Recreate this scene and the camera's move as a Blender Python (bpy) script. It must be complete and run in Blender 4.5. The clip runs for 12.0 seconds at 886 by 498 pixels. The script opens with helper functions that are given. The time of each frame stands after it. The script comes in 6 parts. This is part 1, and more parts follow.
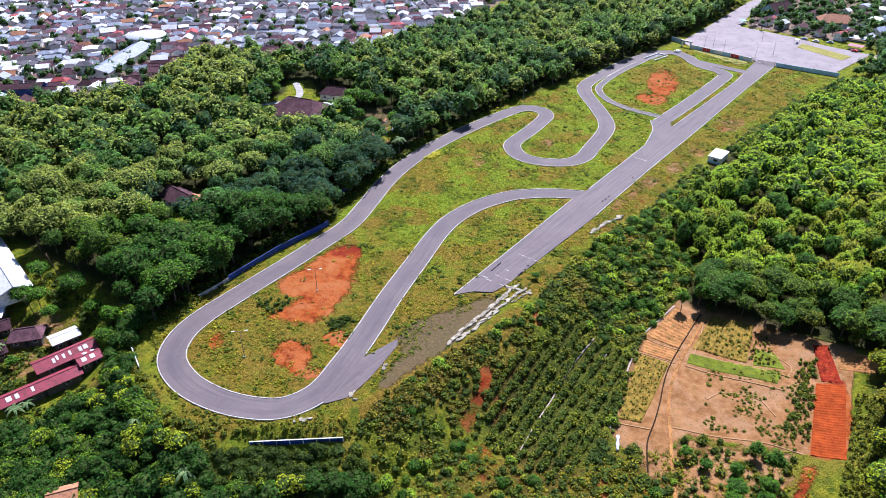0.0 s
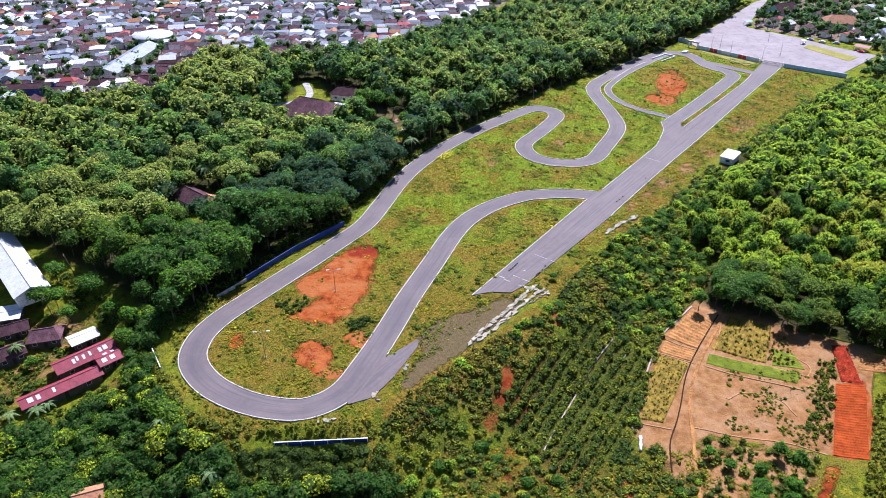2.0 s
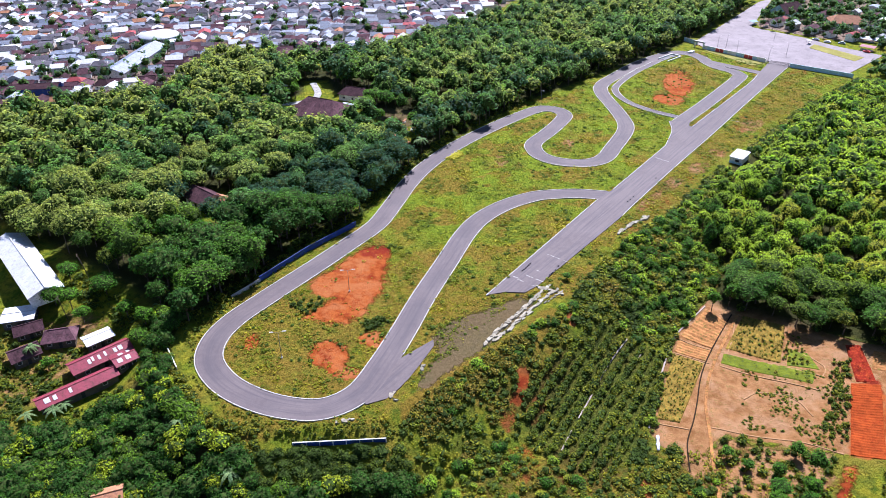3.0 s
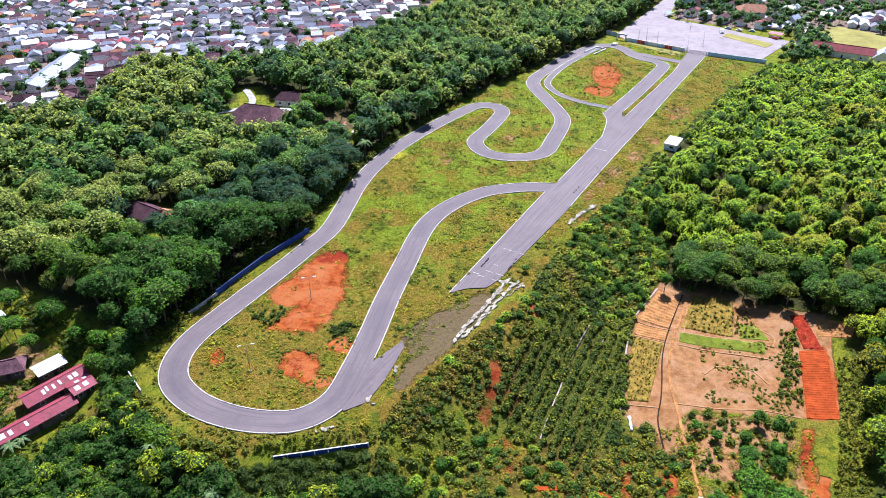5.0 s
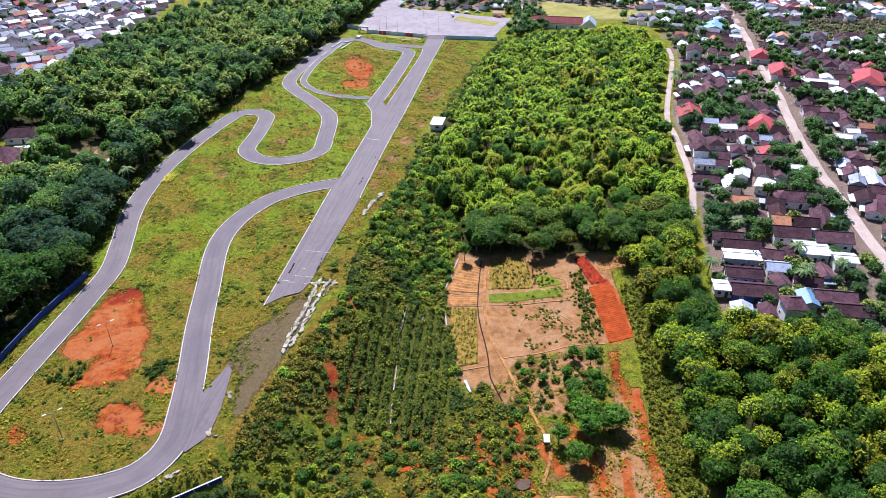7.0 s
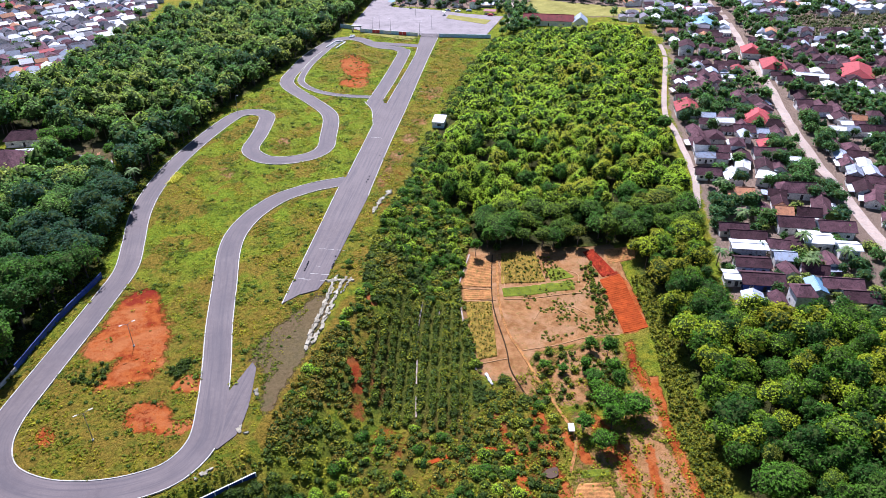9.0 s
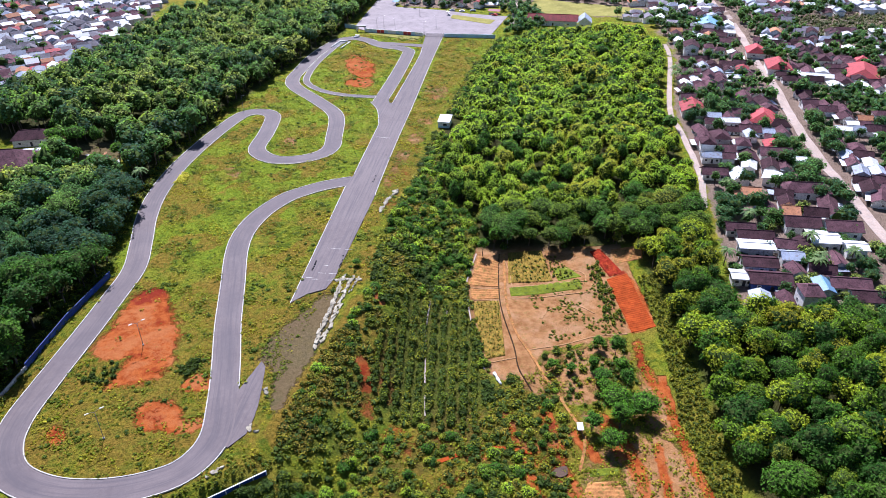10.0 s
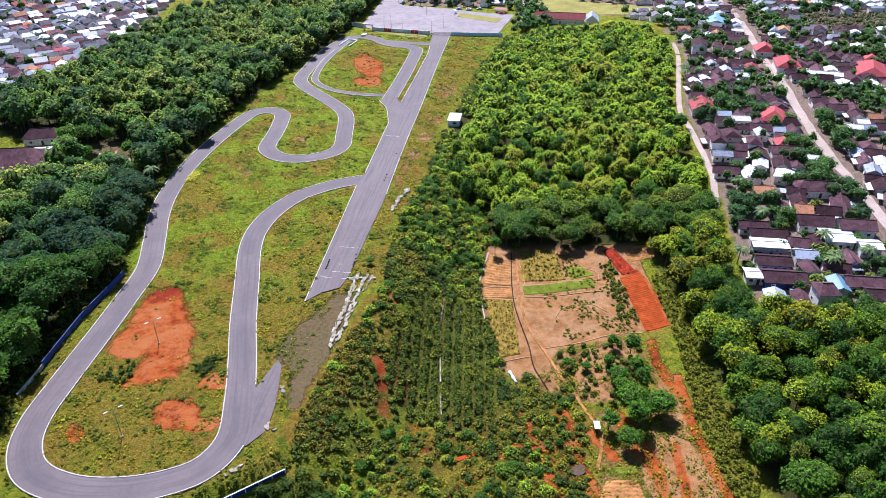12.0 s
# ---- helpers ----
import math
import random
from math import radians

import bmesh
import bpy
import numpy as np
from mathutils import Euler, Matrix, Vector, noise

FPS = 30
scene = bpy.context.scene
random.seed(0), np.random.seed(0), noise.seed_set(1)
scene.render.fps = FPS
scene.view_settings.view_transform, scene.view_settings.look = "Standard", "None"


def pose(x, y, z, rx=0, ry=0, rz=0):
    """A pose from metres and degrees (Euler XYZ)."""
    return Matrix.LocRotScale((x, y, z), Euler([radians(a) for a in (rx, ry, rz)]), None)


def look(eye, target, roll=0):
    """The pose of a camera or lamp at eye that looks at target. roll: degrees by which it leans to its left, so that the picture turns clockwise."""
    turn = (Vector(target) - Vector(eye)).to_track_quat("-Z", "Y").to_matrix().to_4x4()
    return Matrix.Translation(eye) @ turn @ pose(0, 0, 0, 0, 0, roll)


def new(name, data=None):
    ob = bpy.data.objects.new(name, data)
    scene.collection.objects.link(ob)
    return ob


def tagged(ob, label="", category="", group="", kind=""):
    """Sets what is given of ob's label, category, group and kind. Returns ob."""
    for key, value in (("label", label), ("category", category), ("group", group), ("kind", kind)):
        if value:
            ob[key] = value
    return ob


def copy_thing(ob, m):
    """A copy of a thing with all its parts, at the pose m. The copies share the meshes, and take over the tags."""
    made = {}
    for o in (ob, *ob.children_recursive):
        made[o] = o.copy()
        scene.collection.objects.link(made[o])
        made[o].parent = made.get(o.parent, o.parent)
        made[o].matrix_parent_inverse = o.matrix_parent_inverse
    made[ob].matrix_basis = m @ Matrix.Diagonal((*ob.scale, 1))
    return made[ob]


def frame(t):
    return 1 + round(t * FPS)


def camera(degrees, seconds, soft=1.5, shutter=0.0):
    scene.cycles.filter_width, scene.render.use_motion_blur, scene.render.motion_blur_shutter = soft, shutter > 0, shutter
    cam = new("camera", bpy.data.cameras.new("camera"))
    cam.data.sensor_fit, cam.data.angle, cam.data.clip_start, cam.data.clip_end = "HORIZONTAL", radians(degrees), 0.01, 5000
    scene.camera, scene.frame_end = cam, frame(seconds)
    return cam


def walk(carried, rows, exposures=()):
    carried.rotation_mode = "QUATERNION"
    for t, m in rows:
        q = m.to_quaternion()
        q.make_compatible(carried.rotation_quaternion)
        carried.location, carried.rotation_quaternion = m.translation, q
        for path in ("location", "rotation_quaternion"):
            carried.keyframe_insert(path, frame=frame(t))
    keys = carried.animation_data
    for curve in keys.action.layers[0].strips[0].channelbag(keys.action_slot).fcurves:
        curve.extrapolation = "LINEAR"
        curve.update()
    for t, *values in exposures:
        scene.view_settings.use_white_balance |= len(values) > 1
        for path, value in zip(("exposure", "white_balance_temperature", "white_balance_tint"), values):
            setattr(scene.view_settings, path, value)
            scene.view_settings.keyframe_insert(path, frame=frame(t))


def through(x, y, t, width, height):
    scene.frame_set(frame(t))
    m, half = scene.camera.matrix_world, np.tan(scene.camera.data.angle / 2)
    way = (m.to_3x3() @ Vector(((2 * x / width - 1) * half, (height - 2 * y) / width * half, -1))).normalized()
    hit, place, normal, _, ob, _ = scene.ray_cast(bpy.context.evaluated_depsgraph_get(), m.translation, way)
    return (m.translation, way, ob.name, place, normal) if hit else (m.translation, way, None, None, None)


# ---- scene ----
cam = camera(64.0, 12.0, soft=0.5)
METRES, EYE, TILT, LEAN, TURN = 51.4, 128.6, -31.44, 0.3, 0.0
ROWS = [
    (0.0, 0.0, 0.0, 0.0, 0.0, 0.0, -0.0),
    (0.5, -0.0234, -0.0007, 0.0005, -0.07, -0.0, -0.01),
    (1.0, -0.0537, -0.0012, 0.0007, -0.13, 0.01, -0.01),
    (1.5, -0.0903, -0.0015, 0.0021, -0.19, -0.01, -0.0),
    (2.0, -0.1318, -0.0018, 0.0028, -0.25, 0.0, -0.0),
    (2.5, -0.1773, -0.0024, 0.0036, -0.3, -0.01, 0.0),
    (4.5, -0.3792, -0.0058, 0.0109, -2.57, -0.1, 1.42),
    (5.0, -0.4312, -0.0058, 0.0116, -6.27, -0.25, 3.72),
    (5.5, -0.4867, -0.0044, 0.0118, -11.76, -0.78, 7.05),
    (6.0, -0.5422, 0.0004, 0.0129, -17.6, -1.66, 10.48),
    (6.5, -0.5988, 0.0069, 0.0155, -22.89, -2.78, 13.42),
    (8.5, -0.8274, 0.0521, 0.0498, -27.0, -3.94, 15.62),
    (9.0, -0.8698, 0.0628, 0.0578, -26.91, -3.93, 15.61),
    (9.5, -0.8962, 0.0692, 0.0626, -26.83, -3.92, 15.59),
    (10.0, -0.9091, 0.0728, 0.0659, -26.8, -3.9, 15.57),
    (10.5, -0.9222, 0.0785, 0.0701, -26.83, -3.9, 15.58),
    (11.0, -0.9413, 0.0877, 0.077, -26.85, -3.89, 15.58),
    (11.5, -0.9637, 0.0983, 0.0829, -26.78, -3.95, 15.6),
    (12.0, -0.9772, 0.1052, 0.0878, -26.69, -3.99, 15.58),
]
walk(cam, [(t, pose(0, 0, EYE, TILT, LEAN, TURN) @ pose(METRES * x, METRES * y, METRES * z, 90 + pitch, roll, yaw)) for t, x, y, z, yaw, pitch, roll in ROWS], [(0.0, 0.99, 5600, 21), (2.5, 1.01, 5600, 21), (4.5, 1.21, 5600, 21), (5.0, 1.21, 5600, 21), (5.5, 1.06, 5600, 21), (6.5, 0.97, 5600, 21), (12.0, 0.94, 5600, 21)])

# ---- world, sun, exposure ----
SUN_AZ, SUN_EL = 17.0, 50.0          # degrees: clockwise from +y, above the horizon
world = bpy.data.worlds.new("world")
scene.world = world
world.use_nodes = True
wn = world.node_tree.nodes
sky = wn.new("ShaderNodeTexSky")
sky.sky_type, sky.sun_disc = "NISHITA", False
sky.sun_elevation, sky.sun_rotation = radians(SUN_EL), radians(SUN_AZ)
sky.air_density, sky.dust_density, sky.ozone_density = 1.0, 0.1, 2.0
wn["Background"].inputs["Strength"].default_value = 0.05
world.node_tree.links.new(sky.outputs["Color"], wn["Background"].inputs["Color"])
sun_data = bpy.data.lights.new("sun", "SUN")
sun_data.energy, sun_data.angle, sun_data.color = 5.0, radians(0.55), (1.0, 0.96, 0.91)
sun = new("sun", sun_data)
ways = Vector((math.sin(radians(SUN_AZ)) * math.cos(radians(SUN_EL)), math.cos(radians(SUN_AZ)) * math.cos(radians(SUN_EL)), math.sin(radians(SUN_EL))))
sun.matrix_world = look(ways * 300, (0, 0, 0))

rng = np.random.default_rng(7)
TAU = 2 * math.pi


# ---- materials ----
class Nodes:
    """A small helper round one material's node tree."""

    def __init__(self, name):
        self.mat = bpy.data.materials.new(name)
        self.mat.use_nodes = True
        self.tree = self.mat.node_tree
        self.shader = self.tree.nodes["Principled BSDF"]
        self.shader.inputs["Specular IOR Level"].default_value = 0.3

    def add(self, kind, **values):
        node = self.tree.nodes.new("ShaderNode" + kind)
        for key, value in values.items():
            node.inputs[key.replace("_", " ")].default_value = value
        return node

    def link(self, a, b):
        self.tree.links.new(a, b)

    def noise(self, scale, detail=4.0, rough=0.6):
        where = self.add("NewGeometry")
        node = self.add("TexNoise", Scale=scale, Detail=detail, Roughness=rough)
        self.link(where.outputs["Position"], node.inputs["Vector"])
        return node.outputs["Fac"]

    def remap(self, value, a, b, lo=0.0, hi=1.0):
        node = self.add("MapRange", From_Min=a, From_Max=b, To_Min=lo, To_Max=hi)
        self.link(value, node.inputs["Value"])
        return node.outputs["Result"]

    def math(self, kind, a, b):
        node = self.tree.nodes.new("ShaderNodeMath")
        node.operation = kind
        for n, v in enumerate((a, b)):
            if isinstance(v, (int, float)):
                node.inputs[n].default_value = v
            else:
                self.link(v, node.inputs[n])
        return node.outputs[0]

    def mix(self, fac, a, b, kind="MIX"):
        node = self.tree.nodes.new("ShaderNodeMix")
        node.data_type, node.blend_type = "RGBA", kind
        for socket, v in ((node.inputs[0], fac), (node.inputs[6], a), (node.inputs[7], b)):
            if isinstance(v, (int, float)):
                socket.default_value = v
            elif isinstance(v, tuple):
                socket.default_value = (*v, 1.0)
            else:
                self.link(v, socket)
        return node.outputs[2]

    def tone(self, colour, value):
        """The colour made lighter or darker by a value round 1."""
        node = self.add("HueSaturation")
        if isinstance(value, (int, float)):
            node.inputs["Value"].default_value = value
        else:
            self.link(value, node.inputs["Value"])
        if isinstance(colour, tuple):
            node.inputs["Color"].default_value = (*colour, 1.0)
        else:
            self.link(colour, node.inputs["Color"])
        return node.outputs["Color"]

    def finish(self, colour, rough=0.85, bump=None, strength=0.4, metal=0.0, distance=0.1):
        self.link(colour, self.shader.inputs["Base Color"])
        self.shader.inputs["Roughness"].default_value, self.shader.inputs["Metallic"].default_value = rough, metal
        if bump is not None:
            node = self.add("Bump", Strength=strength, Distance=distance)
            self.link(bump, node.inputs["Height"])
            self.link(node.outputs["Normal"], self.shader.inputs["Normal"])
        return self.mat


def plain(name, colour, rough=0.8, fine=4.0, coarse=0.35, amount=0.35, spread=0.0, metal=0.0, stain=None):
    """Paint, metal, concrete and the like: grain, broad stains, and a spread between objects."""
    n = Nodes(name)
    grain, broad = n.noise(fine), n.noise(coarse, 3.0)
    value = n.math("ADD", n.remap(grain, 0.3, 0.7, 1 - amount / 2, 1 + amount / 2), n.remap(broad, 0.3, 0.7, -amount / 2, amount / 2))
    if spread:
        info = n.add("ObjectInfo")
        value = n.math("MULTIPLY", value, n.remap(info.outputs["Random"], 0, 1, 1 - spread, 1 + spread))
    base = colour
    if stain:
        base = n.mix(n.remap(n.noise(coarse * 3.1, 5.0), 0.52, 0.66), colour, stain)
    if rough >= 0.9:
        n.shader.inputs["Specular IOR Level"].default_value = 0.08
    return n.finish(n.tone(base, value), rough, grain, 0.25, metal)


def leafy(name, colours, spread=0.35, through=0.3, tint=False):
    """Leaves: hue by tree, value by leaf clump, some light let through."""
    n = Nodes(name)
    isle = n.add("NewGeometry").outputs["Random Per Island"]
    if tint:
        at = n.tree.nodes.new("ShaderNodeAttribute")
        at.attribute_name = "tint"
        pick = at.outputs["Fac"]
    else:
        pick = n.add("ObjectInfo").outputs["Random"]
    ramp = n.add("ValToRGB")
    stops = ramp.color_ramp.elements
    while len(stops) < len(colours):
        stops.new(0.5)
    for k, c in enumerate(colours):
        stops[k].position, stops[k].color = k / (len(colours) - 1), (*c, 1)
    n.link(pick, ramp.inputs["Fac"])
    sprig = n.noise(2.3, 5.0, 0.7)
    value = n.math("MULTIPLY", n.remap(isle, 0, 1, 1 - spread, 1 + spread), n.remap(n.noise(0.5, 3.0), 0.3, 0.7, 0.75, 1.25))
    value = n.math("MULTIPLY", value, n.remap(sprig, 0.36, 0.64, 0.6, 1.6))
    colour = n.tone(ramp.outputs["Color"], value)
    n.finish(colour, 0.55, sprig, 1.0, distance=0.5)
    n.shader.inputs["Specular IOR Level"].default_value = 0.12
    thin = n.add("BsdfTranslucent")
    n.link(n.tone(n.mix(1.0, colour, (1.0, 1.0, 0.5), "MULTIPLY"), 1.5), thin.inputs["Color"])
    both = n.add("MixShader", Fac=through)
    n.link(n.shader.outputs[0], both.inputs[1])
    n.link(thin.outputs[0], both.inputs[2])
    n.link(both.outputs[0], n.tree.nodes["Material Output"].inputs["Surface"])
    return n.mat


def ground_material():
    n = Nodes("ground")
    cover, more = n.tree.nodes.new("ShaderNodeAttribute"), n.tree.nodes.new("ShaderNodeAttribute")
    cover.attribute_name, more.attribute_name = "cover", "more"
    split, split2 = n.add("SeparateColor"), n.add("SeparateColor")
    n.link(cover.outputs["Color"], split.inputs[0])
    n.link(more.outputs["Color"], split2.inputs[0])
    soil, dry, field = split.outputs
    urban, lush_hazy, dirt = split2.outputs
    litter_shade = n.tree.nodes.new("ShaderNodeAttribute")
    litter_shade.attribute_name = "litter_shade"
    fine, mid, clump, patch, broad = n.noise(2.6, 6.0, 0.7), n.noise(0.33, 6.0, 0.7), n.noise(0.85, 7.0, 0.75), n.noise(0.12, 5.0, 0.65), n.noise(0.045, 3.0)
    shake = n.remap(n.math("ADD", n.math("ADD", n.math("MULTIPLY", mid, 0.4), n.math("MULTIPLY", clump, 0.3)), n.math("MULTIPLY", patch, 0.3)), 0.38, 0.62)

    def mask(value, wobble=0.45, edge=0.07):
        return n.remap(n.math("ADD", value, n.math("MULTIPLY", n.math("SUBTRACT", shake, 0.5), wobble)), 0.5 - edge, 0.5 + edge)

    grass = n.mix(n.remap(mid, 0.40, 0.60), (0.076, 0.122, 0.010), (0.275, 0.265, 0.018))
    grass = n.mix(n.remap(patch, 0.47, 0.60, 0.0, 0.8), grass, (0.170, 0.220, 0.014))
    grass = n.mix(n.remap(broad, 0.50, 0.62, 0.0, 0.5), grass, (0.280, 0.180, 0.034))
    grass = n.mix(n.remap(clump, 0.53, 0.66, 0.0, 0.8), grass, (0.034, 0.060, 0.008))
    grass = n.mix(n.remap(clump, 0.30, 0.42, 0.7, 0.0), grass, (0.30, 0.22, 0.026))
    col = n.mix(n.math("MULTIPLY", mask(lush_hazy, 0.7, 0.25), 0.85), grass, n.mix(n.remap(clump, 0.4, 0.6), (0.240, 0.300, 0.016), (0.105, 0.175, 0.012)))
    col = n.mix(n.math("MULTIPLY", mask(dry, 0.8, 0.2), 0.85), col, n.mix(n.remap(clump, 0.38, 0.6), (0.32, 0.190, 0.032), (0.120, 0.085, 0.013)))
    col = n.mix(mask(urban), col, n.mix(mid, (0.17, 0.115, 0.085), (0.30, 0.225, 0.175)))
    bare = n.math("MAXIMUM", n.math("MAXIMUM", mask(soil, 0.6, 0.12), mask(dirt, 0.9, 0.15)), mask(field, 0.3))
    col = n.mix(n.math("MULTIPLY", mask(dirt, 0.9, 0.15), 0.9), col, n.mix(n.remap(clump, 0.38, 0.62), (0.070, 0.048, 0.029), (0.140, 0.098, 0.058)))
    tan = n.mix(n.remap(mid, 0.38, 0.62), (0.205, 0.092, 0.032), (0.330, 0.170, 0.072))
    tan = n.mix(n.remap(patch, 0.48, 0.62, 0.0, 0.7), tan, (0.355, 0.205, 0.108))
    col = n.mix(mask(field, 0.3), col, n.mix(n.remap(clump, 0.55, 0.68, 0.0, 0.8), tan, (0.115, 0.115, 0.022)))
    red = n.mix(n.remap(mid, 0.42, 0.58), (0.235, 0.046, 0.009), (0.330, 0.088, 0.020))
    red = n.mix(n.remap(patch, 0.50, 0.62, 0.0, 0.7), red, (0.345, 0.128, 0.045))
    red = n.mix(n.remap(patch, 0.46, 0.36, 0.0, 0.8), red, (0.17, 0.018, 0.007))
    red = n.mix(n.remap(n.math("MULTIPLY", more.outputs["Alpha"], n.remap(clump, 0.42, 0.58, 0.0, 1.5)), 0.3, 0.9, 0.0, 0.5), red, (0.34, 0.125, 0.042))
    red = n.mix(n.remap(n.math("MULTIPLY", cover.outputs["Alpha"], n.remap(mid, 0.40, 0.60, 0.2, 1.4)), 0.3, 0.8, 0.0, 0.85), red, (0.16, 0.014, 0.009))
    red = n.mix(n.remap(fine, 0.58, 0.72, 0.0, 0.22), red, (0.16, 0.06, 0.022))
    col = n.mix(mask(soil, 0.6, 0.12), col, n.mix(n.remap(clump, 0.57, 0.70, 0.0, 0.5), red, (0.17, 0.085, 0.022)))
    # Leaf litter in the woods; between crop rows this dark stands for shade.
    col = n.mix(n.math("MULTIPLY", litter_shade.outputs["Fac"], 0.92), col, n.mix(clump, (0.022, 0.028, 0.010), (0.055, 0.050, 0.022)))
    n.shader.inputs["Specular IOR Level"].default_value = 0.05
    relief = n.math("ADD", n.math("ADD", fine, mid), n.math("MULTIPLY", clump, 1.6))
    return n.finish(col, 0.95, n.math("MULTIPLY", relief, n.remap(bare, 0, 1, 1.0, 0.28)), 1.0, distance=0.6)


def asphalt_material():
    n = Nodes("asphalt")
    rub, lane = n.tree.nodes.new("ShaderNodeAttribute"), n.tree.nodes.new("ShaderNodeAttribute")
    rub.attribute_name, lane.attribute_name = "rub", "lane"
    stretch = n.tree.nodes.new("ShaderNodeMapping")
    stretch.inputs["Scale"].default_value = (1.1, 0.035, 1.0)
    n.link(lane.outputs["Vector"], stretch.inputs["Vector"])
    streak = n.add("TexNoise", Scale=1.0, Detail=5.0, Roughness=0.65)
    n.link(stretch.outputs["Vector"], streak.inputs["Vector"])
    fine, mid, broad = n.noise(9.0, 4.0), n.noise(0.6, 6.0, 0.7), n.noise(0.05, 3.0)
    col = n.mix(n.remap(mid, 0.3, 0.7), (0.112, 0.089, 0.090), (0.146, 0.118, 0.118))
    col = n.mix(n.remap(broad, 0.42, 0.62, 0.0, 0.5), col, (0.168, 0.138, 0.136))
    col = n.mix(n.remap(streak.outputs["Fac"], 0.46, 0.66, 0.0, 0.65), col, (0.075, 0.065, 0.075))
    worn = n.math("MULTIPLY", n.remap(rub.outputs["Fac"], 0.15, 0.9), n.remap(n.noise(0.07, 3.0), 0.38, 0.6, 0.1, 0.5))
    col = n.mix(worn, col, (0.078, 0.067, 0.077))
    col = n.mix(n.remap(n.noise(0.9, 8.0, 0.75), 0.64, 0.68, 0.0, 0.35), col, (0.068, 0.058, 0.066))
    return n.finish(n.tone(col, n.remap(fine, 0.3, 0.7, 0.88, 1.12)), 0.8, fine, 0.2)


GROUND, ASPHALT = ground_material(), asphalt_material()
GREENS = [(0.036, 0.104, 0.016), (0.072, 0.185, 0.016), (0.066, 0.165, 0.017), (0.390, 0.510, 0.032), (0.260, 0.420, 0.030), (0.370, 0.380, 0.032)]
# Bluer greens for west wood and gardens; part of the blue is painted haze.
HAZED_GREENS = [(0.034, 0.088, 0.046), (0.058, 0.142, 0.050), (0.100, 0.215, 0.050), (0.155, 0.275, 0.050), (0.210, 0.300, 0.062), (0.275, 0.320, 0.070)]
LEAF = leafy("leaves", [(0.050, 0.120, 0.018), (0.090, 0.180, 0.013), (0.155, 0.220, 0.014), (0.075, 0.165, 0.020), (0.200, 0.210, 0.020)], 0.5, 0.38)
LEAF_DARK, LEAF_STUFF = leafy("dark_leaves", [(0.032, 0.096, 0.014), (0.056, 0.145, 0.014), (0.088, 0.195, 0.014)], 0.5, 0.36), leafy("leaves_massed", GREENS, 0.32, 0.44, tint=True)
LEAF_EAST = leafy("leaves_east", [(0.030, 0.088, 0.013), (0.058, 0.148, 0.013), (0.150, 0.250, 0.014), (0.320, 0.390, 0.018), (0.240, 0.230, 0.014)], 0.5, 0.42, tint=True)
LEAF_HAZED = leafy("leaves_hazed", HAZED_GREENS, 0.5, 0.40, tint=True)
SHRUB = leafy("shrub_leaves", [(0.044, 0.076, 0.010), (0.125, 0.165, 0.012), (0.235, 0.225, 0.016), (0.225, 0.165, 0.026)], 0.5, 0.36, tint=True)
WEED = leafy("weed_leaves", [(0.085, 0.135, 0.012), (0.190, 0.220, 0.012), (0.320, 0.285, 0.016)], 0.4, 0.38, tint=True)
PALE_LEAF = leafy("palm_leaves", [(0.12, 0.20, 0.08), (0.20, 0.27, 0.10)], 0.3, 0.3)
# Inner leaves of crowns, coloured dark for the shade in gaps between sprays.
INNER_SHADE = plain("shaded_inner_leaves", (0.042, 0.068, 0.014), 0.95, 2.2, 0.5, 0.9, stain=(0.028, 0.040, 0.012))
BARK = plain("bark", (0.12, 0.09, 0.065), 0.95, spread=0.3)
KERB = plain("kerb_paint", (0.45, 0.43, 0.39), 0.8, 3.0, 0.5, 0.3, stain=(0.22, 0.20, 0.17))
CONCRETE = plain("concrete", (0.42, 0.40, 0.38), 0.9, 3.0, 0.3, 0.4, spread=0.15, stain=(0.22, 0.20, 0.18))
RUBBLE = plain("pale_rubble", (0.33, 0.295, 0.225), 0.95, 3.0, 0.6, 0.5, spread=0.25, stain=(0.28, 0.26, 0.20))
# Tile for far roofs, its blue-grey put in for the haze over them.
TILE_HAZED = plain("roof_tile_hazed", (0.125, 0.115, 0.135), 0.85, 2.5, 0.35, 0.5, spread=0.5, stain=(0.07, 0.06, 0.07))
PLASTER = plain("wall_plaster", (0.72, 0.70, 0.67), 0.9, 3.0, 0.4, 0.25, spread=0.3, stain=(0.40, 0.37, 0.33))
TILE_BROWN = plain("roof_tile_brown", (0.088, 0.044, 0.052), 0.9, 2.5, 0.35, 0.7, spread=0.55, stain=(0.050, 0.030, 0.034))
TILE_RED = plain("roof_tile_red", (0.36, 0.055, 0.060), 0.8, 2.5, 0.35, 0.35, spread=0.35, stain=(0.16, 0.05, 0.04))
TILE_ORANGE = plain("roof_tile_orange", (0.38, 0.17, 0.085), 0.85, 2.5, 0.35, 0.35, spread=0.3, stain=(0.20, 0.09, 0.06))
TIN_WHITE = plain("roof_tin_white", (0.60, 0.61, 0.64), 0.5, 2.5, 0.3, 0.2, spread=0.2, stain=(0.48, 0.45, 0.42))
TIN_GREY = plain("roof_tin_grey", (0.27, 0.31, 0.39), 0.5, 2.5, 0.3, 0.3, spread=0.35, stain=(0.20, 0.17, 0.16))
TIN_MAROON = plain("roof_tin_maroon", (0.24, 0.035, 0.055), 0.55, 2.5, 0.3, 0.3, stain=(0.14, 0.03, 0.035))
TIN_BLUE = plain("roof_tin_blue", (0.16, 0.30, 0.45), 0.5, 2.5, 0.3, 0.3, spread=0.3)
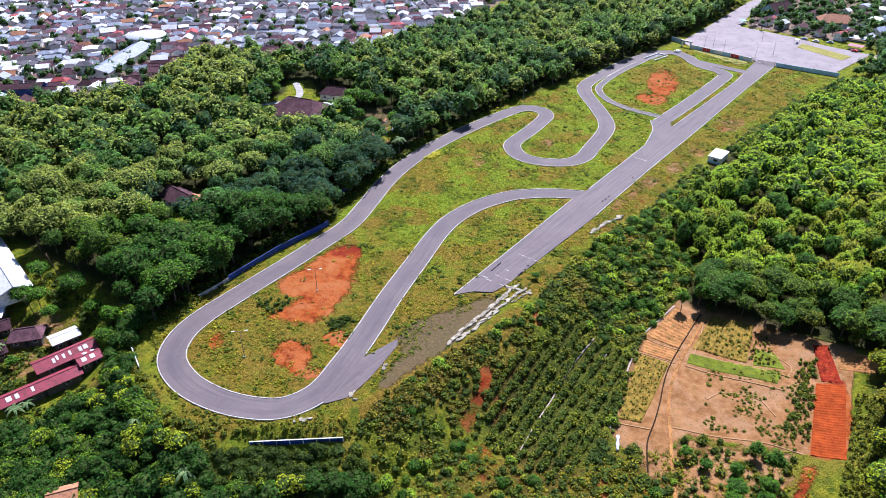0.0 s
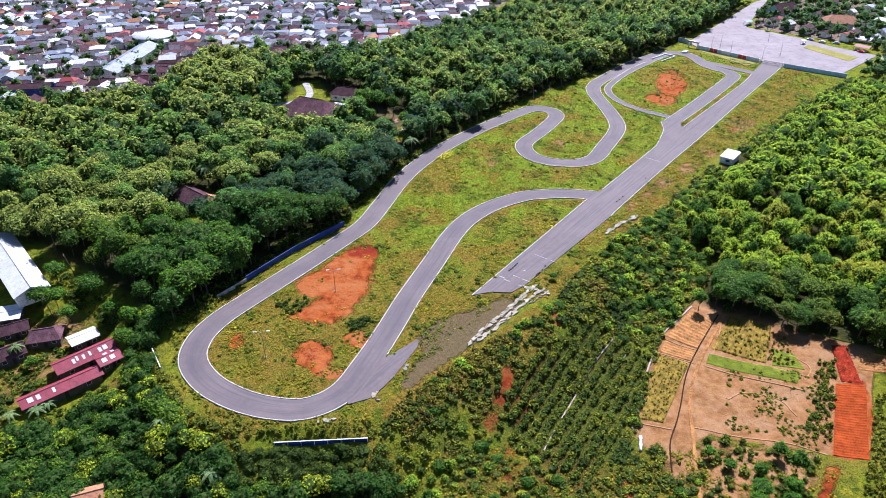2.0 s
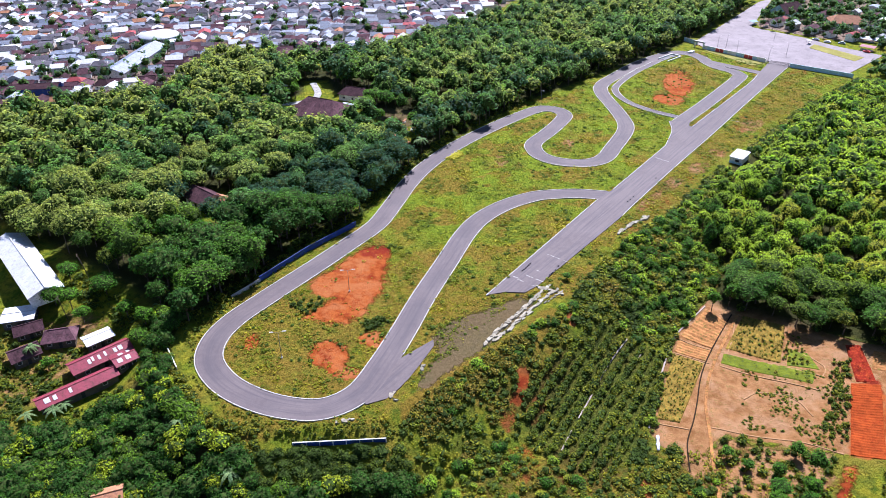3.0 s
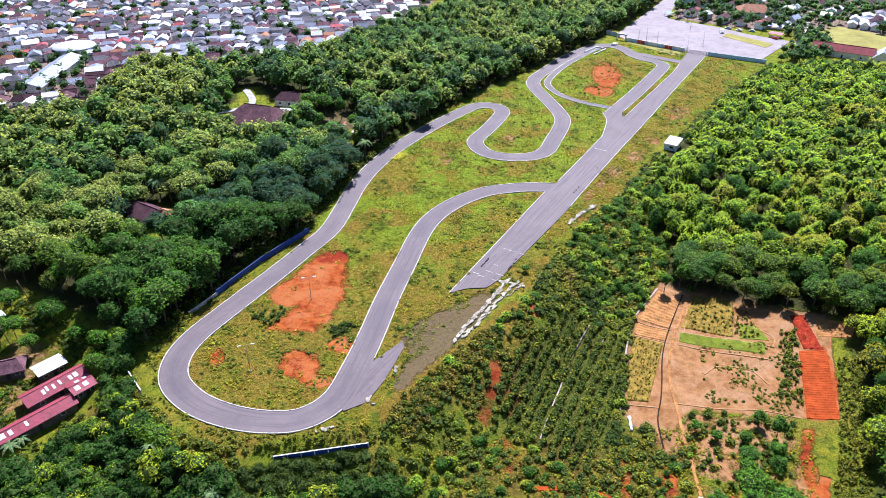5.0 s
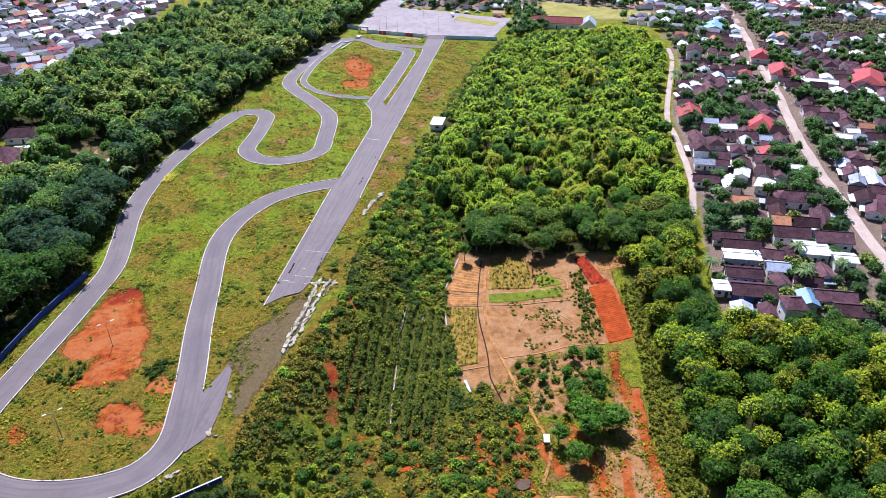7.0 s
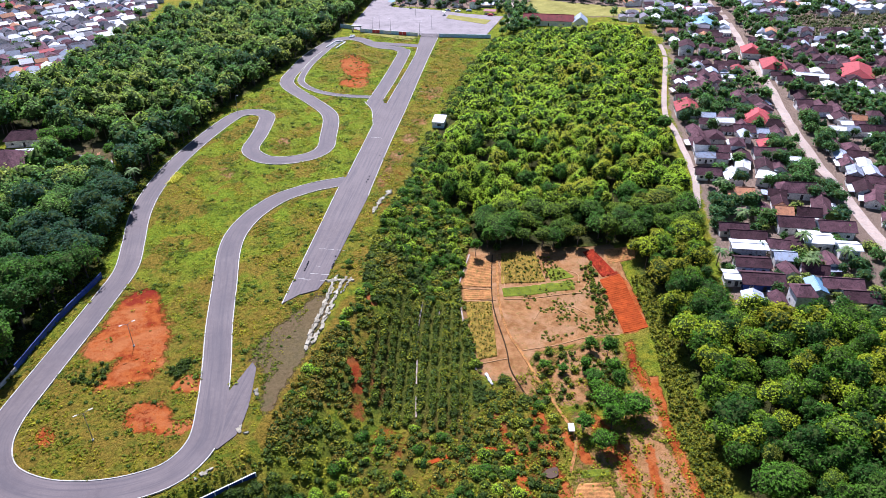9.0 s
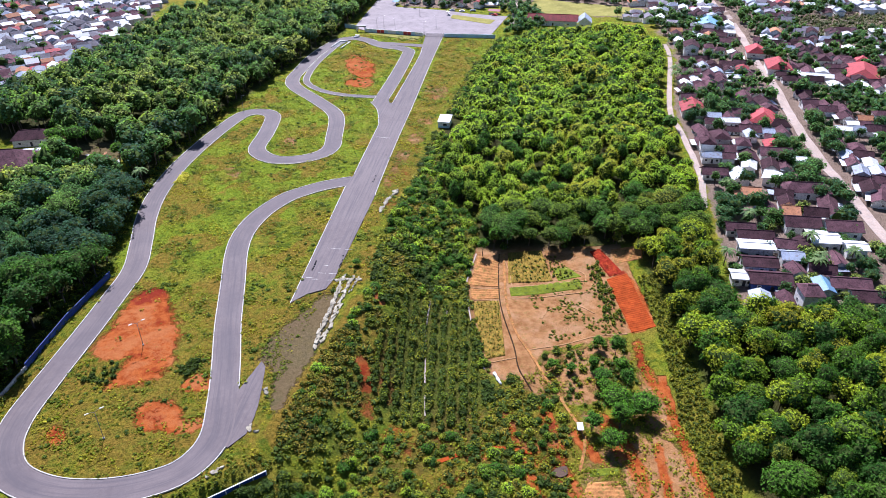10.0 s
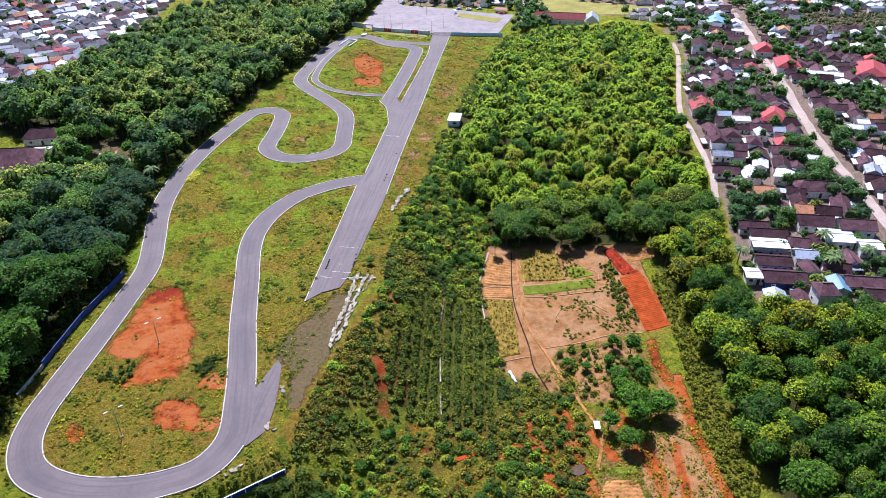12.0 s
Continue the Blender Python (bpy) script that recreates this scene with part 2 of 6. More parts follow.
DARK = plain("dark_opening", (0.03, 0.03, 0.035), 0.5)
PAINT_BLUE = plain("wall_paint_blue", (0.020, 0.048, 0.22), 0.7, 3.0, 0.4, 0.35, spread=0.15, stain=(0.05, 0.07, 0.14))
PAINT_PALE = plain("wall_paint_pale_blue", (0.45, 0.63, 0.72), 0.7, 3.0, 0.4, 0.25, stain=(0.35, 0.42, 0.46))
PAINT_RED = plain("wall_paint_red", (0.55, 0.07, 0.06), 0.7, 3.0, 0.4, 0.3)
PAINT_WHITE = plain("wall_paint_white", (0.76, 0.75, 0.72), 0.75, 3.0, 0.4, 0.2, stain=(0.5, 0.48, 0.44))
METAL = plain("dull_metal", (0.22, 0.22, 0.23), 0.5, metal=0.6)
PAVING = plain("plaza_paving", (0.245, 0.210, 0.215), 0.85, 1.2, 0.07, 0.35, stain=(0.19, 0.165, 0.165))
STREET = plain("street_dust", (0.38, 0.30, 0.255), 0.9, 1.5, 0.12, 0.3, stain=(0.34, 0.29, 0.26))
RED_EARTH = plain("red_earth", (0.28, 0.050, 0.009), 0.95, 3.0, 0.3, 0.5, stain=(0.24, 0.036, 0.007))
CLAY_DARK = plain("dug_clay", (0.20, 0.020, 0.008), 0.95, 2.5, 0.4, 0.7, stain=(0.30, 0.05, 0.012))
TAN_EARTH = plain("tan_earth", (0.33, 0.150, 0.052), 0.95, 2.0, 0.3, 0.7, stain=(0.19, 0.130, 0.034))
CROP = plain("young_crop", (0.125, 0.150, 0.010), 0.9, 3.0, 0.4, 0.6, stain=(0.08, 0.11, 0.025))
CROP_DRY = plain("dry_crop", (0.21, 0.135, 0.022), 0.9, 3.0, 0.5, 0.9, stain=(0.11, 0.115, 0.022))
GRASS_CUT = plain("mown_grass", (0.24, 0.22, 0.060), 0.95, 2.0, 0.08, 0.4, stain=(0.30, 0.27, 0.09))
FLOWER = plain("yellow_flowers", (0.55, 0.50, 0.02), 0.8)


# ---- geometry helpers ----
def mesh(name, verts, faces, material, smooth=False):
    data = bpy.data.meshes.new(name)
    data.from_pydata([tuple(v) for v in verts], [], faces)
    data.materials.append(material)
    data.update()
    if smooth:
        data.shade_smooth()
    return data


def bulk(name, verts, quads, material, tint=None, inner=None):
    """A large mesh from arrays: quads is an (n, k) array of vertex indices; inner: which faces are a crown's inside,
    coloured dark for shade.
    """
    data = bpy.data.meshes.new(name)
    n, k = quads.shape
    data.vertices.add(len(verts))
    data.vertices.foreach_set("co", np.ascontiguousarray(verts, np.float32).ravel())
    data.loops.add(n * k)
    data.loops.foreach_set("vertex_index", quads.astype(np.int32).ravel())
    data.polygons.add(n)
    data.polygons.foreach_set("loop_start", np.arange(0, n * k, k, dtype=np.int32))
    data.polygons.foreach_set("loop_total", np.full(n, k, np.int32))
    if tint is not None:
        at = data.attributes.new("tint", "FLOAT", "POINT")
        at.data.foreach_set("value", tint.astype(np.float32))
    data.materials.append(material)
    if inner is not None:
        data.materials.append(INNER_SHADE)
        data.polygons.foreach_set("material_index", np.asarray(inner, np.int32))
    data.update(calc_edges=True)
    data.validate()
    return data


def part(name, data, parent, label=""):
    """Links a mesh as one object under a thing or a part."""
    ob = new(name, data)
    ob.parent = parent
    return tagged(ob, label) if label else ob


def empty(name, x=0.0, y=0.0, z=0.0, turn=0.0):
    ob = new(name)
    ob.matrix_basis = pose(x, y, z, 0, 0, turn)
    return ob


def boxes(name, items, material, bevel=0.0):
    """One mesh of boxes: each (x, y, z of its centre, length, width, height[, turn in degrees])."""
    bm = bmesh.new()
    for x, y, z, lx, ly, lz, *turn in items:
        bmesh.ops.create_cube(bm, size=1.0, matrix=pose(x, y, z, 0, 0, turn[0] if turn else 0) @ Matrix.Diagonal((lx, ly, lz, 1)))
    if bevel:
        bmesh.ops.bevel(bm, geom=bm.edges[:], offset=bevel, segments=1, affect="EDGES")
    data = bpy.data.meshes.new(name)
    bm.to_mesh(data)
    bm.free()
    data.materials.append(material)
    return data


def tube(name, points, radii, material, sides=6):
    """A tapering tube along points."""
    verts, faces = [], []
    for n, (p, r) in enumerate(zip(points, radii)):
        a = Vector(points[min(n + 1, len(points) - 1)]) - Vector(points[max(n - 1, 0)])
        frame_of = a.to_track_quat("Z", "Y").to_matrix()
        for k in range(sides):
            verts.append(Vector(p) + frame_of @ Vector((r * math.cos(TAU * k / sides), r * math.sin(TAU * k / sides), 0)))
        if n:
            for k in range(sides):
                j = (k + 1) % sides
                faces.append(((n - 1) * sides + k, (n - 1) * sides + j, n * sides + j, n * sides + k))
    faces.append(tuple(range((len(points) - 1) * sides, len(points) * sides)))
    return mesh(name, verts, faces, material, True)


def smooth_step(a, b, v):
    t = np.clip((np.asarray(v, float) - a) / (b - a), 0, 1)
    return t * t * (3 - 2 * t)


def inside(poly, x, y):
    """Whether points lie in a polygon."""
    p = np.asarray(poly, float)
    q = np.roll(p, -1, 0)
    hit = np.zeros(np.shape(x), bool)
    for (x0, y0), (x1, y1) in zip(p, q):
        if y0 != y1:
            hit ^= ((y0 > y) != (y1 > y)) & (x < (x1 - x0) * (y - y0) / (y1 - y0) + x0)
    return hit


def line_distance(line, x, y, closed=False):
    p = np.asarray(line, float)
    far = np.full(np.shape(x), 1e9)
    for k in range(len(p) - (0 if closed else 1)):
        a, b = p[k], p[(k + 1) % len(p)]
        d = b - a
        t = np.clip(((x - a[0]) * d[0] + (y - a[1]) * d[1]) / (d @ d + 1e-9), 0, 1)
        far = np.minimum(far, np.hypot(x - a[0] - t * d[0], y - a[1] - t * d[1]))
    return far


def depth_in(poly, x, y):
    """Metres inside a polygon; outside it, minus the metres to it."""
    far = line_distance(poly, x, y, True)
    return np.where(inside(poly, x, y), far, -far)


def spline(points, step=2.0):
    """A smooth line through points, of any number of columns, about every step metres."""
    p = np.asarray(points, float)
    p = np.vstack([2 * p[0] - p[1], p, 2 * p[-1] - p[-2]])
    out = []
    for k in range(1, len(p) - 2):
        n = max(2, int(np.hypot(*(p[k + 1, :2] - p[k, :2])) / step))
        for t in np.arange(n) / n:
            out.append(0.5 * (2 * p[k] + (p[k + 1] - p[k - 1]) * t + (2 * p[k - 1] - 5 * p[k] + 4 * p[k + 1] - p[k + 2]) * t**2 + (3 * p[k] - p[k - 1] - 3 * p[k + 1] + p[k + 2]) * t**3))
    return np.vstack([out, p[-2]])


def edges_of(line, width):
    """The left and right edge of a road along a line."""
    line = np.asarray(line, float)
    d = np.gradient(line[:, :2], axis=0)
    d /= np.linalg.norm(d, axis=1)[:, None]
    side = np.stack([-d[:, 1], d[:, 0]], 1)
    w = (line[:, 2] if line.shape[1] > 2 else np.full(len(line), width))[:, None] / 2
    return line[:, :2] + side * w, line[:, :2] - side * w


# ---- the plan ----
BANK = [(-86, 161), (-71, 132.5), (-50, 127.2), (-30, 127.2), (-21, 134), (-9, 146), (3, 156), (27, 178), (41, 197), (53, 214), (79, 240), (107, 274), (129, 297), (175, 347), (222, 391)]
PLATEAU = [(-600, 200), (-160, 215), (-98, 185)] + BANK + [(420, 380), (900, 300), (900, 1500), (-600, 1500)]
FOREST_EDGE = [(-88, 168), (-74, 188), (-60, 210), (-40.5, 238), (-29, 268), (-7, 306), (34, 359), (67, 391), (143, 462), (190, 522), (246, 590)]
LEFT_SIDE = [(-400, 120)] + FOREST_EDGE + [(320, 760), (-700, 900)]


def height(x, y):
    """The lie of the land."""
    x, y = np.asarray(x, float), np.asarray(y, float)
    out = -depth_in(PLATEAU, x, y)
    u = x - (45 + (y - 80) * 0.32)
    low = -9.0 * smooth_step(0, 26, out)
    low = low * (1 - smooth_step(28, 78, u)) * (1 - smooth_step(185, 285, y)) * (1 - 0.35 * smooth_step(60, 150, -x))
    low -= 2.2 * smooth_step(0.3, 4.2, out) * np.exp(-(((x + 36) / 17) ** 2)) * smooth_step(112, 120, y) * (y < 136)
    rise = 3.0 * smooth_step(60, 130, u) * smooth_step(0, 30, out)
    hill = depth_in(LEFT_SIDE, x, y)
    hill = 7.0 * smooth_step(4, 60, hill) * np.exp(-(((x + 40) / 110) ** 2 + ((y - 355) / 90) ** 2)) + 3.0 * smooth_step(40, 150, hill)
    rough = 0.45 * np.sin(x * 0.21 + 1.3 * np.sin(y * 0.13)) * np.sin(y * 0.17 + 0.7) * smooth_step(4, 20, out)
    return low + rise + hill + rough


def ground_z(x, y):
    return float(height(np.array([x]), np.array([y]))[0])


# the circuit's centre line, in two runs, and its branches
SOUTH = [(58, 250), (44, 252.5), (33, 252), (25, 250), (13.5, 243), (4, 233), (-2.6, 221), (-9.8, 201.5), (-17, 182), (-22.5, 165), (-27.5, 151), (-33, 139), (-41, 133.2), (-50, 133.2), (-60, 136.6), (-69.5, 143), (-76, 152), (-76.8, 161.5), (-73.4, 171), (-66.5, 181.5), (-59.5, 191.5), (-52.5, 201.5), (-44.5, 213.5), (-35.3, 228), (-29.7, 245), (-24.5, 262.5), (-16.8, 280.5)]
NORTH = [(-4, 301.5), (14.8, 324.5), (34.5, 344.5), (42.5, 348.7), (49.3, 345.5), (51, 338), (46.5, 328), (39.5, 316), (31.7, 303.8), (31, 295.5), (34, 288), (41, 283), (52, 281.6), (60.5, 286.5), (67.5, 299), (76.5, 317), (79.2, 329), (78.5, 347), (76.4, 373), (79.8, 387), (90.8, 402.3), (106, 421.5), (121.5, 436.5), (135.5, 447), (146, 446), (151, 436), (151.8, 427), (154.5, 417.5), (160.5, 410), (162, 404), (159.5, 396.5), (131, 359.2), (109, 332.2), (104.8, 327)]
PIT = [(107, 336), (95, 346.5), (86.8, 359.5), (84.4, 374), (88, 386), (102, 407), (119.5, 427), (131, 440)]
LINK = [(153, 429), (162, 420), (174, 408), (180, 402)]
STRAIGHT = [(2.7, 182.7), (50.1, 247.3), (58, 256), (91.5, 300.4), (109.5, 321.8), (161.5, 386.5), (186.4, 423), (192, 431), (203, 424), (195.9, 416.1), (156.3, 365), (118.3, 314.9), (88.3, 276.1), (61.3, 240.1), (55, 231.5), (19.6, 187.9), (15, 184), (9, 184.5)]
APRON = [(-23.1, 152.4), (-13.8, 160.8), (-13.6, 158), (-17.4, 149.9), (-20.2, 144.4), (-22.6, 140.6), (-25.7, 136.6), (-31, 134.5), (-33, 140), (-30, 148)]
JUNCTION = [(101.6, 330.6), (99.3, 318), (91.6, 300.2), (97, 298), (112, 320.5), (109.5, 324.5), (112, 331)]
PLAZA = [(160, 460), (157, 472), (193, 519), (246, 590), (262, 602), (210, 511), (236, 481), (246, 462), (266, 440), (222, 400), (198, 420), (188, 430)]

ROADS = []           # outlines of all paved areas, to keep plants off and kerbs open


def ribbon(name, line, width, material, lift, label, category="road"):
    """A road laid on the land, with a skirt so that it has thickness."""
    left, right = edges_of(line, width)
    n = len(left)
    zs = height(np.r_[left[:, 0], right[:, 0]], np.r_[left[:, 1], right[:, 1]]).reshape(2, n).max(0) + lift
    verts, faces, rub = [], [], []
    for k in range(n):
        for f, dz, worn in ((0, -0.5, 0), (0, 0, 0), (0.28, 0, 0.7), (0.5, 0, 1), (0.72, 0, 0.7), (1, 0, 0), (1, -0.5, 0)):
            px, py = left[k] * (1 - f) + right[k] * f
            verts.append((px, py, zs[k] + dz))
            rub.append(worn)
        if k:
            for j in range(6):
                faces.append((7 * k - 7 + j, 7 * k - 6 + j, 7 * k + 1 + j, 7 * k + j))
    ob = new(name, mesh(name, verts, faces, material))
    ob.data.attributes.new("rub", "FLOAT", "POINT").data.foreach_set("value", rub)
    went = np.r_[0, np.cumsum(np.hypot(*np.diff((left + right) / 2, axis=0).T))]
    lanes = [(c * width, went[k], 0.0) for k in range(n) for c in (0, 0, 0.28, 0.5, 0.72, 1, 1)]
    ob.data.attributes.new("lane", "FLOAT_VECTOR", "POINT").data.foreach_set("vector", np.array(lanes, np.float32).ravel())
    ROADS.append(np.vstack([left, right[::-1]]))
    return tagged(ob, label, category, kind="structure"), left, right


def slab(name, poly, material, z, label, category, thick=0.5, structure=True):
    n = len(poly)
    verts = [(px, py, z) for px, py in poly] + [(px, py, z - thick) for px, py in poly]
    faces = [tuple(range(n))] + [(k, k + n, (k + 1) % n + n, (k + 1) % n) for k in range(n)]
    bm = bmesh.new()
    made = [bm.verts.new(v) for v in verts]
    for f in faces:
        bm.faces.new([made[k] for k in f])
    bmesh.ops.triangulate(bm, faces=[f for f in bm.faces if len(f.verts) > 4])
    bmesh.ops.recalc_face_normals(bm, faces=bm.faces)
    data = bpy.data.meshes.new(name)
    bm.to_mesh(data)
    bm.free()
    data.materials.append(material)
    lanes = [(0.79 * v.co.x - 0.61 * v.co.y, 0.61 * v.co.x + 0.79 * v.co.y, 0.0) for v in data.vertices]
    data.attributes.new("lane", "FLOAT_VECTOR", "POINT").data.foreach_set("vector", np.array(lanes, np.float32).ravel())
    ob = new(name, data)
    return tagged(ob, label, category, kind="structure" if structure else "")


# ---- roads ----
loop = spline(SOUTH + NORTH, 1.5)
circuit, loop_l, loop_r = ribbon("road_circuit", loop, 7.7, ASPHALT, 0.065, "grey worn asphalt karting circuit with sweeping bends")
pit, pit_l, pit_r = ribbon("road_pit_lane", spline(PIT, 1.5), 3.6, ASPHALT, 0.075, "narrow grey asphalt service lane inside the loop")
link, link_l, link_r = ribbon("road_link", spline(LINK, 1.5), 6.0, ASPHALT, 0.085, "short grey asphalt link to the straight")
slab("road_straight", STRAIGHT, ASPHALT, 0.095, "wide grey asphalt start straight with a broken end", "road")
ROADS.append(np.array(STRAIGHT))
slab("road_junction", JUNCTION, ASPHALT, 0.088, "grey asphalt mouth where the loop joins the straight", "road")
ROADS.append(np.array(JUNCTION))
slab("road_apron", APRON, ASPHALT, 0.055, "cracked asphalt run-off beside the bend", "road")
ROADS.append(np.array(APRON))
slab("plaza_paving", PLAZA, PAVING, 0.08, "broad pinkish grey paved plaza beyond the wall", "pavement")
ROADS.append(np.array(PLAZA))


def on_road(x, y, skip=None, grow=0.0):
    hit = np.zeros(np.shape(x), bool)
    for n, poly in enumerate(ROADS):
        if grow and len(poly) > 60:
            poly = poly[::4]
        if n != skip:
            hit |= depth_in(poly, x, y) > -grow if grow else inside(poly, x, y)
    return hit


def kerb(line, own, label, step=0.0):
    """White kerbs along a road's edge, left out where another road joins it."""
    line = np.asarray(line, float)
    free = ~on_road(line[:, 0], line[:, 1], own)
    run = []
    for k in range(len(line) + 1):
        if k < len(line) and free[k]:
            run.append(line[k])
            continue
        if len(run) > 3:
            a, b = edges_of(np.array(run), 0.27)
            zs = height(np.array(run)[:, 0], np.array(run)[:, 1]) + 0.0
            verts, faces = [], []
            for n in range(len(run)):
                for (px, py), dz in ((a[n], -0.2), (a[n], 0.19), (b[n], 0.19), (b[n], -0.2)):
                    verts.append((px, py, zs[n] + dz))
                if n:
                    for j in range(3):
                        faces.append((4 * n - 4 + j, 4 * n - 3 + j, 4 * n + 1 + j, 4 * n + j))
            faces += [(0, 1, 2, 3), tuple(4 * len(run) - 4 + j for j in (3, 2, 1, 0))]
            tagged(new("kerb", mesh("kerb", verts, faces, KERB)), label, "kerb", "kerbs of the circuit", "structure")
        run = []


for line, own in ((loop_l, 0), (loop_r, 0), (pit_l, 1), (pit_r, 1)):
    kerb(line, own, "white painted concrete kerb along the asphalt")
kerb(spline([STRAIGHT[0], (50.1, 247.3)], 1.5), 3, "white painted concrete kerb along the straight")
kerb(spline([(58, 256), (91.5, 300.4)], 1.5), 3, "white painted concrete kerb along the straight")
kerb(spline([(101.4, 330.8), (99.2, 318), (91.4, 300.4)], 1.5), 4, "white painted concrete kerb at the junction")
kerb(spline([(110.5, 323), (161.5, 386.5), (175, 406)], 1.5), 3, "white painted concrete kerb along the straight")
kerb(spline([(57, 234), (61.3, 240.1), (88.3, 276.1), (118.3, 314.9), (156.3, 365), (195.9, 416.1)], 1.5), 3, "white painted concrete kerb along the straight")

# ---- the land ----
VALLEY_FARM = [(80, 195), (62.5, 175), (53.2, 158), (43, 134), (47, 121), (54, 125), (62, 132), (88, 126), (98, 122), (112, 146), (121, 163), (112, 170), (104, 180)]
FARM_LOW = [(58, 112), (47, 100), (33, 83), (40, 70), (66, 64), (75, 82), (77, 94), (90, 120), (84, 122), (74, 106), (64, 102)]
RED_FIELD = [(104.5, 150.5), (112, 150.5), (106.5, 134), (98.6, 121.5), (91, 124.5), (97, 136), (101, 144)]
KAMPUNG = [(165, 163), (141, 136), (126, 117), (120, 106), (142, 88), (152, 74), (210, 60), (420, 170), (620, 330), (640, 480), (420, 520), (300, 470), (330, 372), (318, 340), (283, 294), (222, 236), (190, 195)]
TOWN = [(-700, 338), (-300, 338), (-222, 342), (-165, 350), (-152, 362), (-146, 424), (-112, 418), (-71, 406), (-30, 454), (26, 536), (60, 606), (130, 800), (-700, 900)]
NORTH_TOWN = [(265, 606), (212, 512), (240, 484), (262, 470), (300, 470), (420, 520), (640, 480), (700, 800), (320, 800)]
CROPS = [(40, 177), (56, 162), (47, 144), (39.6, 129.6), (29, 115), (9.6, 130), (14, 149), (27, 164.6)]

LEFT_WOOD = FOREST_EDGE[:-1] + [(246, 590), (130, 590), (40, 530), (24, 516), (-30, 436), (-71, 392), (-112, 402), (-142, 408), (-150, 341), (-186, 328), (-240, 326), (-420, 290), (-300, 235), (-180, 235), (-135, 205), (-112, 188)]
YARD = [(-170, 222), (-142, 200), (-130, 187), (-113, 176), (-100, 164), (-96, 152), (-112, 134), (-150, 136), (-165, 180)]
GLADES = [YARD, [(-80, 309), (-87, 322), (-104, 326), (-108, 332), (-90, 342), (-82, 352), (-84, 372), (-72, 372), (-66, 354), (-48, 352), (-46, 336), (-52, 312), (-66, 306)], [(-44, 302), (-44, 336), (-20, 336), (-16, 322), (-24, 304)], [(-112, 230), (-110, 244), (-100, 254), (-86, 244), (-86, 230)]]
RIGHT_WOOD = [(77, 191), (88, 210), (84, 228), (96, 246), (121, 276), (143, 297), (189, 345), (228, 379), (246, 385), (282, 367), (306, 346), (276, 297), (217, 240), (199, 215), (174, 182), (160, 166), (140, 141), (125, 156.5), (113, 168.5), (103, 175.5), (90, 185)]
EAST_WOOD = [(122, 154), (138, 139), (123, 117), (116, 106), (138, 86), (150, 70), (180, 50), (120, 10), (58, 24), (74, 66), (84, 84), (99, 109), (111, 134)]
NEAR_WOOD = [(-20, 114), (-52, 114), (-68, 125), (-84, 143), (-90, 158), (-89, 170), (-100, 176), (-94, 152), (-106, 136), (-114, 131), (-140, 131), (-150, 92), (-60, 74), (-22, 80)]
THICKET = [(44, 198), (55, 214), (82, 240), (110, 274), (132, 297), (178, 347), (226, 392), (236, 388), (189, 345), (143, 297), (121, 276), (96, 246), (84, 228), (88, 210), (80, 196), (70, 184), (60, 178)]

RED_BARE = [(-38, 214), (-31, 210), (-28, 203), (-29.5, 192), (-30, 183), (-34, 175), (-38, 168), (-46, 168.5), (-55, 172), (-50, 176), (-46, 181), (-53, 184), (-55, 190), (-47, 200)]
HUT_CLEARING = [(106, 279), (114, 267), (131, 281), (125, 295), (115, 292)]
INFIELD = [(-80, 150), (-66, 130), (-40, 126), (-24, 126), (-16, 145), (10, 178), (30, 180), (53, 212), (106, 272), (175, 346), (222, 392), (190, 420), (150, 455), (78, 395), (20, 350), (-10, 312), (-40, 250), (-75, 195), (-86, 165)]


def soft(poly, x, y, edge):
    return smooth_step(-edge, edge, depth_in(poly, x, y))


def blotch(x, y, size, seed):
    """Uneven patches about size metres across, from 0 to 1."""
    r = np.random.default_rng(seed)
    total = np.zeros(np.shape(x))
    for octave in range(4):
        for _ in range(3):
            a, p = r.uniform(0, TAU, 2)
            k = TAU / size * 1.9**octave * r.uniform(0.7, 1.3)
            total += np.sin((x * math.cos(a) + y * math.sin(a)) * k + p + 1.1 * np.sin((x * math.sin(a) - y * math.cos(a)) * k * 0.6 + p)) / 1.5**octave
    return smooth_step(-3.2, 3.2, total)


def spot(x, y, cx, cy, rx, ry, turn=0.0):
    c, s = math.cos(radians(turn)), math.sin(radians(turn))
    a, b = ((x - cx) * c + (y - cy) * s) / rx, (-(x - cx) * s + (y - cy) * c) / ry
    return smooth_step(1.35, 0.65, np.hypot(a, b))


def spread_axis(lo, hi, step, far):
    core = np.arange(lo, hi + step / 2, step)
    grow = [step * 1.25**k for k in range(60)]
    out = np.cumsum(grow)
    out = out[out < far]
    return np.r_[(lo - out)[::-1], core, hi + out]


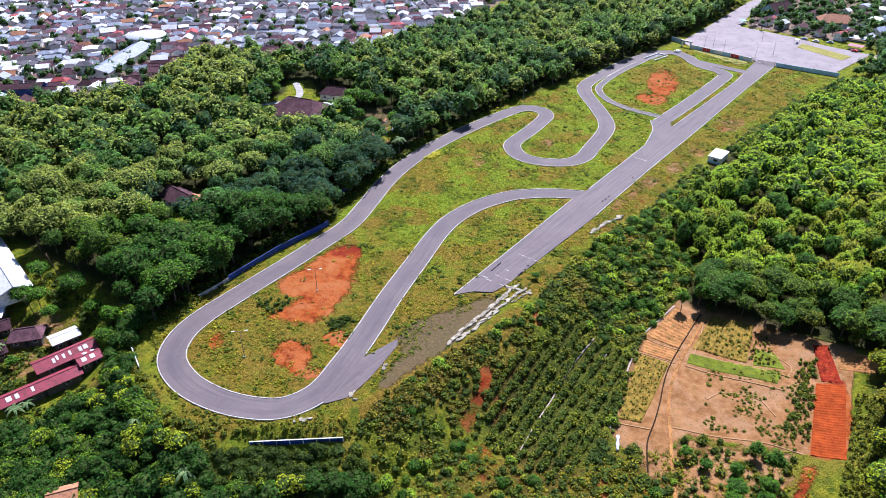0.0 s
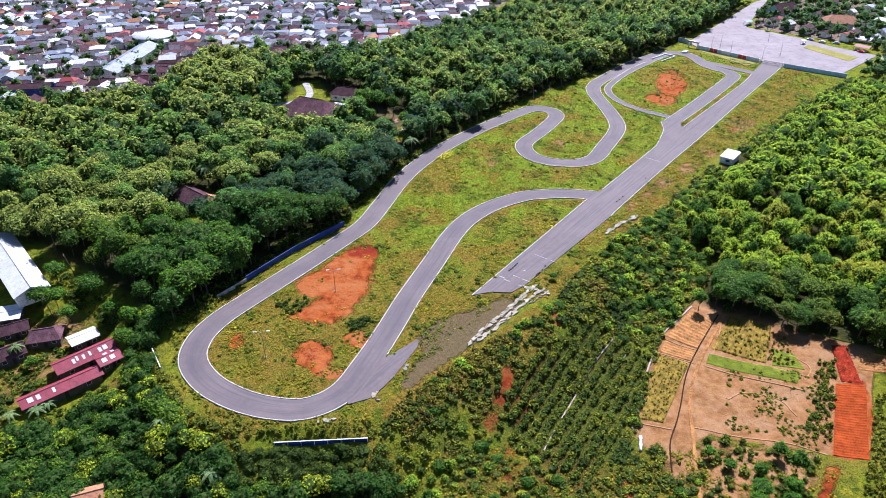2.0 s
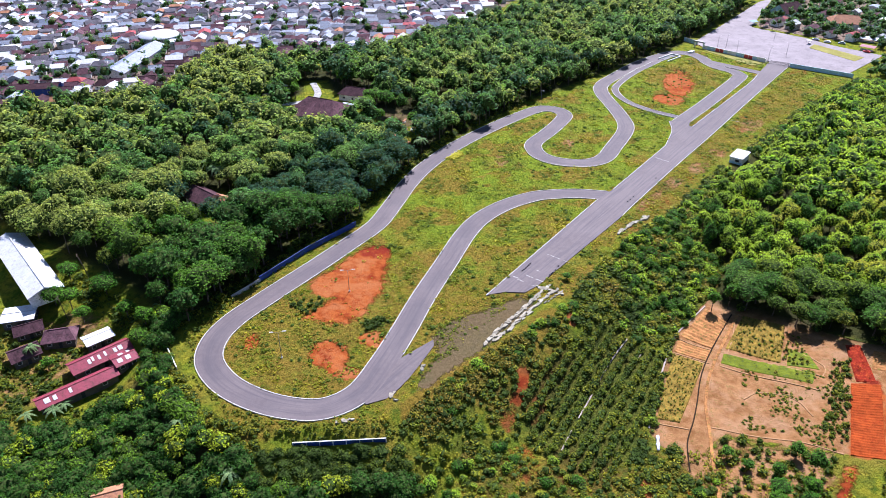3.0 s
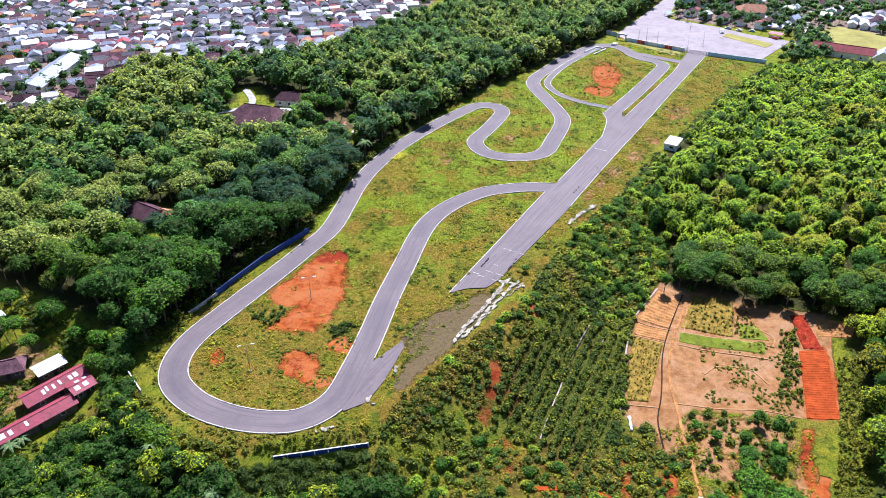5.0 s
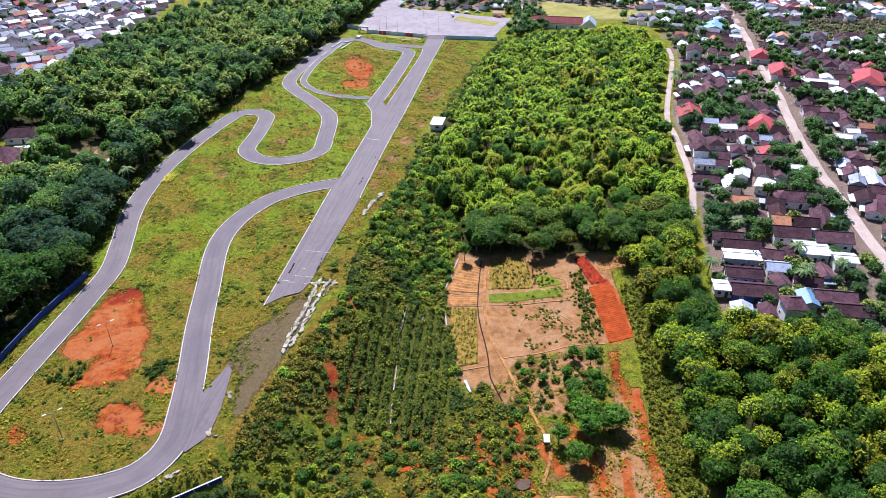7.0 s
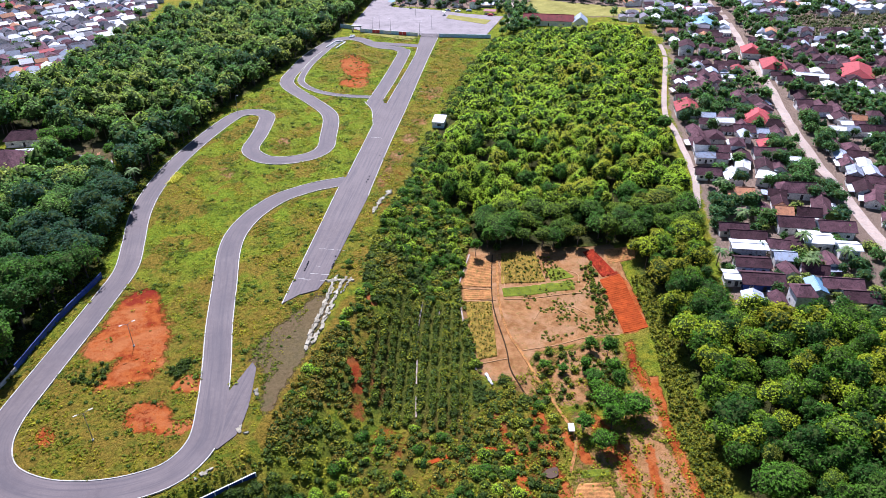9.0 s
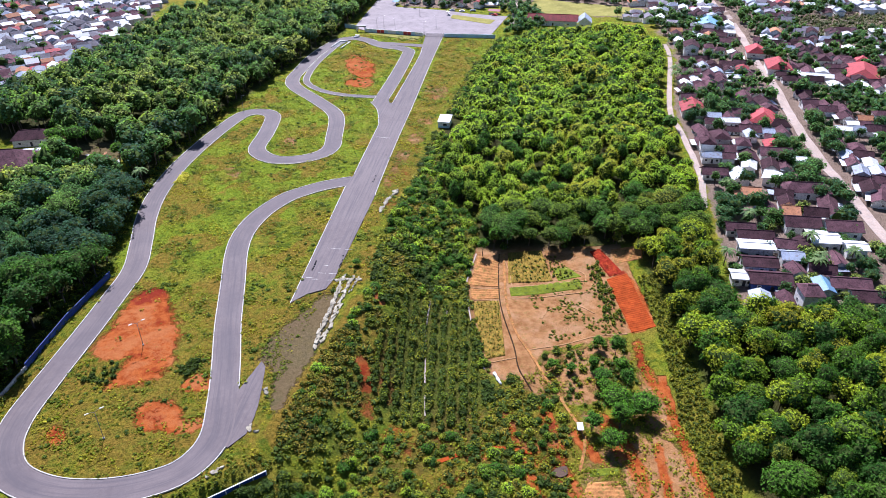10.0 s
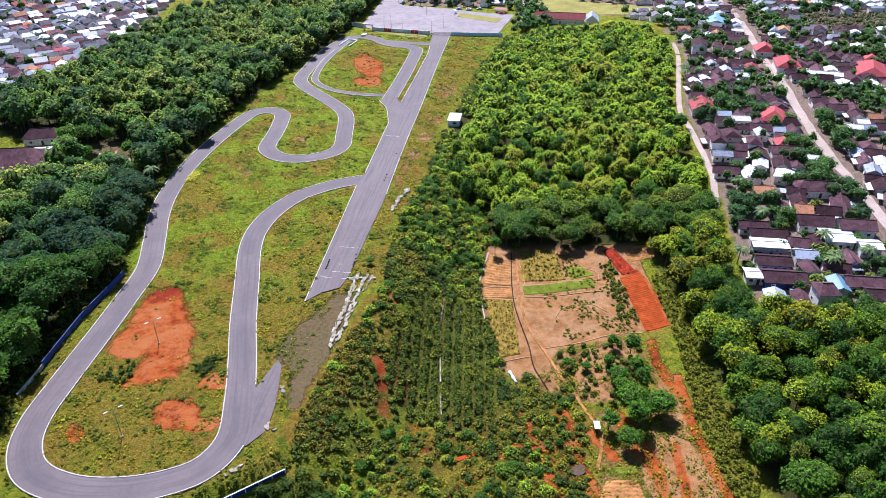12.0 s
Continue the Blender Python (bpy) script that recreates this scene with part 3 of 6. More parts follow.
def build_ground():
    xs, ys = spread_axis(-150, 240, 1.5, 4200), spread_axis(45, 470, 1.5, 4200)
    gx, gy = [a.ravel() for a in np.meshgrid(xs, ys)]
    gz = height(gx, gy)
    gz -= 0.35 * inside([(-92, 110), (-92, 200), (30, 370), (150, 480), (270, 610), (280, 440), (100, 250), (0, 140)], gx, gy) * on_road(gx, gy)
    nx, ny = len(xs), len(ys)
    k = (np.arange(ny - 1)[:, None] * nx + np.arange(nx - 1)[None]).ravel()
    data = bulk("ground", np.stack([gx, gy, gz], 1), np.stack([k, k + 1, k + nx + 1, k + nx], 1), GROUND)
    z = np.zeros(len(gx))
    soil = z.copy()
    for s in ((-33, 208, 5, 6, 0), (-43, 154, 6, 7, 30), (-38, 147, 6, 3, -20), (-66, 160, 2.5, 4, 0),
              (-31, 161, 5, 4, 0), (123, 389, 9, 26, -18), (110, 362, 9, 9, 0), 
              (28, 172, 2, 3, 0), (28, 107, 10, 1.6, -12), (57, 92, 3, 14, -15), (49, 97, 2, 8, 0), (20, 118, 4, 1.5, -10)):
        soil = np.maximum(soil, spot(gx, gy, *s))
    for s in ((19, 152, 4, 2, 30), (6, 136, 3, 5, -20), (15, 141, 2.6, 8, -20), (9, 123, 5, 7, 0), (36, 98, 3, 9, -20), (44, 104, 3, 9, -15), (12, 104, 9, 2, 10)):
        soil = np.maximum(soil, 0.66 * spot(gx, gy, *s))
    soil = np.maximum(soil, 1.15 * soft(RED_BARE, gx, gy, 5))
    east = smooth_step(-6, 4, 0.79 * (gx - 55) - 0.61 * (gy - 231)) * (gy > 225)
    soil = np.maximum(soil * (0.8 - 0.14 * east), soft(RED_FIELD, gx, gy, 2))
    soil = np.maximum(soil, 0.9 * soft([(88.7, 121.6), (91.6, 120.8), (86, 112), (80.6, 101), (77, 95), (77.5, 100.5), (80.8, 111.5)], gx, gy, 2))
    for gully, wide in (([(84.2, 104.9), (79, 97.1), (72.9, 87.8), (66.3, 75.3), (63, 66)], 1.6), ([(57.1, 89.4), (54.3, 83), (50.9, 76.3), (47, 68)], 1.8), ([(64.7, 87.1), (60.8, 81.3), (55.4, 73.5)], 1.3), ([(38, 116), (34, 106), (31, 98), (29, 88)], 1.6), ([(48.5, 113), (46, 106)], 1.8), ([(42, 100), (39, 94), (37, 86)], 2.4), ([(11.5, 150), (10.8, 146), (8.8, 141.4)], 2.0)):
        soil = np.maximum(soil, 0.95 * smooth_step(1.5 * wide, 0.3 * wide, line_distance(gully, gx, gy)))
    soil = np.maximum(soil, 0.27 * soft(FARM_LOW, gx, gy, 4))
    dry = np.zeros(len(gx))
    for s in ((-62, 128, 30, 6, 15), (165, 355, 12, 40, -38), (115, 300, 10, 25, -38), (-50, 165, 22, 25, 0), (30, 228, 8, 12, 0), (130, 400, 22, 30, -30), (10, 150, 20, 12, 40), (15, 112, 25, 15, 0), (45, 110, 12, 18, 0), (80, 255, 9, 40, -38), (-10, 270, 14, 20, 0)):
        dry = np.maximum(dry, 0.62 * spot(gx, gy, *s))
    field = np.maximum(soft(VALLEY_FARM, gx, gy, 2) * 0.95, 0.52 * soft(FARM_LOW, gx, gy, 5))
    field = np.maximum(field, 0.60 * soft([(46, 124), (54, 127), (62, 132), (88, 126), (84, 114), (74, 106), (64, 103), (56, 108), (50, 114)], gx, gy, 3))
    field = np.maximum(field, 0.85 * soft([(55, 92), (69.5, 88.5), (64, 69), (58, 60), (42, 66), (47, 77)], gx, gy, 2.5))
    field = np.maximum(field, 0.7 * soft([(86, 114), (83, 104), (76, 92), (70, 86), (66, 92), (74, 102), (80, 113)], gx, gy, 2.5))
    urban = np.maximum(np.maximum(soft(KAMPUNG, gx, gy, 5), soft(TOWN, gx, gy, 8)), soft(NORTH_TOWN, gx, gy, 5)) * 0.8
    field = np.maximum(field, 0.50 * spot(gx, gy, -125, 160, 20, 26))
    for s in ((70, 245, 3.5, 14, -38), (84, 262, 4, 14, -38), (99, 276, 5, 9, -38), (112, 292, 5, 6, 0), (140, 325, 6, 16, -35), (15, 285, 4, 7, 0), (47, 303, 4, 7, 0), (69, 306, 1.8, 9, -20), (-20, 150, 3, 3, 0)):
        field = np.maximum(field, 0.54 * spot(gx, gy, *s))
    crimson, pale = np.zeros(len(gx)), np.zeros(len(gx))
    for s in ((-34, 210, 6, 5, 0), (111, 156, 5, 9, -20)):
        crimson = np.maximum(crimson, spot(gx, gy, *s))
    for s in ((-50, 188, 7, 7, 0), (-41, 198, 5, 8, 30), (-36, 180, 4, 6, 0), (-43, 154, 4, 4, 0), (123, 395, 8, 14, -18)):
        pale = np.maximum(pale, spot(gx, gy, *s))
    lush_hazy = np.zeros(len(gx))
    for s in ((-13, 255, 5, 26, -22), (-8, 235, 12, 22, -20), (60, 325, 8, 10, 0), (30, 330, 7, 10, -30), (20, 270, 25, 10, 10), (-32, 258, 4, 20, -20), (-24, 200, 5, 20, -20), (3, 205, 7, 20, -30)):
        lush_hazy = np.maximum(lush_hazy, 0.62 * spot(gx, gy, *s))
    infield = soft(INFIELD, gx, gy, 4)
    lush_hazy = np.maximum(lush_hazy, 0.35 * soft(CROPS, gx, gy, 4))
    # Lush patches, more of them northward, where the green includes painted haze.
    lush_hazy = np.maximum(lush_hazy, infield * 0.8 * smooth_step(0.46, 0.72, blotch(gx, gy, 34, 3)) * (0.55 + 0.45 * smooth_step(200, 260, gy)))
    dry = np.maximum(dry, infield * 0.72 * smooth_step(0.5, 0.8, blotch(gx, gy, 26, 5)))
    dry = np.maximum(dry, infield * 0.56 * smooth_step(250, 185, gy))
    # Greener with distance: haze over the far infield, put into the grass colour.
    lush_hazy = np.maximum(lush_hazy, infield * 0.50 * smooth_step(205, 265, gy))
    strip = smooth_step(10, 2, np.abs(0.79 * (gx - 61) - 0.61 * (gy - 229))) * (gy > 222) * (gy < 420)
    dry = np.maximum(dry, 0.66 * strip)
    soil = np.maximum(soil, 0.44 * strip * smooth_step(0.45, 0.75, blotch(gx, gy, 22, 7)))
    dirt = 1.1 * soft([(-14, 161), (-10, 168), (0, 174), (14, 182), (18, 177), (10, 168), (2, 158.5), (-8, 148), (-15, 141), (-19, 139), (-14, 150), (-12, 157)], gx, gy, 3)
    dirt = np.maximum(dirt, 0.75 * spot(gx, gy, -32, 330, 16, 12, -30))
    dry = np.maximum(dry, 0.9 * smooth_step(6, 2, line_distance([(-19, 133), (-10, 142), (1, 152), (12, 161), (22, 172)], gx, gy)))
    for key, cols in (("cover", (soil, dry, field, crimson)), ("more", (urban, lush_hazy, dirt, pale))):
        at = data.color_attributes.new(key, "FLOAT_COLOR", "POINT")
        at.data.foreach_set("color", np.stack(cols, 1).astype(np.float32).ravel())
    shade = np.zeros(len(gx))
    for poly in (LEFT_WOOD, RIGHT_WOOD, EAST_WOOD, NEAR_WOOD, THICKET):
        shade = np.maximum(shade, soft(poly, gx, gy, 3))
    # Shade between the crop rows, put into the ground colour.
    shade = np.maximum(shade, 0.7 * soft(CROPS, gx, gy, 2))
    # Ground of the scrub slope is darker in patches.
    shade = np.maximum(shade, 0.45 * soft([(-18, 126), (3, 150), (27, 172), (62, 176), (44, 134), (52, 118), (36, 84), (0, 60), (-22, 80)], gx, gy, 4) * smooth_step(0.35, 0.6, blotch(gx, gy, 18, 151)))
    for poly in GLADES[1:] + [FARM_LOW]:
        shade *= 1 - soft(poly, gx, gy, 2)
    data.attributes.new("litter_shade", "FLOAT", "POINT").data.foreach_set("value", shade.astype(np.float32))
    data.shade_smooth()
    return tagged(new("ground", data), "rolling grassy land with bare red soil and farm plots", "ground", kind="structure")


build_ground()

# streets of the village beyond the wood
street_lines = ([(300, 318), (282, 296), (221, 237), (203.5, 213.5), (179, 180), (165, 165), (158, 158)], [(430, 395), (400, 357.5), (366, 316.5), (324, 269.5), (292, 231), (250, 185), (227, 156.5), (209, 132.5), (194, 112), (176, 88)])
for pts, wide in zip(street_lines, (2.6, 4.4)):
    ribbon("road_village", spline(pts, 3), wide, STREET, 0.18, "pale dusty village street between houses", "street")
STREETS = [spline(p, 6) for p in street_lines]


# ---- plants ----
def crown_shape(rad, tall, lumps, cards, size, seed, fine=6, low=-0.25):
    """Verts and quads of a crown: a lumpy inner mass of leaves, coloured dark for shade, and leaf sprays standing out
    from it.
    """
    r = np.random.default_rng(seed)
    up = 1 - (np.arange(lumps) + 0.5) / lumps * (1 - low)
    turn = np.arange(lumps) * 2.4 + r.uniform(-0.5, 0.5, lumps)
    flat = np.sqrt(np.maximum(0, 1 - up**2))
    centre = np.stack([np.cos(turn) * flat, np.sin(turn) * flat, up], 1) * r.uniform(0.46, 0.78, lumps)[:, None]
    swell = r.uniform(0.26, 0.44, lumps)
    shape = np.array([rad, rad, tall])

    def reach(way):
        """How far the crown reaches along unit ways, and which lump is met there."""
        b = way @ centre.T
        disc = b**2 - (centre**2).sum(1) + swell**2
        far = np.where(disc > 0, b + np.sqrt(np.maximum(disc, 0)), 0.0)
        return np.maximum(far.max(1), 0.52), far.argmax(1)

    way = r.normal(size=(cards * 3, 3))
    way[:, 2] += 0.35
    way /= np.linalg.norm(way, axis=1)[:, None]
    way = way[way[:, 2] > low][:cards]
    n = len(way)
    out, who = reach(way)
    mid = way * (out * r.uniform(0.86, 1.12, n))[:, None]
    nrm = (mid - centre[who]) / swell[who][:, None] * 0.7 + r.normal(size=(n, 3)) * 0.42 + np.array([0, 0, 0.8])
    nrm /= np.linalg.norm(nrm, axis=1)[:, None]
    mid = mid * shape
    a = np.cross(nrm, r.normal(size=(n, 3)))
    a /= np.linalg.norm(a, axis=1)[:, None]
    b = np.cross(nrm, a)
    s = (size * r.uniform(0.5, 1.35, n))[:, None]
    droop = nrm * s * 0.25
    verts = np.stack([mid - a * s, mid - b * s * 0.62 + droop, mid + a * s * 1.1, mid + b * s * 0.62 + droop], 1).reshape(-1, 3)
    quads = np.arange(n * 4).reshape(-1, 4)
    sprays = n
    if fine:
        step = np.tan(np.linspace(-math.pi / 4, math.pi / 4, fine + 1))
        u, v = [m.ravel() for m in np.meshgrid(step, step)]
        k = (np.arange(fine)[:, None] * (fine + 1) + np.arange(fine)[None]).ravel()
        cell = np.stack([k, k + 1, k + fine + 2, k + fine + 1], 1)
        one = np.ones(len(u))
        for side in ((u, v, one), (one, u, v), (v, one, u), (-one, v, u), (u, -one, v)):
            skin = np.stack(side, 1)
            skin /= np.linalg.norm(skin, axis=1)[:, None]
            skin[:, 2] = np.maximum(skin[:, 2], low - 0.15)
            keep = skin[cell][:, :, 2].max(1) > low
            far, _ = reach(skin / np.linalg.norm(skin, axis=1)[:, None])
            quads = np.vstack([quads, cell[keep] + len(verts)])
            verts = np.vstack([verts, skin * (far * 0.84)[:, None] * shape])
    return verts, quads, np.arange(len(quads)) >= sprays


def in_view_zone(x, y):
    """The stretch of land that the flight looks over."""
    return (y > 48 - 0.25 * np.abs(x)) & (y < 740) & (y - 46 > 0.615 * (x - 118)) & (x > -125 - 0.533 * (y - 105))


def scatter(poly, gap, seed, grow=1.5, holes=()):
    """Places about gap metres apart in a polygon, off the roads and out of the holes."""
    r = np.random.default_rng(seed)
    p = np.asarray(poly, float)
    (x0, y0), (x1, y1) = p.min(0), p.max(0)
    gx, gy = np.meshgrid(np.arange(x0, x1, gap), np.arange(y0, y1, gap * 0.866))
    gx = gx + (np.arange(gx.shape[0]) % 2)[:, None] * gap / 2
    gx, gy = gx.ravel() + r.uniform(-0.42, 0.42, gx.size) * gap, gy.ravel() + r.uniform(-0.42, 0.42, gx.size) * gap
    keep = inside(poly, gx, gy) & in_view_zone(gx, gy)
    gx, gy = gx[keep], gy[keep]
    keep = ~on_road(gx, gy, None, grow) & ~inside(HUT_CLEARING, gx, gy)
    for hole in holes:
        keep &= depth_in(hole, gx, gy) < 0
    return np.stack([gx[keep], gy[keep]], 1)


TREE_KINDS = [crown_shape(3.5, 3.2, 20, 470, 0.31, 11, 5), crown_shape(4.0, 3.3, 24, 520, 0.32, 12, 5), crown_shape(2.9, 4.0, 18, 430, 0.29, 13, 5), crown_shape(4.2, 2.9, 22, 520, 0.32, 14, 5), crown_shape(2.8, 3.2, 16, 400, 0.29, 15, 5)]
UPRIGHT_KINDS = [crown_shape(2.7, 4.2, 15, 380, 0.29, 41, 5), crown_shape(3.2, 3.7, 18, 420, 0.30, 42, 5), crown_shape(2.3, 3.5, 12, 330, 0.27, 43, 5), crown_shape(3.6, 3.2, 20, 440, 0.31, 44, 5)]
FAR_KINDS = [crown_shape(3.6, 3.2, 14, 118, 0.50, 16, 3), crown_shape(4.0, 3.4, 16, 126, 0.52, 17, 3), crown_shape(3.0, 3.9, 12, 110, 0.48, 18, 3), crown_shape(3.3, 3.3, 15, 118, 0.48, 19, 3)]
MINI_KINDS = [crown_shape(3.2, 3.0, 9, 26, 0.82, 35, 2), crown_shape(2.8, 3.4, 8, 24, 0.78, 36, 2)]
SHRUB_KINDS = [crown_shape(3.6, 2.6, 15, 210, 0.43, 33, 4), crown_shape(3.2, 3.0, 13, 190, 0.41, 34, 4), crown_shape(4.0, 2.3, 18, 220, 0.43, 37, 4)]
LIGHT_KINDS = [crown_shape(3.4, 3.0, 13, 170, 0.42, 31, 4), crown_shape(3.0, 3.5, 12, 160, 0.40, 32, 4), crown_shape(3.8, 2.8, 16, 180, 0.42, 38, 4)]
BUSH_KINDS = [crown_shape(1.05, 0.95, 6, 46, 0.23, 21, 2, 0.0), crown_shape(0.9, 0.85, 5, 38, 0.21, 22, 2, 0.0), crown_shape(1.25, 1.05, 7, 52, 0.24, 23, 2, 0.0)]
TUFT_KINDS = [crown_shape(1.0, 0.8, 4, 10, 0.40, 24, 0, 0.0), crown_shape(0.9, 0.7, 4, 8, 0.38, 25, 0, 0.0)]


def massed(name, spots, scales, heights, kinds, material, tints, label, category, seed, flat=1.0):
    """Many plants in one mesh."""
    r = np.random.default_rng(seed)
    zs = height(spots[:, 0], spots[:, 1])
    all_v, all_q, all_t, all_i, base = [], [], [], [], 0
    for (x, y), z, s, h, t in zip(spots, zs, scales, heights, tints):
        v, q, inner = kinds[r.integers(len(kinds))]
        c, sn = math.cos(a := r.uniform(0, TAU)), math.sin(a)
        w = v * s * np.array([1, 1, r.uniform(0.85, 1.2) * flat])
        w = np.stack([w[:, 0] * c - w[:, 1] * sn + x, w[:, 0] * sn + w[:, 1] * c + y, w[:, 2] + z + h], 1)
        all_v.append(w)
        all_q.append(q + base)
        all_t.append(np.full(len(v), t))
        all_i.append(inner)
        base += len(v)
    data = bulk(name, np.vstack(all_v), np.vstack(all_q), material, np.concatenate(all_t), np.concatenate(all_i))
    data.shade_smooth()
    return tagged(new(name, data), label, category, kind="stuff")


def trunks(name, spots, tops, label):
    """The stems of massed trees: tapered, three-sided, in one mesh."""
    zs = height(spots[:, 0], spots[:, 1])
    n = len(spots)
    ring = np.array([[math.cos(TAU * k / 4), math.sin(TAU * k / 4), 0] for k in range(4)])
    low = np.stack([spots[:, 0], spots[:, 1], zs - 0.3], 1)[:, None] + ring * 0.22
    top = np.stack([spots[:, 0], spots[:, 1], zs + tops], 1)[:, None] + ring * 0.10
    verts = np.concatenate([low, top], 1).reshape(-1, 3)
    k = np.arange(n)[:, None, None] * 8
    j = np.arange(4)
    quads = (k + np.stack([j, (j + 1) % 4, (j + 1) % 4 + 4, j + 4], 1)[None]).reshape(-1, 4)
    tagged(new(name, bulk(name, verts, quads, BARK)), label, "trees", kind="stuff")


def tree_things(leaf):
    """Single trees with trunk, limbs and crown, to be copied."""
    made = []
    for k, (kind, tall) in enumerate(zip(TREE_KINDS, (6.5, 7.5, 7.0, 6.0, 5.5))):
        ob = empty("tree", 0, 0, -500)
        r = np.random.default_rng(50 + k)
        part("trunk", tube("trunk", [(0, 0, -0.4), (0.1, 0.05, tall * 0.35), (0.0, 0.15, tall * 0.7), (0.1, 0, tall)], (0.26, 0.2, 0.15, 0.07), BARK), ob)
        for j in range(3):
            a = TAU * j / 3 + r.uniform(0, 1)
            e = (1.7 * math.cos(a), 1.7 * math.sin(a), tall + 0.3)
            part("limb", tube("limb", [(0.05, 0.05, tall * 0.55), (e[0] * 0.5, e[1] * 0.5, tall * 0.78), e], (0.12, 0.09, 0.04), BARK, 5), ob)
        v, q, inner = kind
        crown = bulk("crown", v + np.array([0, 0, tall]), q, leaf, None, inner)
        crown.shade_smooth()
        part("crown", crown, ob)
        made.append(tagged(ob, "leafy green tree with an uneven rounded crown", "tree", "single trees"))
    return made


TREES, DARK_TREES = tree_things(LEAF), tree_things(LEAF_DARK)
woods = ((LEFT_WOOD, 6.5, 1, "wood_west", 1.25, 8.6, "dense green and olive wood west of the circuit", (0.0, 1.0)),
         (RIGHT_WOOD, 4.9, 2, "wood_east", 0.96, 4.8, "dense bright green wood beside the village", (0.5, 1.0)),
         (EAST_WOOD, 4.9, 3, "wood_south_east", 1.0, 5.6, "dense sunlit green wood below the farm plots", (0.4, 1.0)),
         (NEAR_WOOD, 3.3, 4, "wood_south", 0.70, 1.6, "dark tangled thicket on the slope below the bend", (0.0, 0.42)),
         (THICKET, 3.4, 9, "thicket", 0.5, 1.4, "dense green thicket on the bank beside the straight", (0.25, 0.9)))
single, count = [], 0
for poly, gap, seed, name, size, tall, label, (t0, t1) in woods:
    pts = scatter(poly, gap, seed, 2.0, GLADES + [HUT_CLEARING] + ([] if name != "wood_south_east" else [FARM_LOW]))
    r = np.random.default_rng(seed + 40)
    drift = 0.5 + 0.34 * np.sin(pts[:, 0] * 0.045 + 1.5) * np.sin(pts[:, 1] * 0.038) + r.normal(0, 0.34, len(pts))
    if name == "wood_west":
        drift += 0.45 * smooth_step(60, 130, -pts[:, 0]) - 0.12
        # Lighter tints farther off make up for haze, put into the leaf colour.
        drift += 0.22 * smooth_step(300, 420, pts[:, 1])
        drift -= 0.5 * smooth_step(50, 20, line_distance(FOREST_EDGE, pts[:, 0], pts[:, 1])) * smooth_step(300, 250, pts[:, 1])
    tints = np.clip(drift, 0, 1) * (t1 - t0) + t0
    if t0 > 0.3:
        tints = np.where(r.random(len(pts)) < 0.2, r.uniform(0.1, 0.45, len(pts)), tints)
    # Mostly dark tints paint this slope's shade; the bright ones stand for sunlit tips.
    if name == "wood_south":
        pick = r.random(len(pts))
        tints = np.where(pick < 0.66, r.uniform(0, 0.12, len(pts)), np.where(pick < 0.82, 0.4, r.uniform(0.6, 0.85, len(pts))))
    if name == "wood_south_east":
        pick = r.random(len(pts)) + 0.25 * np.sin(pts[:, 0] * 0.09) * np.sin(pts[:, 1] * 0.07)
        tints = np.where(pick < 0.44, r.uniform(0, 0.35, len(pts)), np.where(pick < 0.62, 0.5, r.uniform(0.7, 1.0, len(pts))))
    scales, tops = size * r.uniform(0.6, 1.4, len(pts)), tall * r.uniform(0.62, 1.18, len(pts))
    keep = r.random(len(pts)) > 0.04
    for hx, hy in ((146, 126), (141, 120), (136, 112), (130, 118), (144.6, 99.8), (152, 96)):
        keep &= np.hypot(pts[:, 0] - hx + 2, pts[:, 1] - hy + 3) > 7.5
    if name == "wood_east":
        tops *= 1 - 0.45 * smooth_step(320, 370, pts[:, 1])
        keep &= r.random(len(pts)) > 0.10
    pts, tints, scales, tops = pts[keep], tints[keep], scales[keep], tops[keep]
    far = np.hypot(pts[:, 0] + 20, pts[:, 1])
    front = np.argsort(far)[: {"thicket": 0, "wood_south": 0, "wood_south_east": 40}.get(name, 72)]
    single += [(pts[k], scales[k], tops[k], tints[k] < 0.43) for k in front]
    rest = np.setdiff1d(np.arange(len(pts)), front)
    near_kinds = SHRUB_KINDS if name in ("thicket", "wood_south") else UPRIGHT_KINDS if name == "wood_east" else TREE_KINDS
    for kinds, some, tag in ((near_kinds, rest[far[rest] < 290], ""), (FAR_KINDS, rest[far[rest] >= 290], "_far")):
        if len(some):
            massed(name + tag, pts[some], scales[some], tops[some], kinds, {"wood_west": LEAF_HAZED, "wood_south_east": LEAF_EAST, "wood_south": LEAF_EAST}.get(name, LEAF_STUFF), tints[some], label, "trees", seed + 60)
    trunks(name.replace("wood", "stems"), pts[rest], tops[rest], "slender grey-brown trunks of the wood")
    count += len(pts)
for (x, y), s, top, dusky in single:
    k = rng.integers(len(TREES))
    base_h = (6.5, 7.5, 7.0, 6.0, 5.5)[k]
    copy_thing((DARK_TREES if dusky else TREES)[k], pose(x, y, ground_z(x, y), 0, 0, rng.uniform(0, 360)) @ Matrix.Diagonal((s, s, max(top / base_h, 0.55) * 0.5 + s * 0.5, 1)))
for ob in TREES + DARK_TREES:
    for o in (*ob.children_recursive, ob):
        bpy.data.objects.remove(o)


# ---- houses ----
def roof_shape(w, d, z, rise, over, hip=0.0):
    """A pitched roof with thickness, its ridge along x; hip: metres by which the ridge is shorter at each end."""
    a, b = w / 2 + over, d / 2 + over
    drop = rise * over / (d / 2)
    e, r = z - drop, a - hip
    verts = [(-a, -b, e), (a, -b, e), (a, b, e), (-a, b, e), (-r, 0, z + rise), (r, 0, z + rise)]
    verts += [(x, y, h - 0.16) for x, y, h in verts]
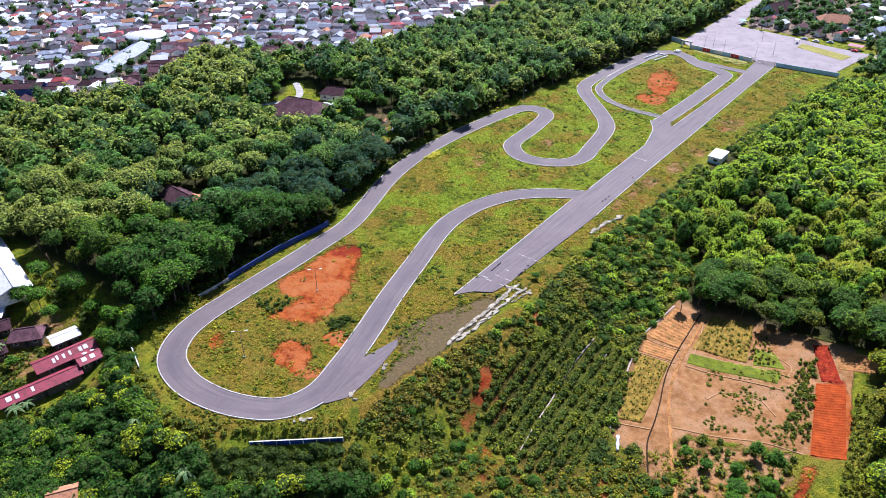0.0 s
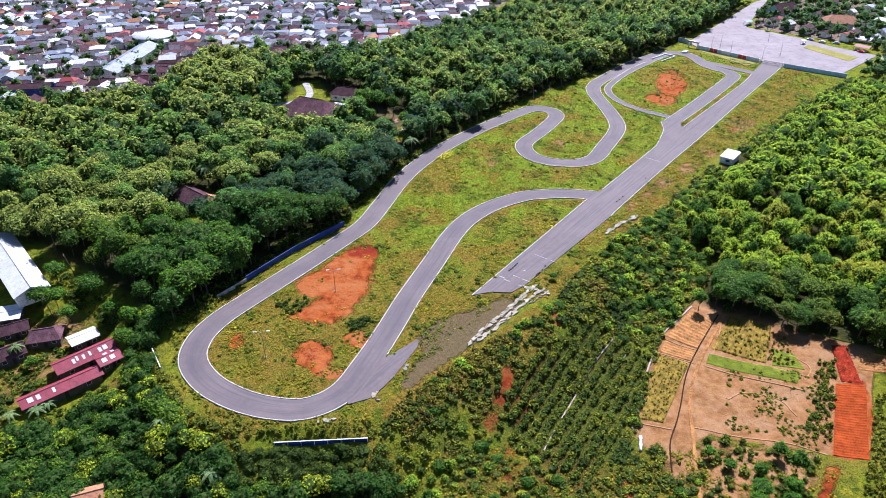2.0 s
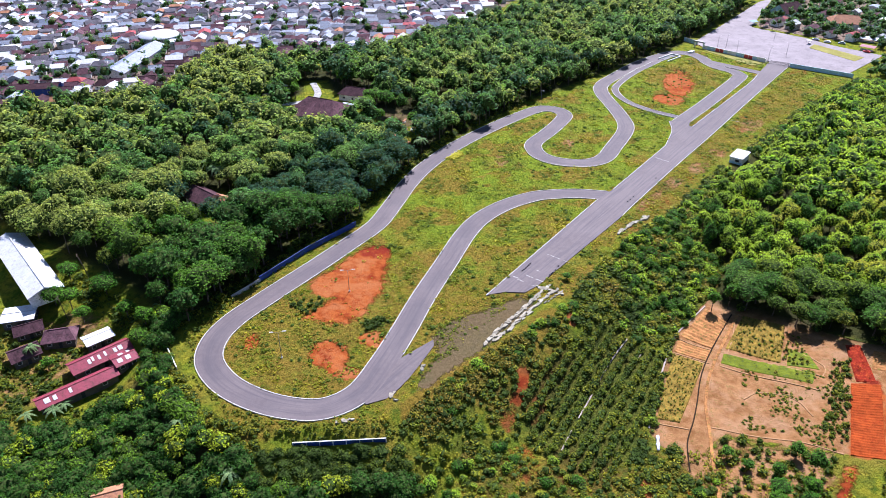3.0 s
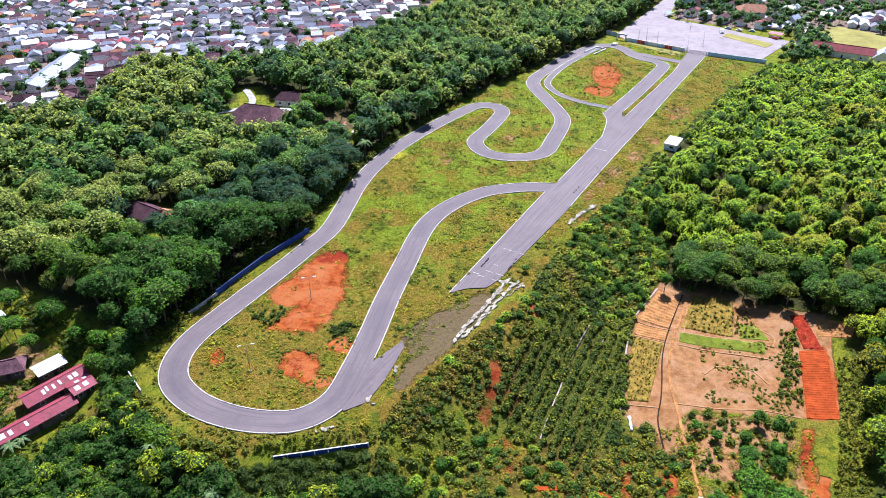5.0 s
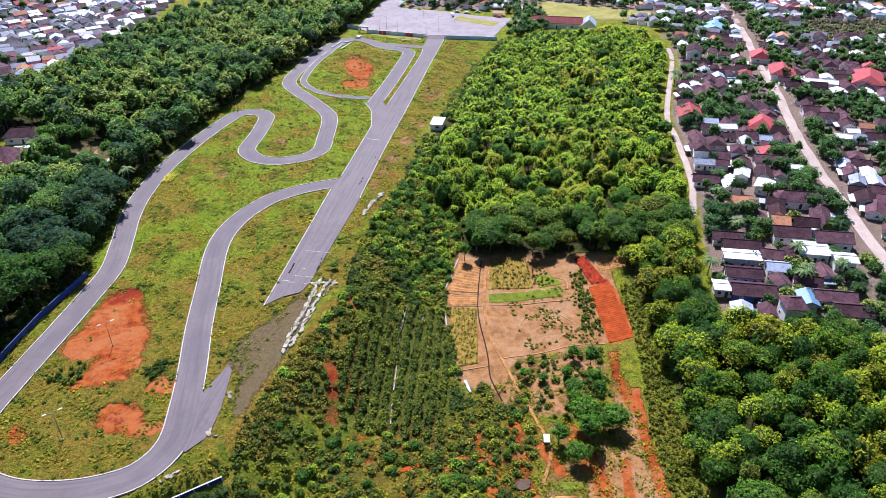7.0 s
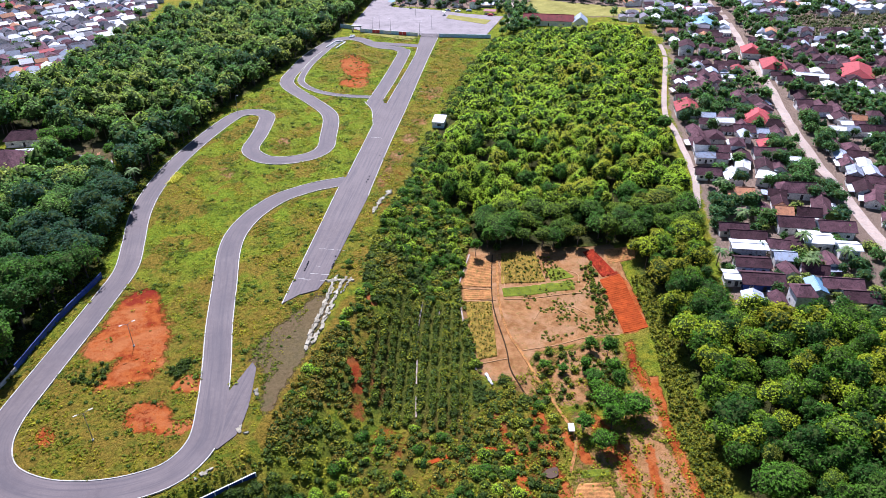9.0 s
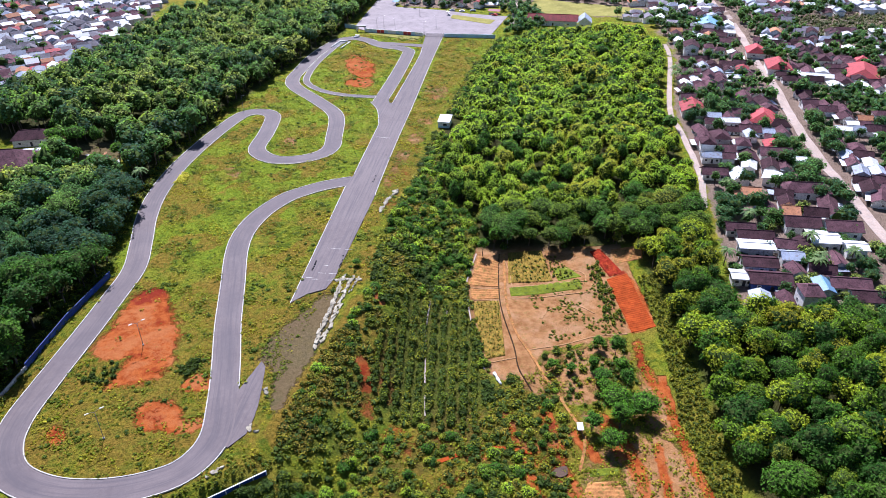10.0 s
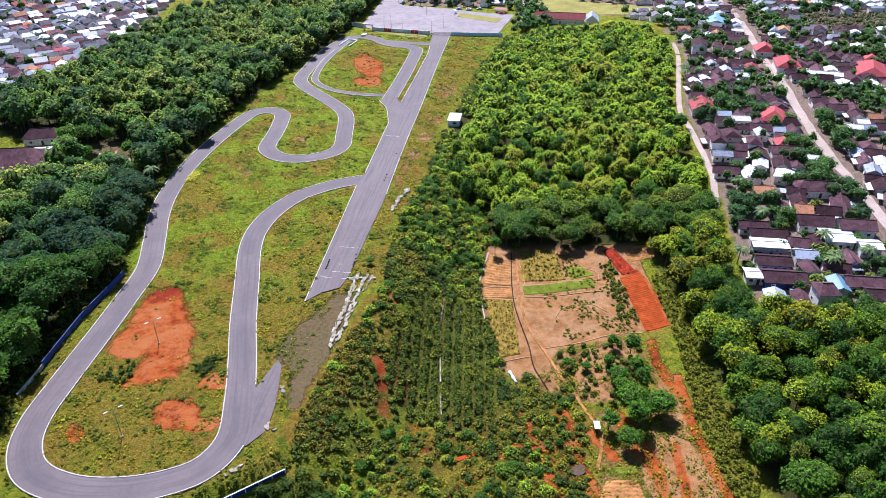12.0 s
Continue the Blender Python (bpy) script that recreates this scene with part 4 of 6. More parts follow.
    faces = [(0, 1, 5, 4), (2, 3, 4, 5), (6, 10, 11, 7), (8, 11, 10, 9), (0, 6, 7, 1), (2, 8, 9, 3)]
    if hip:
        faces += [(1, 2, 5), (3, 0, 4), (7, 11, 8), (9, 10, 6), (1, 7, 8, 2), (3, 9, 6, 0)]
    else:
        faces += [(1, 7, 11, 5), (2, 5, 11, 8), (0, 4, 10, 6), (3, 9, 10, 4)]
    return verts, faces


def gable_roof(w, d, z, rise, over, material, hip=0.0):
    return mesh("roof", *roof_shape(w, d, z, rise, over, hip), material)


def wall_shape(w, d, z, rise, gabled=True):
    verts = [(-w / 2, -d / 2, -1.0), (w / 2, -d / 2, -1.0), (w / 2, d / 2, -1.0), (-w / 2, d / 2, -1.0), (-w / 2, -d / 2, z), (w / 2, -d / 2, z), (w / 2, d / 2, z), (-w / 2, d / 2, z)]
    faces = [(0, 1, 5, 4), (2, 3, 7, 6)]
    if gabled:
        verts += [(-w / 2, 0, z + rise * 0.97), (w / 2, 0, z + rise * 0.97)]
        faces += [(1, 2, 6, 9, 5), (3, 0, 4, 8, 7)]
    else:
        faces += [(1, 2, 6, 5), (3, 0, 4, 7)]
    return verts, faces


def walls_of(w, d, z, rise, material, gabled=True):
    return mesh("wall", *wall_shape(w, d, z, rise, gabled), material)


def house(w, d, z, rise, roof, wall, hip=0.0, annex=None, label="", ridge=None):
    """A house of the village: walls, pitched roof, door, windows, and perhaps a lean-to."""
    ob = empty("house", 0, 0, -500)
    part("wall", walls_of(w, d, z, rise, wall, not hip), ob)
    top = part("roof", gable_roof(w, d, z, rise, 0.7, roof, hip), ob)
    part("ridge_cap", tube("ridge_cap", [(-w / 2 - 0.7 + hip, 0, z + rise + 0.02), (w / 2 + 0.7 - hip, 0, z + rise + 0.02)], (0.14, 0.14), ridge or roof, 5), top)
    part("door", boxes("door", [(0.4, -d / 2 - 0.03, 1.02, 0.95, 0.09, 2.05)], DARK), ob)
    for sx in (-0.3, 0.32):
        win = part("window", boxes("window", [(sx * w, -d / 2 - 0.04, 1.55, 1.3, 0.1, 1.2)], PAINT_WHITE), ob)
        part("pane", boxes("pane", [(sx * w, -d / 2 - 0.1, 1.55, 1.08, 0.03, 0.98)], DARK), win)
    for sx in (-1, 1):
        win = part("window", boxes("window", [(sx * (w / 2 + 0.04), d * 0.15, 1.6, 0.1, 1.2, 1.1)], PAINT_WHITE), ob)
        part("pane", boxes("pane", [(sx * (w / 2 + 0.1), d * 0.15, 1.6, 0.03, 1.0, 0.9)], DARK), win)
    if annex:
        ax, ay, aw, ad, mat_a = annex
        low = z * 0.82
        lean = part("lean_to_roof", mesh("lean_to_roof", [(ax - aw / 2, ay - ad / 2, low - 0.35), (ax + aw / 2, ay - ad / 2, low - 0.35), (ax + aw / 2, ay + ad / 2, low), (ax - aw / 2, ay + ad / 2, low), (ax - aw / 2, ay - ad / 2, low - 0.45), (ax + aw / 2, ay - ad / 2, low - 0.45), (ax + aw / 2, ay + ad / 2, low - 0.1), (ax - aw / 2, ay + ad / 2, low - 0.1)], [(0, 1, 2, 3), (7, 6, 5, 4), (0, 4, 5, 1), (1, 5, 6, 2), (2, 6, 7, 3), (3, 7, 4, 0)], mat_a), ob)
        for sx in (-1, 1):
            for sy in (-1, 1):
                part("post", boxes("post", [(ax + sx * (aw / 2 - 0.15), ay + sy * (ad / 2 - 0.15), (low - 0.6) / 2 - 0.2, 0.14, 0.14, low - 0.1)], CONCRETE), lean)
    return tagged(ob, label, "house", "village houses")


HOUSES = [
    house(9.0, 7.0, 3.1, 2.0, TILE_BROWN, PLASTER, 0, None, "pale plastered house with a dark brown tiled gable roof"),
    house(10.5, 7.5, 3.2, 2.1, TILE_BROWN, PLASTER, 0, (0, -5.2, 8.0, 3.2, TIN_WHITE), "brown-tiled house with a white tin lean-to in front"),
    house(9.5, 8.5, 3.3, 2.3, TILE_BROWN, PLASTER, 3.0, None, "house with a dark brown tiled hip roof"),
    house(8.0, 6.5, 3.0, 1.8, TILE_BROWN, PAINT_WHITE, 0, (5.6, 0, 3.4, 5.5, TIN_GREY), "small brown-tiled house with a grey tin side roof"),
    house(10.0, 8.5, 3.4, 2.4, TILE_RED, PAINT_WHITE, 3.4, None, "white house under a bright red tiled hip roof"),
    house(9.0, 7.5, 3.6, 1.2, TIN_WHITE, PAINT_WHITE, 0, None, "low house with a white sheet-metal roof"),
    house(8.5, 7.0, 3.4, 1.5, TIN_GREY, PLASTER, 0, None, "plastered house with a bluish grey metal roof"),
    house(8.5, 7.0, 3.1, 1.9, TILE_ORANGE, PLASTER, 0, None, "house with a weathered orange tiled gable roof"),
    house(8.0, 8.0, 6.2, 1.8, TILE_BROWN, PAINT_WHITE, 2.6, None, "two-storey white house with a brown tiled hip roof"),
]
SHARE = [0.20, 0.28, 0.11, 0.14, 0.01, 0.15, 0.05, 0.02, 0.04]
TOWN_SHARE = [0.22, 0.14, 0.14, 0.14, 0.03, 0.12, 0.14, 0.02, 0.05]
FLAT_FIELD = [(289, 430), (302, 462), (318, 474), (366, 404), (355, 387), (318, 407)]
taken = []


def street_grid(poly, heading, along, across, seed, gap=0.12):
    """House places in rows along a heading (degrees from +x), off the streets."""
    r = np.random.default_rng(seed)
    p = np.asarray(poly, float)
    mid, reach = p.mean(0), np.hypot(*(p.max(0) - p.min(0))) / 2 + 20
    c, s = math.cos(radians(heading)), math.sin(radians(heading))
    out = []
    for row, b in enumerate(np.arange(-reach, reach, across)):
        for a in np.arange(-reach, reach, along):
            x, y = mid[0] + a * c - b * s + r.uniform(-1, 1), mid[1] + a * s + b * c + r.uniform(-1, 1)
            if r.random() > gap:
                out.append((x, y, heading + (180 if row % 2 else 0) + (90 if r.random() < 0.4 else 0) + 14 * math.sin(x * 0.021) * math.sin(y * 0.017) + r.normal(0, 4)))
    out = np.array(out)
    keep = (depth_in(poly, out[:, 0], out[:, 1]) > 4) & (depth_in(FLAT_FIELD, out[:, 0], out[:, 1]) < -6) & in_view_zone(out[:, 0], out[:, 1]) & ~on_road(out[:, 0], out[:, 1], None, 4.6)
    return out[keep]


SCRUBLAND = [(394, 278), (404, 304), (424, 322), (452, 306), (500, 290), (540, 262), (470, 250), (432, 262)]
village = street_grid(KAMPUNG, 50, 7.7, 7.0, 5, 0.10)
village = village[blotch(village[:, 0], village[:, 1], 60, 205) < 0.60]
village = village[depth_in(SCRUBLAND, village[:, 0], village[:, 1]) < 2]
village = village[np.argsort(np.hypot(village[:, 0], village[:, 1]))]
town = street_grid(TOWN, 8, 8.0, 7.4, 6, 0.14)
town = town[(town[:, 1] < 730) & (town[:, 0] > -430 - 0.0 * town[:, 1])]
town = town[np.argsort(np.hypot(town[:, 0], town[:, 1]))]
north = street_grid(NORTH_TOWN, 40, 14.0, 13.0, 8, 0.5)
VILLAGE_BUILDINGS = (
    (241.9, 199.7, 40, 15, 12, 3.6, 3.4, "TILE_RED", "PAINT_WHITE", 5.0, "large house under a bright red hip roof"),
    (223.7, 225.7, 50, 12, 10, 3.4, 2.6, "TILE_RED", "PAINT_WHITE", 0.0, "house with a red tiled gable roof and white gable"),
    (315.2, 247.2, 45, 17, 12, 3.6, 3.0, "TILE_RED", "PAINT_WHITE", 4.0, "house with a faded red hip roof among trees"),
    (343.3, 215.1, 35, 24, 15, 3.8, 3.4, "TILE_RED", "PAINT_WHITE", 5.0, "large red-roofed hall among dark trees"),
    (329.0, 273.3, 45, 12, 10, 3.6, 3.0, "TILE_RED", "PLASTER", 3.0, "red-tiled house at a bend of the street"),
    (354.6, 332.9, 45, 20, 13, 4.5, 2.0, "TIN_BLUE", "PAINT_WHITE", 0.0, "broad hall with a pale bluish metal roof"),
    (297.4, 294.9, 45, 11, 8, 6.4, 1.6, "TILE_BROWN", "PAINT_WHITE", 0.0, "two-storey white house with a maroon roof"),
    (146.2, 126.1, -38, 10.5, 5, 4.4, 0.4, "TIN_WHITE", "PLASTER", 0.0, "low house with a flat white metal roof"),
    (140.9, 120.2, -38, 10, 6, 3.4, 1.2, "TILE_BROWN", "PLASTER", 0.0, "house with a low dark maroon tiled roof"),
    (136.0, 112.4, -38, 12, 7, 3.3, 1.6, "TILE_BROWN", "PAINT_BLUE", 0.0, "maroon-roofed house with blue walls at the wood's edge"),
    (130.4, 118.2, -38, 6, 4.6, 3.1, 0.4, "TIN_WHITE", "PLASTER", 0.0, "small store with a white metal roof"),
    (153.0, 138.2, -38, 9, 5, 3.2, 1.4, "TILE_BROWN", "PLASTER", 0.0, "narrow house with a maroon tiled roof"),
    (152.4, 131.6, -38, 11, 6, 3.2, 1.5, "TILE_BROWN", "PLASTER", 0.0, "house with a broad maroon tiled roof"),
    (171.6, 127.6, -38, 11, 6.5, 3.4, 2.0, "TILE_BROWN", "PLASTER", 0.0, "maroon-roofed house with a tall gable"),
    (169.0, 117.0, -38, 9, 7.5, 3.8, 0.6, "TIN_WHITE", "PAINT_WHITE", 0.0, "house with a broad white metal roof"),
    (179.5, 117.5, -38, 11, 7, 3.8, 1.8, "TILE_BROWN", "PAINT_WHITE", 0.0, "long maroon-roofed house with white walls"),
    (171.5, 107.2, -38, 6, 5, 4.0, 0.6, "TIN_WHITE", "PAINT_WHITE", 0.0, "small white house with a white roof"),
    (144.6, 99.8, 52, 6.5, 4.2, 3.4, 0.9, "TIN_BLUE", "PLASTER", 0.0, "small house with a pale blue metal roof"),
    (152.4, 96.6, -38, 11, 5.5, 3.4, 1.5, "TILE_BROWN", "PLASTER", 0.0, "long maroon-roofed house in trees"),
    (150.6, 89.4, -38, 9, 6, 3.2, 1.5, "TILE_BROWN", "PLASTER", 0.0, "maroon-roofed house beside the wood"),
    (175.5, 154.1, -38, 9, 6, 3.2, 1.4, "TILE_ORANGE", "PLASTER", 0.0, "house with an orange tiled roof"),
    (195.1, 142.9, -38, 16, 7, 3.5, 2.2, "TILE_BROWN", "PAINT_WHITE", 3.0, "long house under a rusty brown hip roof"),
    (183.9, 164.2, 52, 8, 6, 3.4, 1.8, "TIN_WHITE", "PAINT_WHITE", 0.0, "white house with a pale gable roof"),
    (193.2, 156.5, 30, 7, 5.5, 3.8, 0.5, "TIN_WHITE", "PAINT_WHITE", 0.0, "white house with a flat roof"),
    (178.6, 172.4, -38, 9, 5, 3.2, 1.6, "TILE_BROWN", "PLASTER", 0.0, "maroon-roofed house beside the narrow street"),
    (213.5, 170.9, -38, 12, 7, 3.5, 2.0, "TILE_BROWN", "PAINT_WHITE", 0.0, "large maroon-roofed house with white walls"))
HEROES = [b[:2] for b in VILLAGE_BUILDINGS] + [(280, 404), (296, 390), (276, 510), (248, 542), (-190, 414), (-226, 366), (-193, 464)]
for hx, hy in HEROES:
    village = village[np.hypot(village[:, 0] - hx, village[:, 1] - hy) > 8.0]
    town = town[np.hypot(town[:, 0] - hx, town[:, 1] - hy) > 12.5]
    north = north[np.hypot(north[:, 0] - hx, north[:, 1] - hy) > 16]
town = town[depth_in([(-206, 380), (-201, 450), (-172, 447), (-178, 378)], town[:, 0], town[:, 1]) < 0]
print("woods", count, "village", len(village), "town", len(town), "north", len(north))


def put_houses(places, share, most, seed, crowd=1.0):
    r = np.random.default_rng(seed)
    for n, (x, y, turn) in enumerate(places[:most]):
        k = r.choice(len(HOUSES), p=share)
        copy_thing(HOUSES[k], pose(x, y, ground_z(x, y), 0, 0, turn) @ Matrix.Diagonal((r.uniform(0.85, 1.15) * crowd, r.uniform(0.85, 1.15) * crowd, r.uniform(0.72, 0.92), 1)))
        taken.append((x, y))
    return places[most:]


def far_houses(name, places, seed, label, white=0.16, brown=0.5):
    """Distant houses, past counting: walls and pitched roofs joined by roof colour."""
    r = np.random.default_rng(seed)
    # The blue-grey tile carries the haze of distance in its colour.
    for key, material, chance in (("white", TIN_WHITE, white), ("brown", TILE_BROWN, brown), ("hazy", TILE_HAZED, 0.5), ("grey", TIN_GREY, 0.72), ("orange", TILE_ORANGE, 0.6), ("red", TILE_RED, 1.0)):
        pick = r.random(len(places)) < chance
        mine, places = places[pick], places[~pick] if key != "red" else places
        if not len(mine):
            continue
        rv, rf, wv, wf = [], [], [], []
        lows = height(mine[:, 0], mine[:, 1])
        for (x, y, turn), low in zip(mine, lows):
            w, d, z, rise = r.uniform(5.5, 9), r.uniform(4.8, 7), r.uniform(2.6, 5.0), r.uniform(0.7, 2.0)
            c, s = math.cos(radians(turn)), math.sin(radians(turn))
            for (sv, sf), vs, fs in ((roof_shape(w, d, z, rise, 0.6, 2.5 if r.random() < 0.3 else 0.0), rv, rf), (wall_shape(w, d, z, rise), wv, wf)):
                base = len(vs)
                vs += [(x + a * c - b * s, y + a * s + b * c, low + h) for a, b, h in sv]
                fs += [tuple(i + base for i in f) for f in sf]
        tagged(new(name + "_roofs", mesh(name, rv, rf, material)), f"crowded {key} roofs of {label}", "houses", kind="stuff")
        tagged(new(name + "_walls", mesh(name, wv, wf, PLASTER)), f"pale walls of {label}", "houses", kind="stuff")


left_over = put_houses(village, SHARE, 225, 31, 0.76)
far_houses("village_houses", left_over, 32, "the distant village")
left_over = put_houses(town, TOWN_SHARE, 70, 33, 0.8)
far_houses("town_houses", left_over, 34, "the distant town", 0.17, 0.22)
far_houses("north_houses", north, 36, "houses behind the plaza")
for ob in HOUSES:
    for o in (*ob.children_recursive, ob):
        bpy.data.objects.remove(o)

# trees between the houses
village_trees = scatter(KAMPUNG, 5.8, 71, 2.6)
thick = blotch(village_trees[:, 0], village_trees[:, 1], 60, 205)
village_trees = village_trees[(thick > 0.585) | (rng.random(len(village_trees)) < 0.24)]
GROVE = [(270, 440), (232, 398), (250, 388), (272, 404), (300, 455), (286, 468), (268, 462)]
garden = np.vstack([village_trees, scatter([(-420, 350), (-222, 350), (-160, 356), (-146, 430), (-78, 412), (-30, 460), (35, 560), (60, 720), (-420, 720)], 10.5, 72, 1.0), scatter(NORTH_TOWN, 7.6, 73, 2.0), scatter([(119, 106), (142, 86), (160, 76), (182, 100), (160, 118), (146, 132), (134, 126)], 6.5, 77, 1.0), scatter(GROVE, 6.0, 76, 3.0)])
spots_taken = np.vstack([village[:, :2], town[:, :2], north[:, :2], np.array(HEROES)])
near_house = np.array([np.min(np.hypot(spots_taken[:, 0] - x, spots_taken[:, 1] - y)) for x, y in garden])
garden = garden[(near_house > 4.0) & (depth_in(SCRUBLAND, garden[:, 0], garden[:, 1]) < 2) & (depth_in(FLAT_FIELD, garden[:, 0], garden[:, 1]) < 0)]
r = np.random.default_rng(74)
sizes, tops, tints = r.uniform(0.6, 1.4, len(garden)), r.uniform(1.8, 4.6, len(garden)), r.uniform(0, 0.42, len(garden))
low_part = (garden[:, 1] < 135) & (garden[:, 0] < 185)
tints = np.where(low_part & (r.random(len(garden)) < 0.35), 0.95, tints)
sizes, tops = np.where(low_part, sizes * 0.7, sizes), np.where(low_part, tops * 0.5, tops)
close = np.hypot(garden[:, 0], garden[:, 1]) < 330
massed("garden_trees", garden[close], sizes[close], tops[close], LIGHT_KINDS, LEAF_HAZED, tints[close], "dark green trees between the houses", "trees", 75)
massed("garden_trees_far", garden[~close], sizes[~close], tops[~close], MINI_KINDS, LEAF_HAZED, tints[~close], "dark green trees between distant houses", "trees", 78)
trunks("garden_stems", garden, np.full(len(garden), 3.0), "trunks of the garden trees")

pts = scatter(SCRUBLAND, 3.4, 141, 1.0)
r = np.random.default_rng(142)
DRY_LEAF = leafy("dry_scrub_leaves", [(0.17, 0.145, 0.105), (0.24, 0.20, 0.15), (0.13, 0.16, 0.07)], 0.4, 0.25, tint=True)
massed("dry_scrub", pts, r.uniform(0.35, 0.8, len(pts)), np.full(len(pts), 0.4), MINI_KINDS, DRY_LEAF, r.uniform(0, 1, len(pts)), "greyish leafless scrub beyond the village", "shrubs", 143)

# shrubs and weeds
BANK_SCRUB = [(-20, 132), (-9, 144), (3, 154), (27, 177), (41, 197), (53, 214), (79, 240), (107, 274), (129, 297), (175, 347), (228, 394), (240, 388), (186, 345), (140, 297), (118, 276), (92, 246), (84, 228), (88, 210), (80, 196), (62, 174), (53, 153), (44, 134), (56, 118), (47, 100), (33, 83), (20, 60), (-20, 70), (-24, 118)]
scrub = scatter(BANK_SCRUB, 1.55, 81, 0.5)
dense = ~inside(CROPS, scrub[:, 0], scrub[:, 1]) & (rng.random(len(scrub)) < 0.55 + 0.45 * smooth_step(0.35, 0.6, 0.5 + 0.5 * np.sin(scrub[:, 0] * 0.13 + 2) * np.sin(scrub[:, 1] * 0.11)))
open_grass = (scrub[:, 1] < 124) & (blotch(scrub[:, 0], scrub[:, 1], 22, 121) > 0.50) & (rng.random(len(scrub)) < 0.6)
clay = np.array([(44.6, 131.5), (44, 128.5), (43.2, 125.5), (11.5, 149), (10.5, 145.5), (8, 141.5), (6.4, 136.2), (6, 133.5), (18, 151)])
bare = np.min(np.hypot(scrub[:, None, 0] - clay[:, 0], scrub[:, None, 1] - clay[:, 1]), axis=1) < 2.2
gaps = (blotch(scrub[:, 0], scrub[:, 1], 15, 131) > 0.62) & (rng.random(len(scrub)) < 0.6) & (scrub[:, 0] < 30)
scrub = scrub[dense & ~open_grass & ~bare & ~gaps]
r = np.random.default_rng(82)
massed("scrub", scrub, r.uniform(0.75, 1.9, len(scrub)) ** 1.2 * (0.75 + 0.5 * smooth_step(165, 200, scrub[:, 1])), np.full(len(scrub), 0.25), BUSH_KINDS, SHRUB, np.clip(blotch(scrub[:, 0], scrub[:, 1], 16, 133) * 0.9 - 0.08 + r.normal(0, 0.16, len(scrub)), 0, 1.0), "tangled green scrub on the slope", "shrubs", 83, 0.72)
weeds = scatter(INFIELD, 1.02, 84, 0.4)
r = np.random.default_rng(85)
lumps = blotch(weeds[:, 0], weeds[:, 1], 14, 87)
keep = r.random(len(weeds)) < 0.38 + 0.62 * smooth_step(0.40, 0.72, lumps)
weeds, lumps = weeds[keep], lumps[keep]
bare = inside(RED_BARE, weeds[:, 0], weeds[:, 1]) | (np.hypot((weeds[:, 0] - 121) / 9, (weeds[:, 1] - 386) / 20) < 1) | (np.hypot((weeds[:, 0] - 110) / 7, (weeds[:, 1] - 362) / 7) < 1) | (np.hypot((weeds[:, 0] + 42) / 6, (weeds[:, 1] - 153) / 6) < 1)
keep = ~bare | (r.random(len(weeds)) < 0.08)
weeds, lumps = weeds[keep], lumps[keep]
massed("weeds", weeds, (0.26 + 0.9 * r.random(len(weeds)) ** 3) * (0.55 + 0.8 * lumps), np.full(len(weeds), 0.02), TUFT_KINDS, WEED, np.clip(0.95 * blotch(weeds[:, 0], weeds[:, 1], 30, 88) + r.normal(0, 0.16, len(weeds)), 0, 1), "low weeds and tufts on the infield", "grass", 86, 0.55)
rough = scatter([(-20, 125), (10, 128), (8, 114), (44, 128), (56, 126), (90, 121), (80, 100), (66, 66), (40, 64), (20, 60), (-20, 70)], 1.15, 111, 0.4)
r = np.random.default_rng(112)
rough = rough[r.random(len(rough)) < 0.25 + 0.75 * smooth_step(0.3, 0.6, blotch(rough[:, 0], rough[:, 1], 13, 113))]
massed("rough_grass", rough, 0.35 + 0.8 * r.random(len(rough)) ** 2, np.full(len(rough), 0.05), TUFT_KINDS, WEED, np.clip(r.normal(0.62, 0.22, len(rough)), 0, 1), "rough yellow-green grass on the slope", "grass", 114, 0.7)
low = scatter(INFIELD, 2.9, 105, 1.2)
r = np.random.default_rng(106)
low = low[(r.random(len(low)) < 0.04 + 0.96 * smooth_step(0.56, 0.78, blotch(low[:, 0], low[:, 1], 17, 107))) & ~inside(RED_BARE, low[:, 0], low[:, 1])]
massed("low_shrubs", low, 0.4 + 0.75 * r.random(len(low)) ** 2, np.full(len(low), 0.05), BUSH_KINDS, WEED, np.clip(r.normal(0.25, 0.25, len(low)), 0, 1), "low dark green shrubs in the grass", "shrubs", 108, 0.6)
under = scatter(LEFT_WOOD, 5.2, 91, 1.0, GLADES)
under = under[(line_distance(FOREST_EDGE, under[:, 0], under[:, 1]) < 22)]
under = np.vstack([under, scatter(RIGHT_WOOD, 9.0, 92, 1.0), scatter(EAST_WOOD, 9.0, 93, 1.0)])
r = np.random.default_rng(94)
massed("undergrowth", under, r.uniform(1.0, 2.2, len(under)), np.full(len(under), 0.6), BUSH_KINDS, SHRUB, r.uniform(0, 0.5, len(under)), "dark green undergrowth at the wood's edge", "shrubs", 95)
big = scatter(BANK_SCRUB, 4.2, 97, 1.5)
big = big[~inside(CROPS, big[:, 0], big[:, 1]) & (blotch(big[:, 0], big[:, 1], 20, 98) > 0.48)]
big = big[((big[:, 1] < 119) | (big[:, 0] > -12)) & (np.min(np.hypot(big[:, None, 0] - clay[:, 0], big[:, None, 1] - clay[:, 1]), axis=1) > 4.5)]
r = np.random.default_rng(99)
massed("tall_scrub", big, r.uniform(0.22, 0.55, len(big)), np.full(len(big), 0.5), SHRUB_KINDS, LEAF_STUFF, r.uniform(0, 1, len(big)), "tall leafy shrubs on the slope", "shrubs", 100)
# rows of a bushy crop
c, s = math.cos(radians(57.5)), math.sin(radians(57.5))
rows = []
